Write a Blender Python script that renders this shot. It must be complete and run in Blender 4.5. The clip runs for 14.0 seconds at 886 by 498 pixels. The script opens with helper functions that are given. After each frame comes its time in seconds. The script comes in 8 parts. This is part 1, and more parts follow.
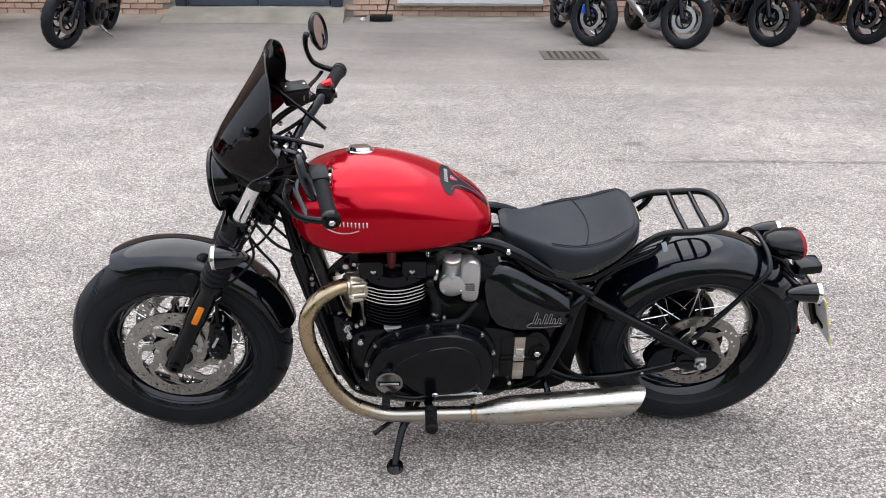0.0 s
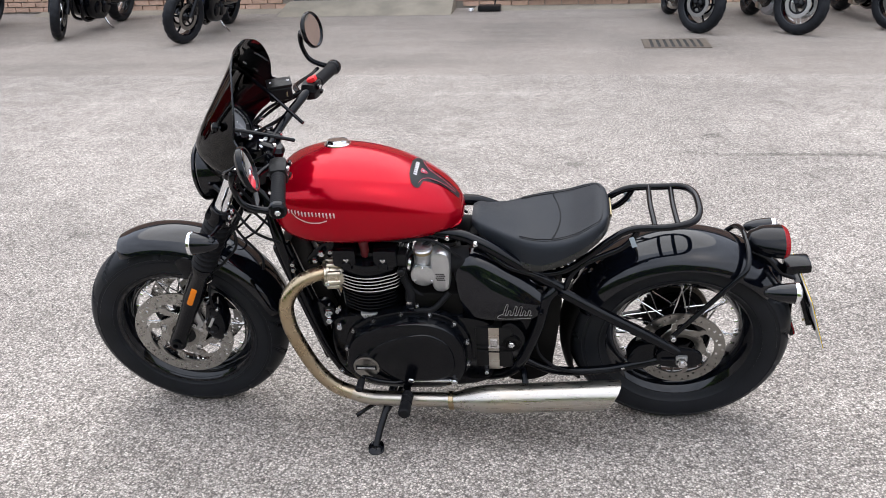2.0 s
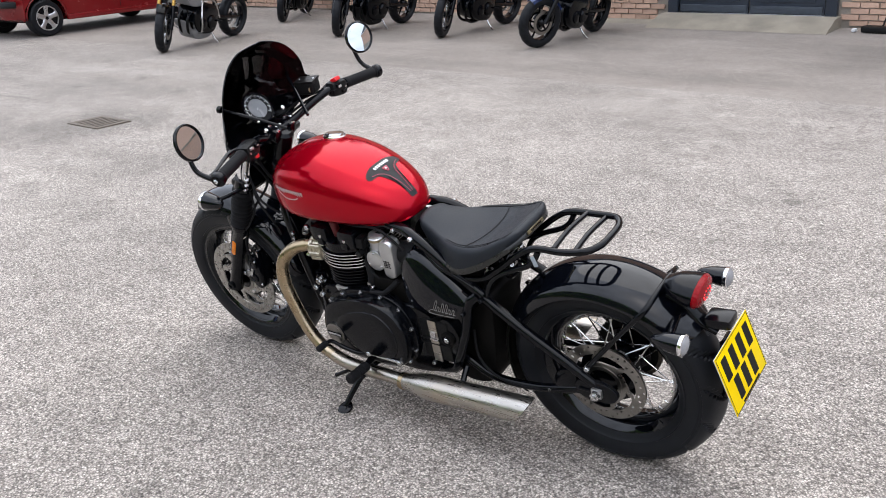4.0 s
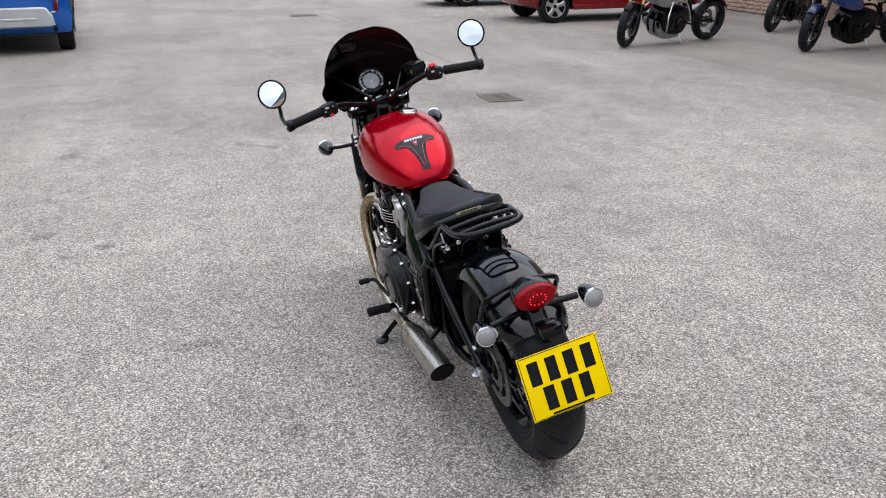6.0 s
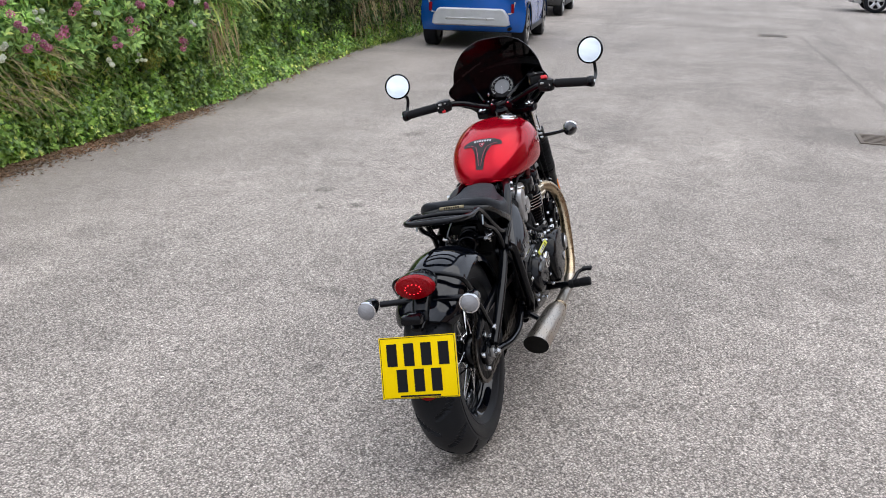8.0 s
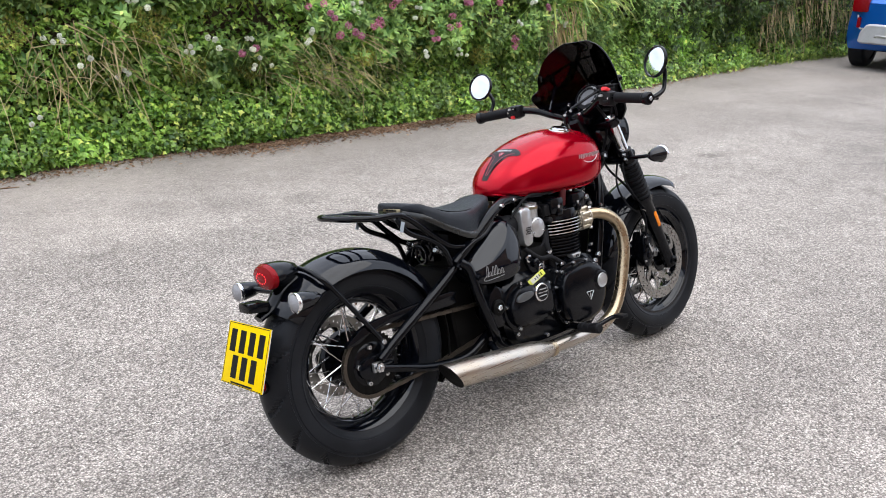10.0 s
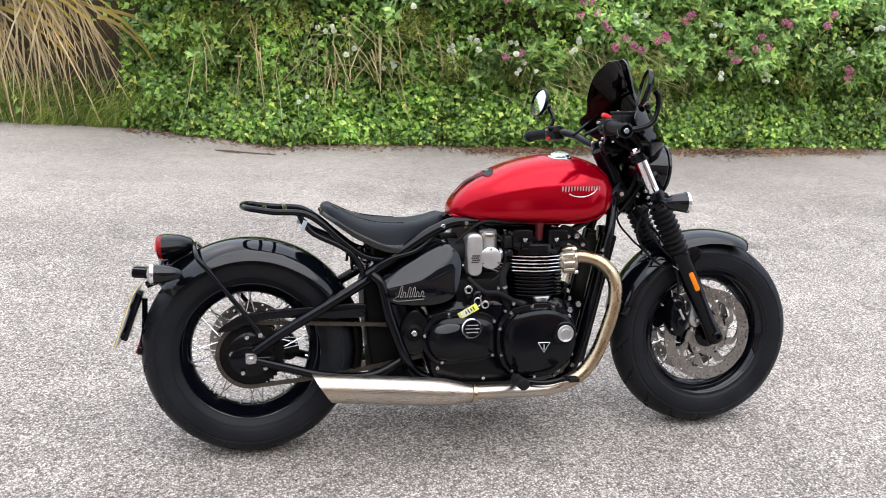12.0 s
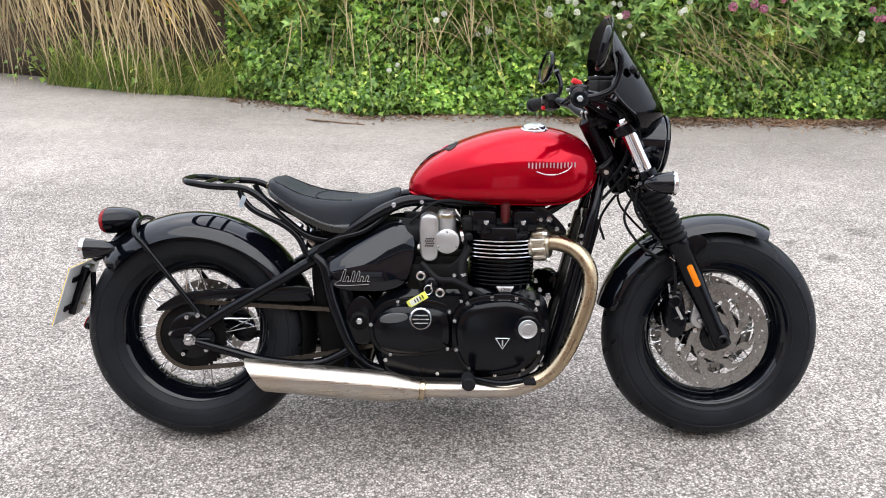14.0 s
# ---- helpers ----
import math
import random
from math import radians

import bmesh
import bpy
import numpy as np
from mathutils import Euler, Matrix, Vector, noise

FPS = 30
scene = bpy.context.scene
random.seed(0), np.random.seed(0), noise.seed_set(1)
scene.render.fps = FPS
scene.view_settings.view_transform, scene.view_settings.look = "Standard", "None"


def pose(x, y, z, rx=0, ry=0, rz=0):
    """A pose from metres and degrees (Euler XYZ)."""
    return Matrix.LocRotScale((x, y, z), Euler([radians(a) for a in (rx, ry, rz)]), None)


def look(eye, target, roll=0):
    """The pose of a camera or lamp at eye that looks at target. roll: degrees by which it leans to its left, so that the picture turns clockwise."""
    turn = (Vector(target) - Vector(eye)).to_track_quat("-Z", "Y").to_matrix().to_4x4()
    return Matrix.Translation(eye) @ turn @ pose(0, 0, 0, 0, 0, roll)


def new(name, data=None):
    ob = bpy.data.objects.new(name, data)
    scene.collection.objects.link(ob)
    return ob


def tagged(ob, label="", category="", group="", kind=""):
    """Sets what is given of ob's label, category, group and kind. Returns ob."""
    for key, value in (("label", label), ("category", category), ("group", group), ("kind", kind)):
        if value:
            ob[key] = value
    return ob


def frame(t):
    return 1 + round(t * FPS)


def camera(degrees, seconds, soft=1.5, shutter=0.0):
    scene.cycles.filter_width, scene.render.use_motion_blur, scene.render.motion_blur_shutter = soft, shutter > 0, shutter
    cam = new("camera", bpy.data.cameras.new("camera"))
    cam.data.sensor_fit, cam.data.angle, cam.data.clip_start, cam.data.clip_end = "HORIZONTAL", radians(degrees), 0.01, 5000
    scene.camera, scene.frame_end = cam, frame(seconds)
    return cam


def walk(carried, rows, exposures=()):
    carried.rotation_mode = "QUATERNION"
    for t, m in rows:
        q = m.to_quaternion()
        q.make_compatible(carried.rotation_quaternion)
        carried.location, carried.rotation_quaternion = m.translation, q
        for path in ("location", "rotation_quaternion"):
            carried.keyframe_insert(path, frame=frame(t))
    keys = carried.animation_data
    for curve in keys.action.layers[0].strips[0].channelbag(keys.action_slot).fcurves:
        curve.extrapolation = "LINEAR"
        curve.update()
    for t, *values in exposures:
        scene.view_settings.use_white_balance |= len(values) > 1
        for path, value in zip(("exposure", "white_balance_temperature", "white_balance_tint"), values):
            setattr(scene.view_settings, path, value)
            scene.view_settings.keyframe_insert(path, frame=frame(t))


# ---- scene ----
cam = camera(53.6, 14.0, soft=0.95)
PATH = [
    (0, (-0.001, -0.065, 1.528), (0.009, 1.792, 0.785), 0.4),
    (0.5, (0.003, -0.068, 1.53), (-0.007, 1.788, 0.785), -0.1),
    (1, (0.003, -0.067, 1.531), (-0.057, 1.785, 0.78), -0.7),
    (1.5, (0.135, -0.066, 1.534), (-0.023, 1.778, 0.776), -1.3),
    (2, (0.452, -0.096, 1.554), (0.152, 1.728, 0.792), -2.0),
    (2.2, (0.568, -0.091, 1.551), (0.195, 1.722, 0.794), -2.3),
    (4.3, (1.987, 0.370, 1.546), (0.688, 1.72, 0.842), -2.4),
    (4.5, (2.122, 0.465, 1.537), (0.745, 1.736, 0.836), -2.1),
    (5, (2.447, 0.747, 1.552), (0.892, 1.792, 0.855), -1.6),
    (5.5, (2.714, 1.098, 1.538), (1.004, 1.873, 0.848), -1.4),
    (6, (3.022, 1.431, 1.536), (1.207, 1.933, 0.862), -0.5),
    (6.5, (3.183, 1.782, 1.541), (1.311, 2.008, 0.873), -0.1),
    (7, (3.29, 2.194, 1.551), (1.402, 2.134, 0.894), 0.4),
    (7.5, (3.343, 2.645, 1.559), (1.481, 2.316, 0.907), 0.8),
    (8, (3.21, 3.037, 1.551), (1.411, 2.455, 0.899), 1.1),
    (8.5, (3.06, 3.453, 1.545), (1.359, 2.629, 0.891), 1.2),
    (9, (2.82, 3.786, 1.532), (1.245, 2.74, 0.88), 1.5),
    (9.2, (2.693, 3.89, 1.525), (1.175, 2.763, 0.871), 1.5),
    (11.3, (1.134, 4.841, 1.547), (0.511, 3.058, 0.888), 2.7),
    (11.5, (0.991, 4.864, 1.555), (0.452, 3.055, 0.894), 2.9),
    (12, (0.635, 4.807, 1.539), (0.289, 2.953, 0.871), 3.1),
    (12.5, (0.316, 4.759, 1.522), (0.129, 2.89, 0.836), 2.7),
    (13, (0.075, 4.691, 1.499), (-0.006, 2.824, 0.787), 2.2),
    (13.5, (0.014, 4.617, 1.497), (0.015, 2.756, 0.765), 1.2),
    (14, (-0.034, 4.599, 1.501), (0.024, 2.743, 0.758), 0.4),
]
walk(cam, [(t, look(eye, target, roll)) for t, eye, target, roll in PATH],
     exposures=[(0, 0.80), (1.5, 0.80), (4.5, 0.62), (6.5, 0.38), (8, 0.37), (9, 0.52), (11.5, 0.86), (14, 0.96)])

# ---------------------------------------------------------------- light
world = bpy.data.worlds.new("overcast_sky")
scene.world = world
world.use_nodes = True
wn, wl = world.node_tree.nodes, world.node_tree.links
sky = wn.new("ShaderNodeTexSky")
sky.sky_type, sky.sun_disc = "NISHITA", False
sky.sun_elevation, sky.sun_rotation = radians(52), radians(150)
sky.air_density, sky.dust_density, sky.ozone_density = 1.0, 6.0, 1.0
pale = wn.new("ShaderNodeMixRGB")          # cloud cover: the blue is all but gone
pale.inputs[0].default_value = 0.9
pale.inputs[2].default_value = (9.35, 10.12, 11.8, 1)
wl.new(sky.outputs[0], pale.inputs[1])
dome, split, fall, dim = wn.new("ShaderNodeTexCoord"), wn.new("ShaderNodeSeparateXYZ"), wn.new("ShaderNodeMapRange"), wn.new("ShaderNodeVectorMath")
wl.new(dome.outputs["Generated"], split.inputs[0])     # an overcast sky is brightest overhead
wl.new(split.outputs[2], fall.inputs[0])
fall.inputs[1].default_value, fall.inputs[2].default_value = 0.0, 0.9
fall.inputs[3].default_value, fall.inputs[4].default_value = 0.60, 1.18
dim.operation = "SCALE"
wl.new(pale.outputs[0], dim.inputs[0])
cloud, stretch, banks, shade = wn.new("ShaderNodeTexNoise"), wn.new("ShaderNodeMapping"), wn.new("ShaderNodeMapRange"), wn.new("ShaderNodeMath")
stretch.inputs["Scale"].default_value = (1.0, 1.0, 2.6)           # soft cloud banks all over the dome
cloud.inputs["Scale"].default_value, cloud.inputs["Detail"].default_value = 2.6, 5
wl.new(dome.outputs["Generated"], stretch.inputs[0])
wl.new(stretch.outputs[0], cloud.inputs["Vector"])
wl.new(cloud.outputs[0], banks.inputs[0])
banks.inputs[1].default_value, banks.inputs[2].default_value = 0.3, 0.7
banks.inputs[3].default_value, banks.inputs[4].default_value = 0.80, 1.20
shade.operation = "MULTIPLY"
wl.new(fall.outputs[0], shade.inputs[0])
wl.new(banks.outputs[0], shade.inputs[1])
wl.new(shade.outputs[0], dim.inputs["Scale"])
wl.new(dim.outputs[0], wn["Background"].inputs[0])
wn["Background"].inputs[1].default_value = 0.125

sun = new("sun", bpy.data.lights.new("sun", "SUN"))
sun.data.energy, sun.data.angle, sun.data.color = 1.15, radians(70), (1.0, 0.94, 0.84)
sun.matrix_world = look((-2, 5, 12), (0, 0, 0))


# ---------------------------------------------------------------- materials
def nodes_of(name):
    m = bpy.data.materials.new(name)
    m.use_nodes = True
    return m, m.node_tree.nodes, m.node_tree.links, m.node_tree.nodes["Principled BSDF"]


def mat(name, col, rough=0.5, metal=0.0, var=0.2, coarse=14.0, fine=260.0, bump=0.05, coat=0.0, spec=0.5, rvar=0.12, rnd=0.0):
    """A painted, cast or moulded surface: two scales of tone, gloss and relief."""
    m, n, l, b = nodes_of(name)
    tc = n.new("ShaderNodeTexCoord")
    n1, n2 = n.new("ShaderNodeTexNoise"), n.new("ShaderNodeTexNoise")
    n1.inputs["Scale"].default_value, n1.inputs["Detail"].default_value = coarse, 5
    n2.inputs["Scale"].default_value, n2.inputs["Detail"].default_value = fine, 3
    l.new(tc.outputs["Object"], n1.inputs["Vector"])
    l.new(tc.outputs["Object"], n2.inputs["Vector"])
    add = n.new("ShaderNodeMath")
    add.operation = "ADD"
    l.new(n1.outputs[0], add.inputs[0])
    l.new(n2.outputs[0], add.inputs[1])
    ramp = n.new("ShaderNodeMapRange")
    ramp.inputs[1].default_value, ramp.inputs[2].default_value = 0.7, 1.3
    ramp.inputs[3].default_value, ramp.inputs[4].default_value = 1 - var, 1 + var
    l.new(add.outputs[0], ramp.inputs[0])
    tint = n.new("ShaderNodeVectorMath")
    tint.operation = "SCALE"
    tint.inputs[0].default_value = col[:3]
    l.new(ramp.outputs[0], tint.inputs["Scale"])
    out = tint.outputs[0]
    if rnd:
        info = n.new("ShaderNodeObjectInfo")
        mr = n.new("ShaderNodeMapRange")
        mr.inputs[3].default_value, mr.inputs[4].default_value = 1 - rnd, 1 + rnd
        l.new(info.outputs["Random"], mr.inputs[0])
        t2 = n.new("ShaderNodeVectorMath")
        t2.operation = "SCALE"
        l.new(out, t2.inputs[0])
        l.new(mr.outputs[0], t2.inputs["Scale"])
        out = t2.outputs[0]
    l.new(out, b.inputs["Base Color"])
    rr = n.new("ShaderNodeMapRange")
    rr.inputs[1].default_value, rr.inputs[2].default_value = 0.3, 0.7
    rr.inputs[3].default_value, rr.inputs[4].default_value = max(0.02, rough * (1 - rvar)), min(1, rough * (1 + rvar))
    l.new(n1.outputs[0], rr.inputs[0])
    l.new(rr.outputs[0], b.inputs["Roughness"])
    b.inputs["Metallic"].default_value = metal
    b.inputs["Specular IOR Level"].default_value = spec
    b.inputs["Coat Weight"].default_value = coat
    b.inputs["Coat Roughness"].default_value = 0.03
    if bump:
        bp = n.new("ShaderNodeBump")
        bp.inputs["Strength"].default_value, bp.inputs["Distance"].default_value = bump, 0.002
        l.new(n2.outputs[0], bp.inputs["Height"])
        l.new(bp.outputs[0], b.inputs["Normal"])
    return m


def brushed(name, col, rough, stretch=(4, 300, 300), heat=None):
    """Brushed steel with streaks along x; heat: a second colour that blotches over it."""
    m, n, l, b = nodes_of(name)
    tc, mp = n.new("ShaderNodeTexCoord"), n.new("ShaderNodeMapping")
    mp.inputs["Scale"].default_value = stretch
    l.new(tc.outputs["Object"], mp.inputs[0])
    st = n.new("ShaderNodeTexNoise")
    st.inputs["Scale"].default_value, st.inputs["Detail"].default_value = 1.0, 4
    l.new(mp.outputs[0], st.inputs["Vector"])
    blot = n.new("ShaderNodeTexNoise")
    blot.inputs["Scale"].default_value, blot.inputs["Detail"].default_value = 7.0, 4
    l.new(tc.outputs["Object"], blot.inputs["Vector"])
    mix = n.new("ShaderNodeMixRGB")
    mix.inputs[1].default_value, mix.inputs[2].default_value = (*col, 1), (*(heat or [c * 0.8 for c in col]), 1)
    mr = n.new("ShaderNodeMapRange")
    mr.inputs[1].default_value, mr.inputs[2].default_value = 0.35, 0.65
    l.new(blot.outputs[0], mr.inputs[0])
    l.new(mr.outputs[0], mix.inputs[0])
    l.new(mix.outputs[0], b.inputs["Base Color"])
    rr = n.new("ShaderNodeMapRange")
    rr.inputs[1].default_value, rr.inputs[2].default_value = 0.3, 0.7
    rr.inputs[3].default_value, rr.inputs[4].default_value = rough * 0.75, rough * 1.3
    l.new(st.outputs[0], rr.inputs[0])
    l.new(rr.outputs[0], b.inputs["Roughness"])
    b.inputs["Metallic"].default_value = 1.0
    bp = n.new("ShaderNodeBump")
    bp.inputs["Strength"].default_value, bp.inputs["Distance"].default_value = 0.06, 0.001
    l.new(st.outputs[0], bp.inputs["Height"])
    l.new(bp.outputs[0], b.inputs["Normal"])
    return m


def tinted(name, through_col, rough=0.03, ior=1.12):
    """A thin tinted pane: it lets a little light through and mirrors by Fresnel."""
    m, n, l, b = nodes_of(name)
    n.remove(b)
    tr, gl, fr, mx = n.new("ShaderNodeBsdfTransparent"), n.new("ShaderNodeBsdfGlossy"), n.new("ShaderNodeFresnel"), n.new("ShaderNodeMixShader")
    tr.inputs[0].default_value = (*through_col, 1)
    gl.inputs["Roughness"].default_value = rough
    fr.inputs[0].default_value = ior
    l.new(fr.outputs[0], mx.inputs[0])
    l.new(tr.outputs[0], mx.inputs[1])
    l.new(gl.outputs[0], mx.inputs[2])
    l.new(mx.outputs[0], n["Material Output"].inputs[0])
    return m


def lamp_lens(name, col, glow=0.0, spec=0.5):
    m, n, l, b = nodes_of(name)
    b.inputs["Base Color"].default_value = (*col, 1)
    b.inputs["Roughness"].default_value = 0.08
    b.inputs["Coat Weight"].default_value = 0.1 if spec > 0.4 else 0.0
    b.inputs["Specular IOR Level"].default_value = spec
    vor, bp, tc = n.new("ShaderNodeTexVoronoi"), n.new("ShaderNodeBump"), n.new("ShaderNodeTexCoord")
    vor.inputs["Scale"].default_value = 160
    l.new(tc.outputs["Object"], vor.inputs["Vector"])
    bp.inputs["Strength"].default_value, bp.inputs["Distance"].default_value = 0.5, 0.003
    l.new(vor.outputs["Distance"], bp.inputs["Height"])
    l.new(bp.outputs[0], b.inputs["Normal"])
    if glow:
        b.inputs["Emission Color"].default_value = (*col, 1)
        b.inputs["Emission Strength"].default_value = glow
    return m


def leafy(name, dark, light, third=None, rough=0.45, thin=0.45, spec=0.6):
    """Leaves and blades: tone by piece, some light through them."""
    m, n, l, b = nodes_of(name)
    geo = n.new("ShaderNodeNewGeometry")
    ramp = n.new("ShaderNodeValToRGB")
    e = ramp.color_ramp.elements
    e[0].color, e[1].color = (*dark, 1), (*light, 1)
    if third:
        x = ramp.color_ramp.elements.new(0.9)
        x.color = (*light, 1)
        e[-1].color = (*third, 1)
    l.new(geo.outputs["Random Per Island"], ramp.inputs[0])
    tc, nz = n.new("ShaderNodeTexCoord"), n.new("ShaderNodeTexNoise")
    nz.inputs["Scale"].default_value, nz.inputs["Detail"].default_value = 2.2, 4
    l.new(tc.outputs["Object"], nz.inputs["Vector"])
    mr = n.new("ShaderNodeMapRange")
    mr.inputs[1].default_value, mr.inputs[2].default_value, mr.inputs[3].default_value, mr.inputs[4].default_value = 0.3, 0.7, 0.50, 1.45
    l.new(nz.outputs[0], mr.inputs[0])
    sc = n.new("ShaderNodeVectorMath")
    sc.operation = "SCALE"
    l.new(ramp.outputs[0], sc.inputs[0])
    l.new(mr.outputs[0], sc.inputs["Scale"])
    l.new(sc.outputs[0], b.inputs["Base Color"])
    b.inputs["Roughness"].default_value = rough
    b.inputs["Specular IOR Level"].default_value = spec
    tl, mx = n.new("ShaderNodeBsdfTranslucent"), n.new("ShaderNodeMixShader")
    l.new(sc.outputs[0], tl.inputs[0])
    mx.inputs[0].default_value = thin
    l.new(b.outputs[0], mx.inputs[1])
    l.new(tl.outputs[0], mx.inputs[2])
    l.new(mx.outputs[0], n["Material Output"].inputs[0])
    return m


def asphalt_material():
    m, n, l, b = nodes_of("worn_asphalt")
    tc = n.new("ShaderNodeTexCoord")
    co = tc.outputs["Object"]

    def vor(scale, feature="F1"):
        v = n.new("ShaderNodeTexVoronoi")
        v.feature = feature
        v.inputs["Scale"].default_value = scale
        l.new(co, v.inputs["Vector"])
        return v

    def noi(scale, detail, dist=0.0):
        v = n.new("ShaderNodeTexNoise")
        v.inputs["Scale"].default_value, v.inputs["Detail"].default_value, v.inputs["Distortion"].default_value = scale, detail, dist
        l.new(co, v.inputs["Vector"])
        return v

    def span(sock, a, c, lo, hi):
        r = n.new("ShaderNodeMapRange")
        r.inputs[1].default_value, r.inputs[2].default_value, r.inputs[3].default_value, r.inputs[4].default_value = a, c, lo, hi
        l.new(sock, r.inputs[0])
        return r.outputs[0]

    def times(a, c):
        x = n.new("ShaderNodeMath")
        x.operation = "MULTIPLY"
        l.new(a, x.inputs[0])
        l.new(c, x.inputs[1])
        return x.outputs[0]

    chips, grit = vor(150), vor(370)
    sep = n.new("ShaderNodeSeparateColor")
    l.new(chips.outputs["Color"], sep.inputs[0])
    ramp = n.new("ShaderNodeValToRGB")                # stones in the binder, most of them pale
    ramp.color_ramp.interpolation = "LINEAR"
    els = ramp.color_ramp.elements
    els[0].position, els[0].color = 0.0, (0.178, 0.157, 0.138, 1)
    els[1].position, els[1].color = 1.0, (0.591, 0.540, 0.488, 1)
    for p, c in ((0.20, (0.254, 0.224, 0.200)), (0.50, (0.363, 0.324, 0.290)), (0.80, (0.449, 0.403, 0.360)), (0.93, (0.510, 0.462, 0.413))):
        els.new(p).color = (*c, 1)
    l.new(sep.outputs[0], ramp.inputs[0])
    gaps = span(chips.outputs["Distance"], 0.32, 0.70, 1.055, 0.45)
    sep2 = n.new("ShaderNodeSeparateColor")
    l.new(grit.outputs["Color"], sep2.inputs[0])
    fine = span(sep2.outputs[0], 0, 1, 0.74, 1.30)
    clump = vor(78)                                   # coarser stones that still tell apart further off
    sep4 = n.new("ShaderNodeSeparateColor")
    l.new(clump.outputs["Color"], sep4.inputs[0])
    patch = span(noi(0.55, 6, 0.4).outputs[0], 0.3, 0.7, 0.85, 1.21)
    mid = times(span(noi(5.0, 5).outputs[0], 0.3, 0.7, 0.88, 1.12), span(noi(26.0, 3).outputs[0], 0.3, 0.7, 0.91, 1.08))
    mid = times(mid, times(span(sep4.outputs[0], 0, 1, 0.88, 1.11), span(noi(42.0, 2).outputs[0], 0.35, 0.65, 0.94, 1.05)))
    spots = span(noi(2.3, 3, 1.2).outputs[0], 0.66, 0.74, 1.0, 0.72)
    sp = n.new("ShaderNodeSeparateXYZ")
    l.new(co, sp.inputs[0])
    wob = n.new("ShaderNodeMath")
    wob.operation = "ADD"
    l.new(sp.outputs[1], wob.inputs[0])
    l.new(span(noi(0.8, 4).outputs[0], 0, 1, -0.25, 0.25), wob.inputs[1])
    oldseam = n.new("ShaderNodeMath")
    oldseam.operation = "SUBTRACT"
    ripple = n.new("ShaderNodeMath")
    ripple.operation = "ADD"
    l.new(sp.outputs[1], ripple.inputs[0])
    l.new(span(noi(2.5, 4).outputs[0], 0, 1, -0.05, 0.05), ripple.inputs[1])
    # an older, smoother surface lies beyond a straight seam before the wall; all ground also darkens from x -2.5 to -8
    apron_west = times(span(ripple.outputs[0], 7.655, 7.70, 1.0, 0.80), span(sp.outputs[0], -2.5, -8.0, 1.0, 0.88))
    l.new(ripple.outputs[0], oldseam.inputs[0])
    oldseam.inputs[1].default_value = 5.25
    ab = n.new("ShaderNodeMath")
    ab.operation = "ABSOLUTE"
    l.new(oldseam.outputs[0], ab.inputs[0])
    line = span(times(span(ab.outputs[0], 0.012, 0.04, 1.0, 0.0), times(span(sp.outputs[0], 0.9, 1.6, 0.1, 1.0), span(sp.outputs[0], 3.2, 5.0, 1.0, 0.1))), 0, 1, 1.0, 0.64)
    cracks = None                                     # fine cracks across the far yard: y or x along a slope, between two ends
    for across, along, slope, at, lo, hi in ((1, 0, 0.052, 5.01, -16.0, -6.8), (0, 1, -0.11, -17.03, -3.0, 4.2)):
        run = n.new("ShaderNodeMath")
        run.operation = "MULTIPLY_ADD"
        l.new(sp.outputs[along], run.inputs[0])
        run.inputs[1].default_value, run.inputs[2].default_value = -slope, -at
        off = n.new("ShaderNodeMath")
        off.operation = "ADD"
        l.new(run.outputs[0], off.inputs[0])
        l.new(ripple.outputs[0] if across else sp.outputs[0], off.inputs[1])
        size = n.new("ShaderNodeMath")
        size.operation = "ABSOLUTE"
        l.new(off.outputs[0], size.inputs[0])
        within = times(span(sp.outputs[along], lo - 0.5, lo + 0.5, 0.0, 1.0), span(sp.outputs[along], hi - 0.5, hi + 0.5, 1.0, 0.0))
        wide = 0.05 if across else 0.16
        s_ = span(times(span(size.outputs[0], 0.2 * wide, wide, 1.0, 0.0), within), 0, 1, 1.0, 0.76)
        cracks = s_ if cracks is None else times(cracks, s_)
    marks = None                                      # oil drips and old stains: x, y, radius, tone
    warp = n.new("ShaderNodeVectorMath")
    warp.operation = "MULTIPLY_ADD"
    warp.inputs[1].default_value = (0.16, 0.16, 0.0)
    l.new(noi(9.0, 4).outputs["Color"], warp.inputs[0])
    l.new(co, warp.inputs[2])
    for x, y, r, tone in ((0.43, 5.0, 0.05, 0.6), (1.31, 5.67, 0.06, 0.6), (0.70, 4.42, 0.045, 0.65), (-1.67, 0.87, 0.05, 0.62), (-1.94, 0.55, 0.06, 0.65), (-1.55, 0.66, 0.035, 0.6),
                          (0.45, 1.65, 0.06, 0.7), (0.23, -0.56, 0.20, 0.8), (-0.2, -0.42, 0.22, 0.8), (-0.64, -0.27, 0.16, 0.8), (-5.3, 4.3, 0.62, 0.72), (3.4, 5.2, 0.07, 0.6), (1.40, 9.2, 0.7, 0.8)):
        dist = n.new("ShaderNodeVectorMath")
        dist.operation = "DISTANCE"
        l.new(warp.outputs[0], dist.inputs[0])
        dist.inputs[1].default_value = (x + 0.08, y + 0.08, 0)
        s_ = span(dist.outputs["Value"], r * 0.45, r * 1.3, tone, 1.0)
        marks = s_ if marks is None else times(marks, s_)
    lay = n.new("ShaderNodeMapping")                  # faint tracks where cars have driven through
    lay.inputs["Scale"].default_value = (0.16, 1.5, 1.0)
    lay.inputs["Rotation"].default_value = (0, 0, radians(-6))
    l.new(co, lay.inputs[0])
    track = n.new("ShaderNodeTexNoise")
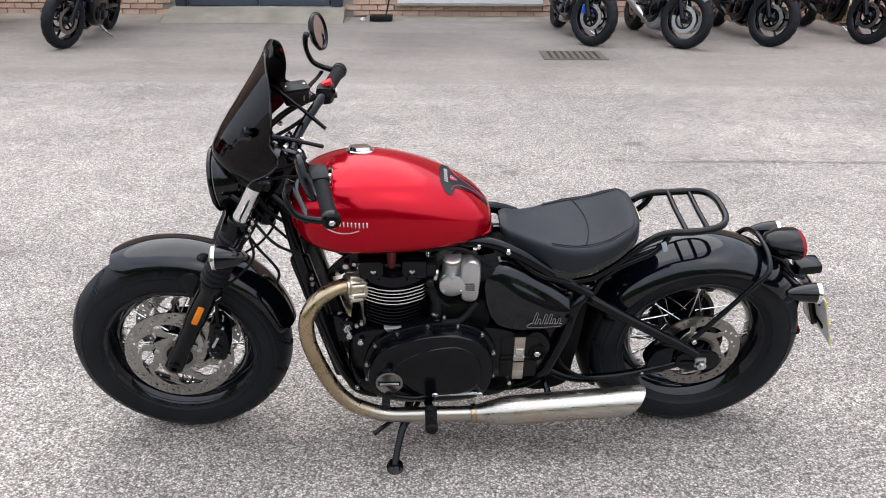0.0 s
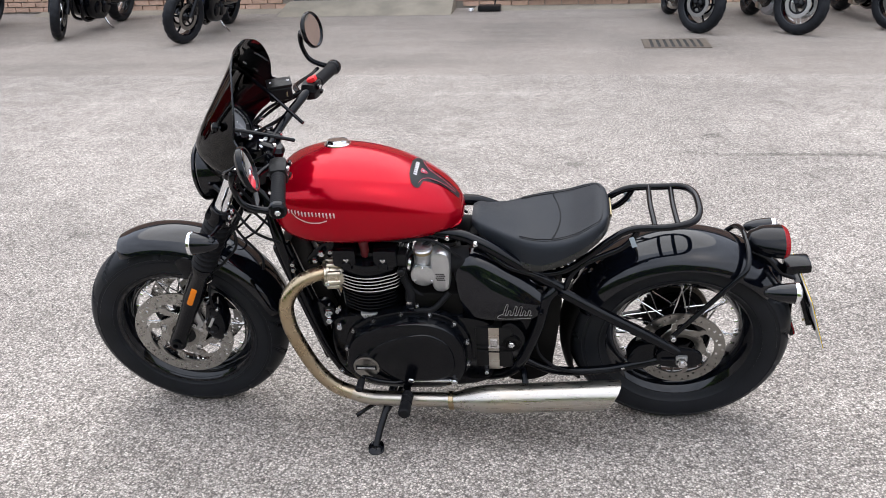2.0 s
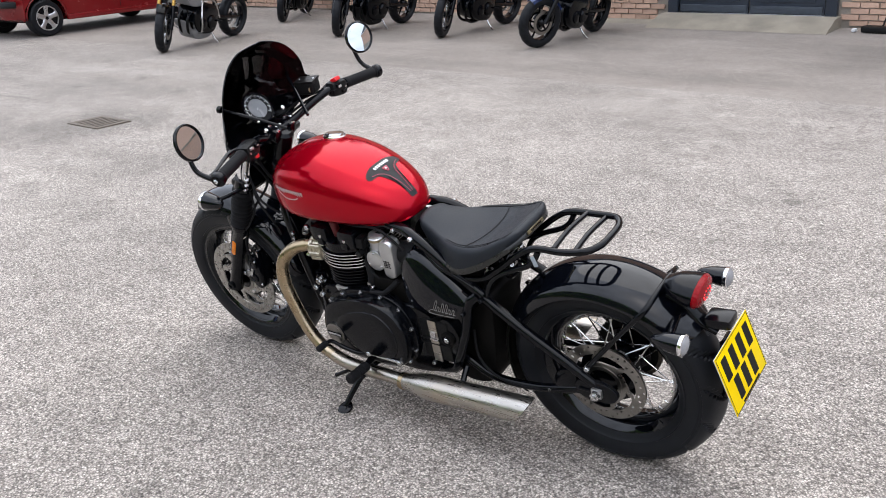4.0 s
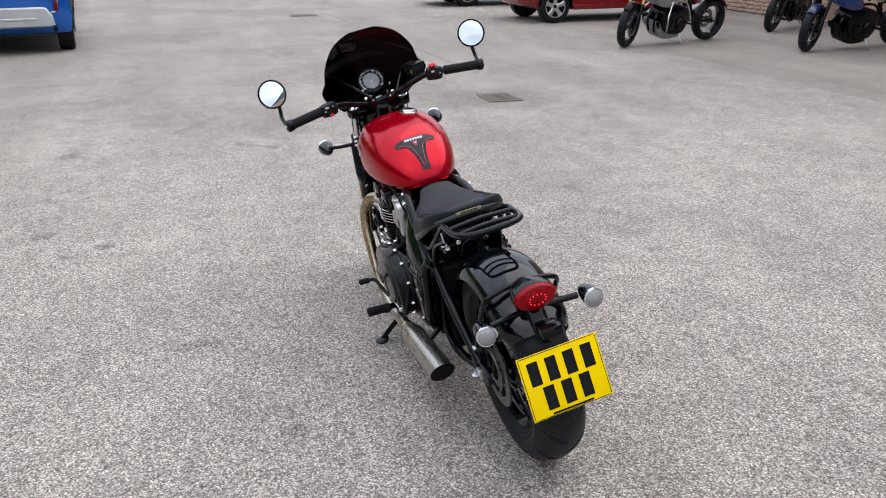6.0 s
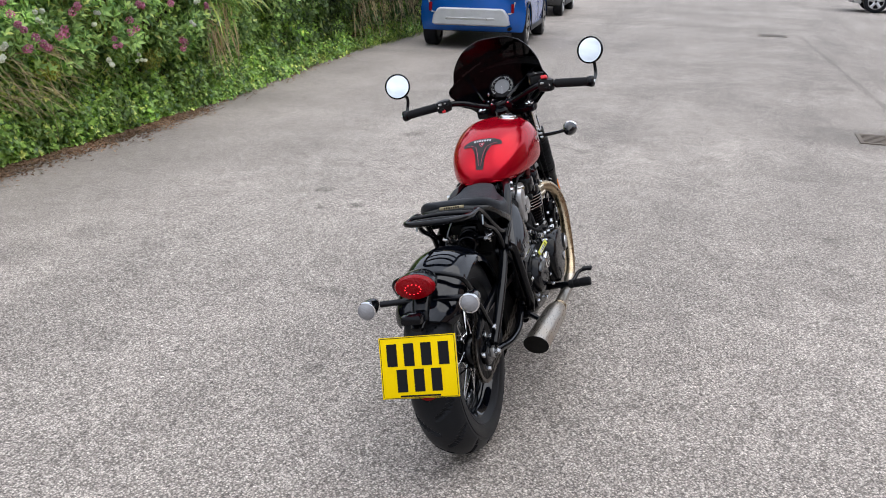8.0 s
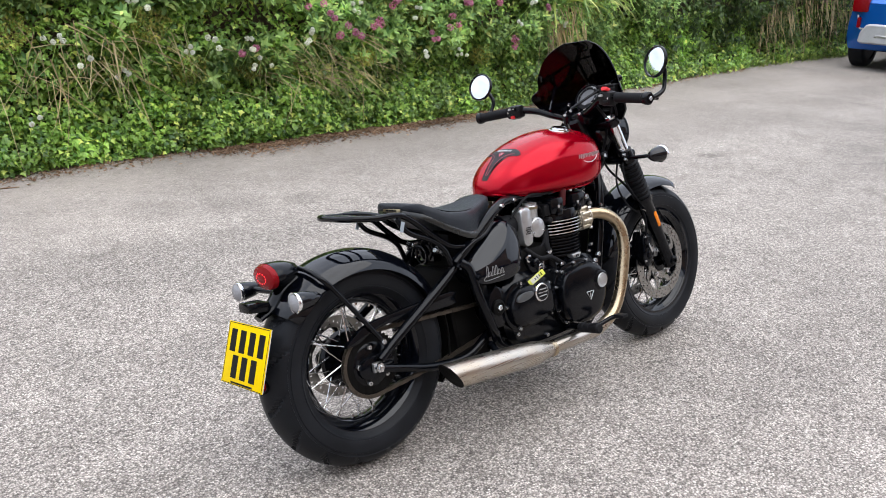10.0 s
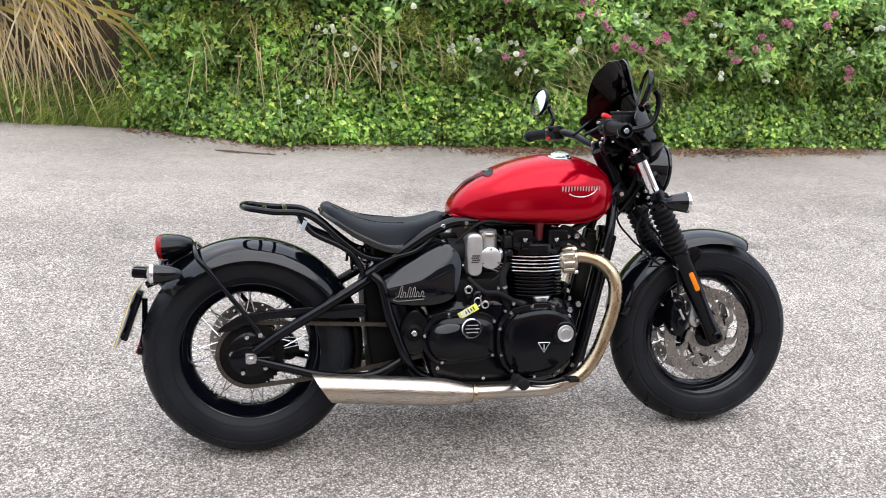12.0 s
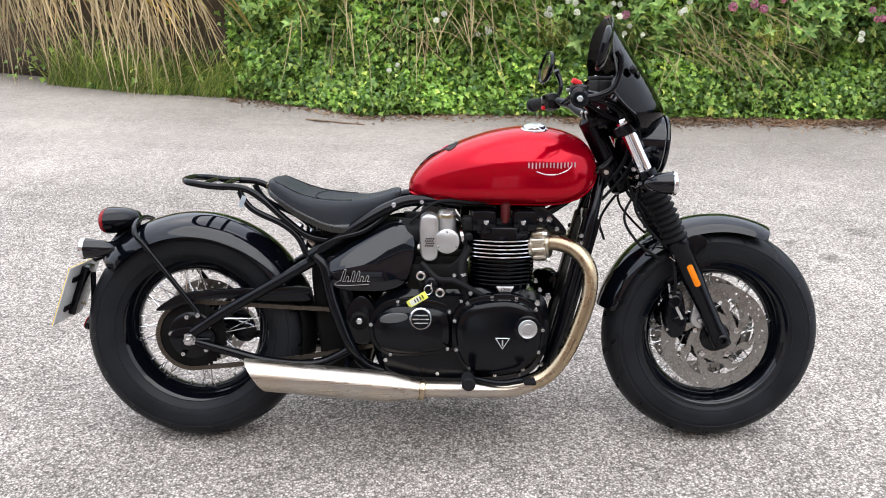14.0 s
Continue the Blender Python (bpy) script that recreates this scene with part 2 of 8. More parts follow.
    track.inputs["Scale"].default_value, track.inputs["Detail"].default_value = 1.0, 5
    l.new(lay.outputs[0], track.inputs["Vector"])
    pits = vor(70)                                    # small dark holes where chippings have gone
    sep3 = n.new("ShaderNodeSeparateColor")
    l.new(pits.outputs["Color"], sep3.inputs[0])
    hole = n.new("ShaderNodeMath")
    hole.operation = "GREATER_THAN"
    l.new(sep3.outputs[1], hole.inputs[0])
    hole.inputs[1].default_value = 0.78
    near = span(pits.outputs["Distance"], 0.16, 0.30, 1.0, 0.0)
    marks = times(marks, span(times(hole.outputs[0], near), 0, 1, 1.0, 0.42))
    marks = times(marks, span(track.outputs[0], 0.3, 0.7, 0.88, 1.10))
    k = times(times(times(times(gaps, fine), marks), times(patch, mid)), times(spots, times(apron_west, times(line, cracks))))
    sc = n.new("ShaderNodeVectorMath")
    sc.operation = "SCALE"
    l.new(ramp.outputs[0], sc.inputs[0])
    l.new(k, sc.inputs["Scale"])
    dust = n.new("ShaderNodeMixRGB")                  # along the bank and by the wall fine dust fills the joints
    filled = n.new("ShaderNodeMath")
    filled.operation = "ADD"
    l.new(span(wob.outputs[0], 0.3, -1.3, 0.0, 0.76), filled.inputs[0])
    l.new(span(ripple.outputs[0], 7.64, 7.71, 0.0, 0.66), filled.inputs[1])
    l.new(times(filled.outputs[0], span(noi(1.7, 5).outputs[0], 0.25, 0.7, 0.55, 1.0)), dust.inputs[0])
    l.new(sc.outputs[0], dust.inputs[1])
    silt = n.new("ShaderNodeVectorMath")
    silt.operation = "SCALE"
    silt.inputs[0].default_value = (0.332, 0.291, 0.256)
    l.new(times(times(times(marks, apron_west), patch), span(noi(14.0, 5).outputs[0], 0.3, 0.7, 0.86, 1.12)), silt.inputs["Scale"])
    l.new(silt.outputs[0], dust.inputs[2])
    l.new(dust.outputs[0], b.inputs["Base Color"])
    b.inputs["Roughness"].default_value = 0.88
    b.inputs["Specular IOR Level"].default_value = 0.3
    bp = n.new("ShaderNodeBump")
    bp.inputs["Strength"].default_value, bp.inputs["Distance"].default_value = 0.6, 0.004
    l.new(gaps, bp.inputs["Height"])
    l.new(bp.outputs[0], b.inputs["Normal"])
    return m


ASPHALT = asphalt_material()
RED = mat("candy_red_paint", (0.375, 0.0004, 0.0100), 0.17, 0.58, 0.05, 6, 900, 0.002, coat=0.32, spec=0.0)
GLOSS = mat("gloss_black_paint", (0.0018, 0.0023, 0.0042), 0.025, 0, 0.1, 8, 500, 0.001, coat=0.0, spec=0.40, rvar=0.4)
SATIN = mat("satin_black_powder_coat", (0.0017, 0.0021, 0.0034), 0.13, 0, 0.2, 20, 700, 0.02, spec=0.22)
CAST = mat("black_cast_alloy", (0.0017, 0.0021, 0.0032), 0.12, 0, 0.25, 18, 420, 0.05, spec=0.23)
DARKIN = mat("dusty_black_parts", (0.0034, 0.0032, 0.0030), 0.55, 0, 0.35, 25, 300, 0.15, spec=0.10)
PLASTIC = mat("black_textured_plastic", (0.0048, 0.0048, 0.0053), 0.45, 0, 0.2, 20, 900, 0.2, spec=0.2)
RUBBER = mat("black_rubber", (0.008, 0.008, 0.009), 0.6, 0, 0.2, 20, 800, 0.1, spec=0.11)
TYRE = mat("tyre_rubber", (0.0105, 0.0114, 0.0136), 0.40, 0, 0.35, 9, 500, 0.08, spec=0.13)
VINYL = mat("black_vinyl", (0.0115, 0.0138, 0.0180), 0.50, 0, 0.12, 10, 1400, 0.22, spec=0.24)
CHROME = mat("chrome", (0.82, 0.82, 0.84), 0.07, 1.0, 0.05, 20, 300, 0.0)
STEEL = brushed("brushed_steel", (0.44, 0.415, 0.38), 0.31, (4, 260, 260), (0.46, 0.395, 0.32))
BRONZE = brushed("heat_tinted_steel", (0.37, 0.285, 0.18), 0.28, (30, 30, 30), (0.44, 0.36, 0.255))
POLISH = mat("polished_fin_edges", (0.86, 0.86, 0.87), 0.22, 1.0, 0.08, 60, 500, 0.03)
DARKRED = mat("dark_red_rubber", (0.09, 0.006, 0.008), 0.5, 0, 0.15)
ALU = mat("bare_cast_aluminium", (0.48, 0.48, 0.48), 0.32, 0.85, 0.12, 30, 500, 0.1)
BOLT = mat("zinc_bolts", (0.60, 0.60, 0.60), 0.25, 1.0, 0.12, 60, 500, 0.05)
DISC = mat("brake_disc_steel", (0.28, 0.268, 0.248), 0.30, 1.0, 0.15, 40, 400, 0.05)
FRONTDISC = mat("front_disc_steel", (0.36, 0.350, 0.330), 0.28, 1.0, 0.15, 40, 400, 0.05)
SPOKE = mat("spoke_steel", (0.66, 0.66, 0.66), 0.22, 1.0, 0.1, 60, 500, 0.0)
AMBER = lamp_lens("amber_reflector", (0.72, 0.19, 0.006), 0.0, 0.3)
REDLENS = lamp_lens("red_lens", (0.19, 0.001, 0.004), 0.0, 0.16)
LED = lamp_lens("red_lamp_bead", (1.0, 0.02, 0.03), 1.5, 0.1)
CLEAR = lamp_lens("clear_ribbed_lens", (0.24, 0.24, 0.25))
YELLOW = mat("yellow_plate", (0.78, 0.545, 0.0), 0.35, 0, 0.05, 10, 300, 0.02, spec=0.06)
BLACKINK = mat("black_ink", (0.006, 0.006, 0.007), 0.45, 0, 0.1, spec=0.12)
SCROLL = mat("dull_silver_ink", (0.20, 0.19, 0.18), 0.35, 0.5, 0.08)
SILVERINK = mat("silver_ink", (0.55, 0.55, 0.55), 0.3, 0.8, 0.08)
MIRROR = mat("mirror_glass", (0.72, 0.76, 0.80), 0.015, 1.0, 0.0, 5, 50, 0.0, rvar=0.0)
SCREEN = tinted("smoked_screen", (0.095, 0.060, 0.066), 0.02, 1.28)
CAPMETAL = mat("polished_cap_metal", (0.60, 0.60, 0.61), 0.13, 1.0, 0.06, 20, 300, 0.0)
GOLD = mat("pale_gold_trim", (0.38, 0.32, 0.20), 0.3, 1.0, 0.1)
REDPLASTIC = mat("red_plastic", (0.62, 0.015, 0.02), 0.4, 0, 0.1)
DIAL = mat("grey_dial_face", (0.15, 0.155, 0.16), 0.35, 0.2, 0.15, 40, 300, 0.02)
CHAIN = mat("greased_chain_steel", (0.080, 0.066, 0.052), 0.32, 0.7, 0.3, 120, 700, 0.1)

# ---------------------------------------------------------------- mesh helpers
V = Vector


def spline(pts, n, closed=False):
    """n points on a Catmull-Rom curve through pts (tuples of any length)."""
    p = np.array(pts, float)
    k = len(p)
    segs = k if closed else k - 1
    out = []
    count = n if closed else n - 1
    for i in range(n):
        u = segs * i / count
        s = min(int(u), segs - 1)
        f = u - s
        if closed:
            a, b, c, d = p[(s - 1) % k], p[s % k], p[(s + 1) % k], p[(s + 2) % k]
        else:
            b, c = p[s], p[s + 1]
            a = p[s - 1] if s > 0 else 2 * b - c
            d = p[s + 2] if s + 2 < k else 2 * c - b
        out.append(0.5 * (2 * b + (c - a) * f + (2 * a - 5 * b + 4 * c - d) * f * f + (3 * b - a - 3 * c + d) * f ** 3))
    return [tuple(q) for q in out]


def skin(rings, bm=None, caps=True, loop=False, around=True):
    """Faces between rings of equal length."""
    bm = bm or bmesh.new()
    vs = [[bm.verts.new(q) for q in r] for r in rings]
    m = len(rings[0])
    pairs = list(zip(vs, vs[1:])) + ([(vs[-1], vs[0])] if loop else [])
    for a, b in pairs:
        for j in range(m if around else m - 1):
            try:
                bm.faces.new((a[j], a[(j + 1) % m], b[(j + 1) % m], b[j]))
            except ValueError:
                pass
    if caps and not loop and around:
        bm.faces.new(vs[0][::-1])
        bm.faces.new(vs[-1])
    return bm


def sweep(pts, r, n=None, seg=12, bm=None, closed=False, flat=1.0, up=(0, 0, 1)):
    """A tube along pts; r: one radius or one for each point; flat squashes it along up."""
    rr = list(r) if isinstance(r, (list, tuple)) else [r] * len(pts)
    n = n or max(2, 6 * (len(pts) - 1))
    if len(pts) == 2:
        n = 2
    q = spline([(*p, k) for p, k in zip(pts, rr)], n, closed)
    P, R = [V(a[:3]) for a in q], [a[3] for a in q]
    rings, side = [], None
    for i, p in enumerate(P):
        if closed:
            t = (P[(i + 1) % n] - P[i - 1]).normalized()
        else:
            t = (P[min(i + 1, n - 1)] - P[max(i - 1, 0)]).normalized()
        if side is None:
            w = V(up) if abs(t.dot(V(up))) < 0.95 else V((1, 0, 0))
            side = t.cross(w).normalized()
        side = (side - t * side.dot(t)).normalized()
        w = side.cross(t)
        rings.append([p + side * (R[i] * math.cos(a)) + w * (R[i] * flat * math.sin(a)) for a in (2 * math.pi * j / seg for j in range(seg))])
    return skin(rings, bm, loop=closed)


def basis(axis):
    a = V(axis).normalized()
    u = a.cross(V((0, 0, 1)) if abs(a.z) < 0.9 else V((1, 0, 0))).normalized()
    return a, u, a.cross(u)


def lathe(prof, at, axis, seg=28, bm=None, loop=False, turn=0.0, squash=(1, 1)):
    """A solid of revolution: prof gives (radius, height along the axis)."""
    a, u, w = basis(axis)
    o = V(at)
    rings = []
    for r, h in prof:
        r = max(r, 1e-4)
        rings.append([o + a * h + u * (r * squash[0] * math.cos(t)) + w * (r * squash[1] * math.sin(t)) for t in (turn + 2 * math.pi * j / seg for j in range(seg))])
    return skin(rings, bm, loop=loop)


def rod(p, q, r, r2=None, seg=12, bm=None):
    d = V(q) - V(p)
    return lathe([(r, 0), (r if r2 is None else r2, d.length)], p, d, seg, bm)


def pill(p, q, r, seg=14, bm=None, e=0.3):
    """A rod with rounded ends."""
    d = (V(q) - V(p)).length
    c = r * e
    return lathe([(r - c, 0), (r, c), (r, d - c), (r - c, d)], p, V(q) - V(p), seg, bm)


def box(c, s, bev=0.0, rot=None, bm=None, seg=2):
    b = bmesh.new()
    bmesh.ops.create_cube(b, size=1.0)
    bmesh.ops.scale(b, vec=s, verts=b.verts)
    if bev:
        bmesh.ops.bevel(b, geom=list(b.edges), offset=bev, segments=seg, affect="EDGES", profile=0.6)
    m = Matrix.Translation(c) @ (rot.to_4x4() if rot else Matrix())
    bmesh.ops.transform(b, matrix=m, verts=b.verts)
    return merge(bm, b) if bm else b


def merge(bm, other):
    me = bpy.data.meshes.new("tmp")
    other.to_mesh(me)
    bm.from_mesh(me)
    bpy.data.meshes.remove(me)
    other.free()
    return bm


def outline(pts, n=None):
    return spline(pts, n or 5 * len(pts), True)


def inset2(pts, d):
    """The closed 2D outline moved inwards by d."""
    k = len(pts)
    area = sum(pts[i][0] * pts[(i + 1) % k][1] - pts[(i + 1) % k][0] * pts[i][1] for i in range(k))
    s = 1 if area > 0 else -1
    out = []
    for i in range(k):
        t = V(pts[(i + 1) % k]) - V(pts[i - 1])
        t = t.normalized() if t.length > 1e-9 else V((1, 0))
        out.append((pts[i][0] - s * t.y * d, pts[i][1] + s * t.x * d))
    return out


def slab(pts, y0, y1, bev=0.004, dome=0.0, bm=None, both=False, swap=None):
    """An outline in x, z carried from y0 to y1, its outer rim rounded; dome swells the outer face."""
    s = 1 if y1 > y0 else -1
    steps = [(0, y0 + (s * bev if both else 0))] if not both else [(bev, y0), (0, y0 + s * bev)]
    steps += [(0, y1 - s * bev), (bev * 0.3, y1 - s * bev * 0.3), (bev, y1)]
    if dome:
        steps += [(bev + dome * 0.8, y1 + s * dome * 0.22)]
    rings = []
    for d, y in steps:
        ring = [(x, y, z) for x, z in (inset2(pts, d) if d else pts)]
        rings.append([swap(p) for p in ring] if swap else ring)
    if dome:                                     # the face swells towards its middle
        mx, mz = (sum(q[k] for q in ring) / len(ring) for k in (0, 2))
        for f, up in ((0.86, 0.42), (0.70, 0.64), (0.52, 0.81), (0.34, 0.92), (0.16, 0.985)):
            rings.append([(mx + (q[0] - mx) * f, y1 + s * dome * up, mz + (q[2] - mz) * f) for q in ring])
    return skin(rings, bm)


def finish(bm, name, material, parent=None, label="", sharp=38.0):
    """Link a bmesh as one mesh object, smooth but for its sharp edges."""
    bmesh.ops.recalc_face_normals(bm, faces=bm.faces)
    lim = radians(sharp)
    for e in bm.edges:
        if len(e.link_faces) == 2 and e.calc_face_angle(0) > lim:
            e.smooth = False
    for f in bm.faces:
        f.smooth = True
    me = bpy.data.meshes.new(name)
    bm.to_mesh(me)
    bm.free()
    me.materials.append(material)
    ob = new(name, me)
    if parent:
        ob.parent = parent
    if label:
        ob["label"] = label
    return ob


def part(name, bm, material, parent, label="", sharp=38.0):
    return finish(bm, name, material, parent, label, sharp)


def again(ob, m, parent=None):
    """The same mesh once more, at pose m."""
    o = bpy.data.objects.new(ob.name.split(".")[0], ob.data)
    scene.collection.objects.link(o)
    o.parent = parent or ob.parent
    o.matrix_basis = m
    return o


def empty(name, m, label, category, group=""):
    o = new(name)
    o.matrix_world = m
    o.empty_display_size = 0.2
    return tagged(o, label, category, group)


def mesh_object(name, verts, faces, material, parent=None, smooth=False):
    me = bpy.data.meshes.new(name)
    me.from_pydata(verts, [], faces)
    me.materials.append(material)
    if smooth:
        me.polygons.foreach_set("use_smooth", [True] * len(me.polygons))
    ob = new(name, me)
    if parent:
        ob.parent = parent
    return ob


def bolt(at, axis, r, h, material, parent, name="bolt"):
    return part(name, lathe([(r, 0), (r, h * 0.75), (r * 0.8, h), (r * 0.45, h), (r * 0.4, h * 0.6)], at, axis, 6 if r > 0.006 else 10), material, parent)


# ---------------------------------------------------------------- the red motorcycle, leaning on its side stand
# its own frame: x forward from the rear axle, y to its left, z up along its lean
AX, AZ, WB = 0.0, 0.325, 1.505
STAND_POSE = Matrix.Translation((0.75, 2.370, 0)) @ pose(0, 0, 0, 0, 0, 182.2) @ pose(0, 0, 0, -12.4, 0, 0)
bike = empty("motorcycle", STAND_POSE, "candy red and black bobber motorcycle leaning on its side stand", "motorcycle")


def tyre_mesh(hw, grooves, outer=0.323, seg=480):
    """A tyre round the y axis with diagonal grooves cut into its tread."""
    half = [(0.206, 0.052), (0.222, hw * 0.84), (0.229, hw * 0.90), (0.230, hw * 0.925), (0.233, hw * 0.94), (0.234, hw * 0.92), (0.242, hw * 0.965), (0.262, hw), (0.271, hw * 0.995), (0.272, hw * 0.965), (0.280, hw * 0.955), (0.281, hw * 0.972), (0.290, hw * 0.915), (0.297, hw * 0.85), (0.3035, hw * 0.76), (0.309, hw * 0.65),
            (0.3135, hw * 0.53), (0.317, hw * 0.41), (0.3195, hw * 0.3), (0.3215, hw * 0.19), (0.3226, hw * 0.09)]
    prof = [(r, -y) for r, y in half] + [(0.323, 0.0)] + half[::-1]
    prof = [(r * outer / 0.323, y) for r, y in prof] + [(0.210, 0.03), (0.210, -0.03)]
    k = len(prof)
    verts, faces = [], []
    for i in range(seg):
        a = 2 * math.pi * i / seg
        for r, y in prof:
            f = abs(y) / hw
            if 0.08 < f < 0.93 and r > 0.283:
                side = 0.5 if y > 0 else 0.0
                u = (a * grooves / (2 * math.pi) + side + 0.55 * f * f + 0.1 * f) % 1.0
                if u < 0.13:
                    r -= 0.007 if f < 0.88 else 0.004
            verts.append((r * math.cos(a), y, r * math.sin(a)))
    for i in range(seg):
        for j in range(k):
            faces.append((i * k + j, i * k + (j + 1) % k, (i + 1) % seg * k + (j + 1) % k, (i + 1) % seg * k + j))
    bm = bmesh.new()
    vs = [bm.verts.new(v) for v in verts]
    for f in faces:
        bm.faces.new([vs[i] for i in f])
    return bm


def disc_rotor(r_out, r_in, y, arms, hub_r, thick=0.005, swirl=0.75, holes=40, wide=0.0072):
    """A brake rotor cut from one plate: outer ring with drilled holes, hub ring, curved arms between."""
    na, nr = 520, 40
    rad = [hub_r + (r_out - hub_r) * k / nr for k in range(nr + 1)]
    hub_o = hub_r + (0.020 if wide < 0.01 else 0.024)
    drilled = [(2 * math.pi * i / holes, r_in + (r_out - r_in) * (0.28, 0.52, 0.78)[i % 3]) for i in range(holes)]

    def solid(r, a):
        if r > r_in:
            for ha, hr in drilled:
                if abs(r - hr) < 0.0032 and abs((a - ha + math.pi) % (2 * math.pi) - math.pi) * r < 0.0032:
                    return False
            return True
        if r < hub_o:
            return True
        f = (r - hub_o) / (r_in - hub_o)
        c = swirl * (f + 0.16 * math.sin(f * 2 * math.pi))
        step = 2 * math.pi / arms
        off = abs((a - c + step / 2) % step - step / 2) * r
        return off < wide + 0.010 * abs(2 * f - 1) ** 2.6

    bm = bmesh.new()
    vs = {}

    def vert(i, k):
        key = (i % na, k)
        if key not in vs:
            a = 2 * math.pi * key[0] / na
            vs[key] = bm.verts.new((rad[k] * math.cos(a), y, rad[k] * math.sin(a)))
        return vs[key]

    for i in range(na):
        for k in range(nr):
            if solid((rad[k] + rad[k + 1]) / 2, 2 * math.pi * (i + 0.5) / na):
                bm.faces.new((vert(i, k), vert(i, k + 1), vert(i + 1, k + 1), vert(i + 1, k)))
    ext = bmesh.ops.extrude_face_region(bm, geom=bm.faces[:])
    bmesh.ops.translate(bm, vec=(0, thick, 0), verts=[v for v in ext["geom"] if isinstance(v, bmesh.types.BMVert)])
    return bm


def wheel(x, hw, outer, grooves, name, label):
    rim = part(name, lathe([(0.186, 0.0), (0.190, 0.020), (0.200, 0.034), (0.214, 0.047), (0.219, 0.050), (0.219, 0.056), (0.208, 0.056), (0.190, 0.040), (0.178, 0.022), (0.176, 0.0),
                            (0.178, -0.022), (0.190, -0.040), (0.208, -0.056), (0.219, -0.056), (0.219, -0.050), (0.214, -0.047), (0.200, -0.034), (0.190, -0.020)],
                           (0, 0, 0), (0, 1, 0), 72, loop=True), GLOSS, bike, label)
    rim.location = (x, 0, AZ - (0.323 - outer) * 0.8)
    part("tyre", tyre_mesh(hw, grooves, outer), TYRE, rim, "black rubber tyre with a cut tread", 30)
    part("hub", lathe([(0.018, -0.075), (0.042, -0.07), (0.056, -0.045), (0.056, -0.036), (0.036, -0.028), (0.034, 0.028), (0.056, 0.036), (0.056, 0.045), (0.042, 0.07), (0.018, 0.075)],
                      (0, 0, 0), (0, 1, 0), 32), SATIN, rim)
    made = {}
    for i in range(32):
        side, way = (1 if i % 2 else -1), (1 if i // 2 % 2 else -1)
        m = pose(0, 0, 0, 0, 360.0 * i / 32, 0)
        key = (side, way)
        if key not in made:
            a = 0.62 * way
            made[key] = part("spoke", rod((0.051, 0.040 * side, 0), (0.181 * math.cos(a), 0.012 * side, 0.181 * math.sin(a)), 0.0023, seg=6), SPOKE, rim)
            made[key].matrix_basis = m
        else:
            again(made[key], m)
    nip = None
    for i in range(32):
        a = 2 * math.pi * (i + 0.5 * (i // 2 % 2)) / 32
        if nip is None:
            nip = part("spoke_nipple", rod((0.168, 0, 0), (0.18, 0, 0), 0.0035, seg=6), SPOKE, rim)
            base = nip
        else:
            again(base, pose(0, 0, 0, 0, math.degrees(a), 0))
    return rim


front_wheel = wheel(WB - 0.002, 0.067, 0.317, 17, "front_wheel", "black wire-spoked front wheel")
rear_wheel = wheel(AX, 0.078, 0.323, 15, "rear_wheel", "black wire-spoked rear wheel")
for s in (1, -1):
    part("brake_disc", disc_rotor(0.155, 0.119, 0.066 * s, 8, 0.044, swirl=0.95 * -s, holes=54, wide=0.0120), FRONTDISC, front_wheel, "drilled steel floating brake disc")
    for i in range(5):
        a = 2 * math.pi * i / 5 + 0.3
        part("disc_bolt", lathe([(0.008, 0), (0.008, 0.006), (0.004, 0.007)], (0.062 * math.cos(a), 0.069 * s, 0.062 * math.sin(a)), (0, s, 0), 10), BOLT, front_wheel)
for s in (1, -1):
    part("hub_flange", lathe([(0.030, 0), (0.080, 0.002), (0.082, 0.006), (0.030, 0.010)], (0, 0.048 * s, 0), (0, s, 0), 40), SATIN, front_wheel)
part("sensor_ring", lathe([(0.050, 0.07), (0.050, 0.073), (0.038, 0.073), (0.038, 0.07)], (0, 0, 0), (0, 1, 0), 40, loop=True), DISC, front_wheel)
part("brake_disc", disc_rotor(0.128, 0.096, 0.085, 6, 0.05, swirl=0.5), DISC, rear_wheel, "drilled steel brake disc")
part("sensor_ring", lathe([(0.056, 0.089), (0.056, 0.092), (0.044, 0.092), (0.044, 0.089)], (0, 0, 0), (0, 1, 0), 40, loop=True), DISC, rear_wheel)

# rear sprocket with teeth, its carrier and nuts
bm = bmesh.new()
ring = []
for i in range(168):
    a = 2 * math.pi * i / 168
    r = 0.0965 + (0.0045 if i % 4 < 2 else -0.001)
    ring.append((r * math.cos(a), r * math.sin(a)))
slab(ring, -0.083, -0.090, 0.001, bm=bm, both=True)
part("sprocket", bm, DARKIN, rear_wheel)
part("sprocket_carrier", lathe([(0.072, 0), (0.072, 0.012), (0.060, 0.020), (0.034, 0.022), (0.034, 0.028), (0.02, 0.028)], (0, -0.075, 0), (0, -1, 0), 36), CAST, rear_wheel)
for i in range(5):
    a = 2 * math.pi * i / 5 + 0.5
    bolt((0.057 * math.cos(a), -0.096, 0.057 * math.sin(a)), (0, -1, 0), 0.0085, 0.012, BOLT, rear_wheel, "sprocket_nut")
part("hub_drum", lathe([(0.03, 0), (0.085, 0.006), (0.09, 0.02), (0.06, 0.03)], (0, 0.03, 0), (0, 1, 0), 40), CAST, rear_wheel)


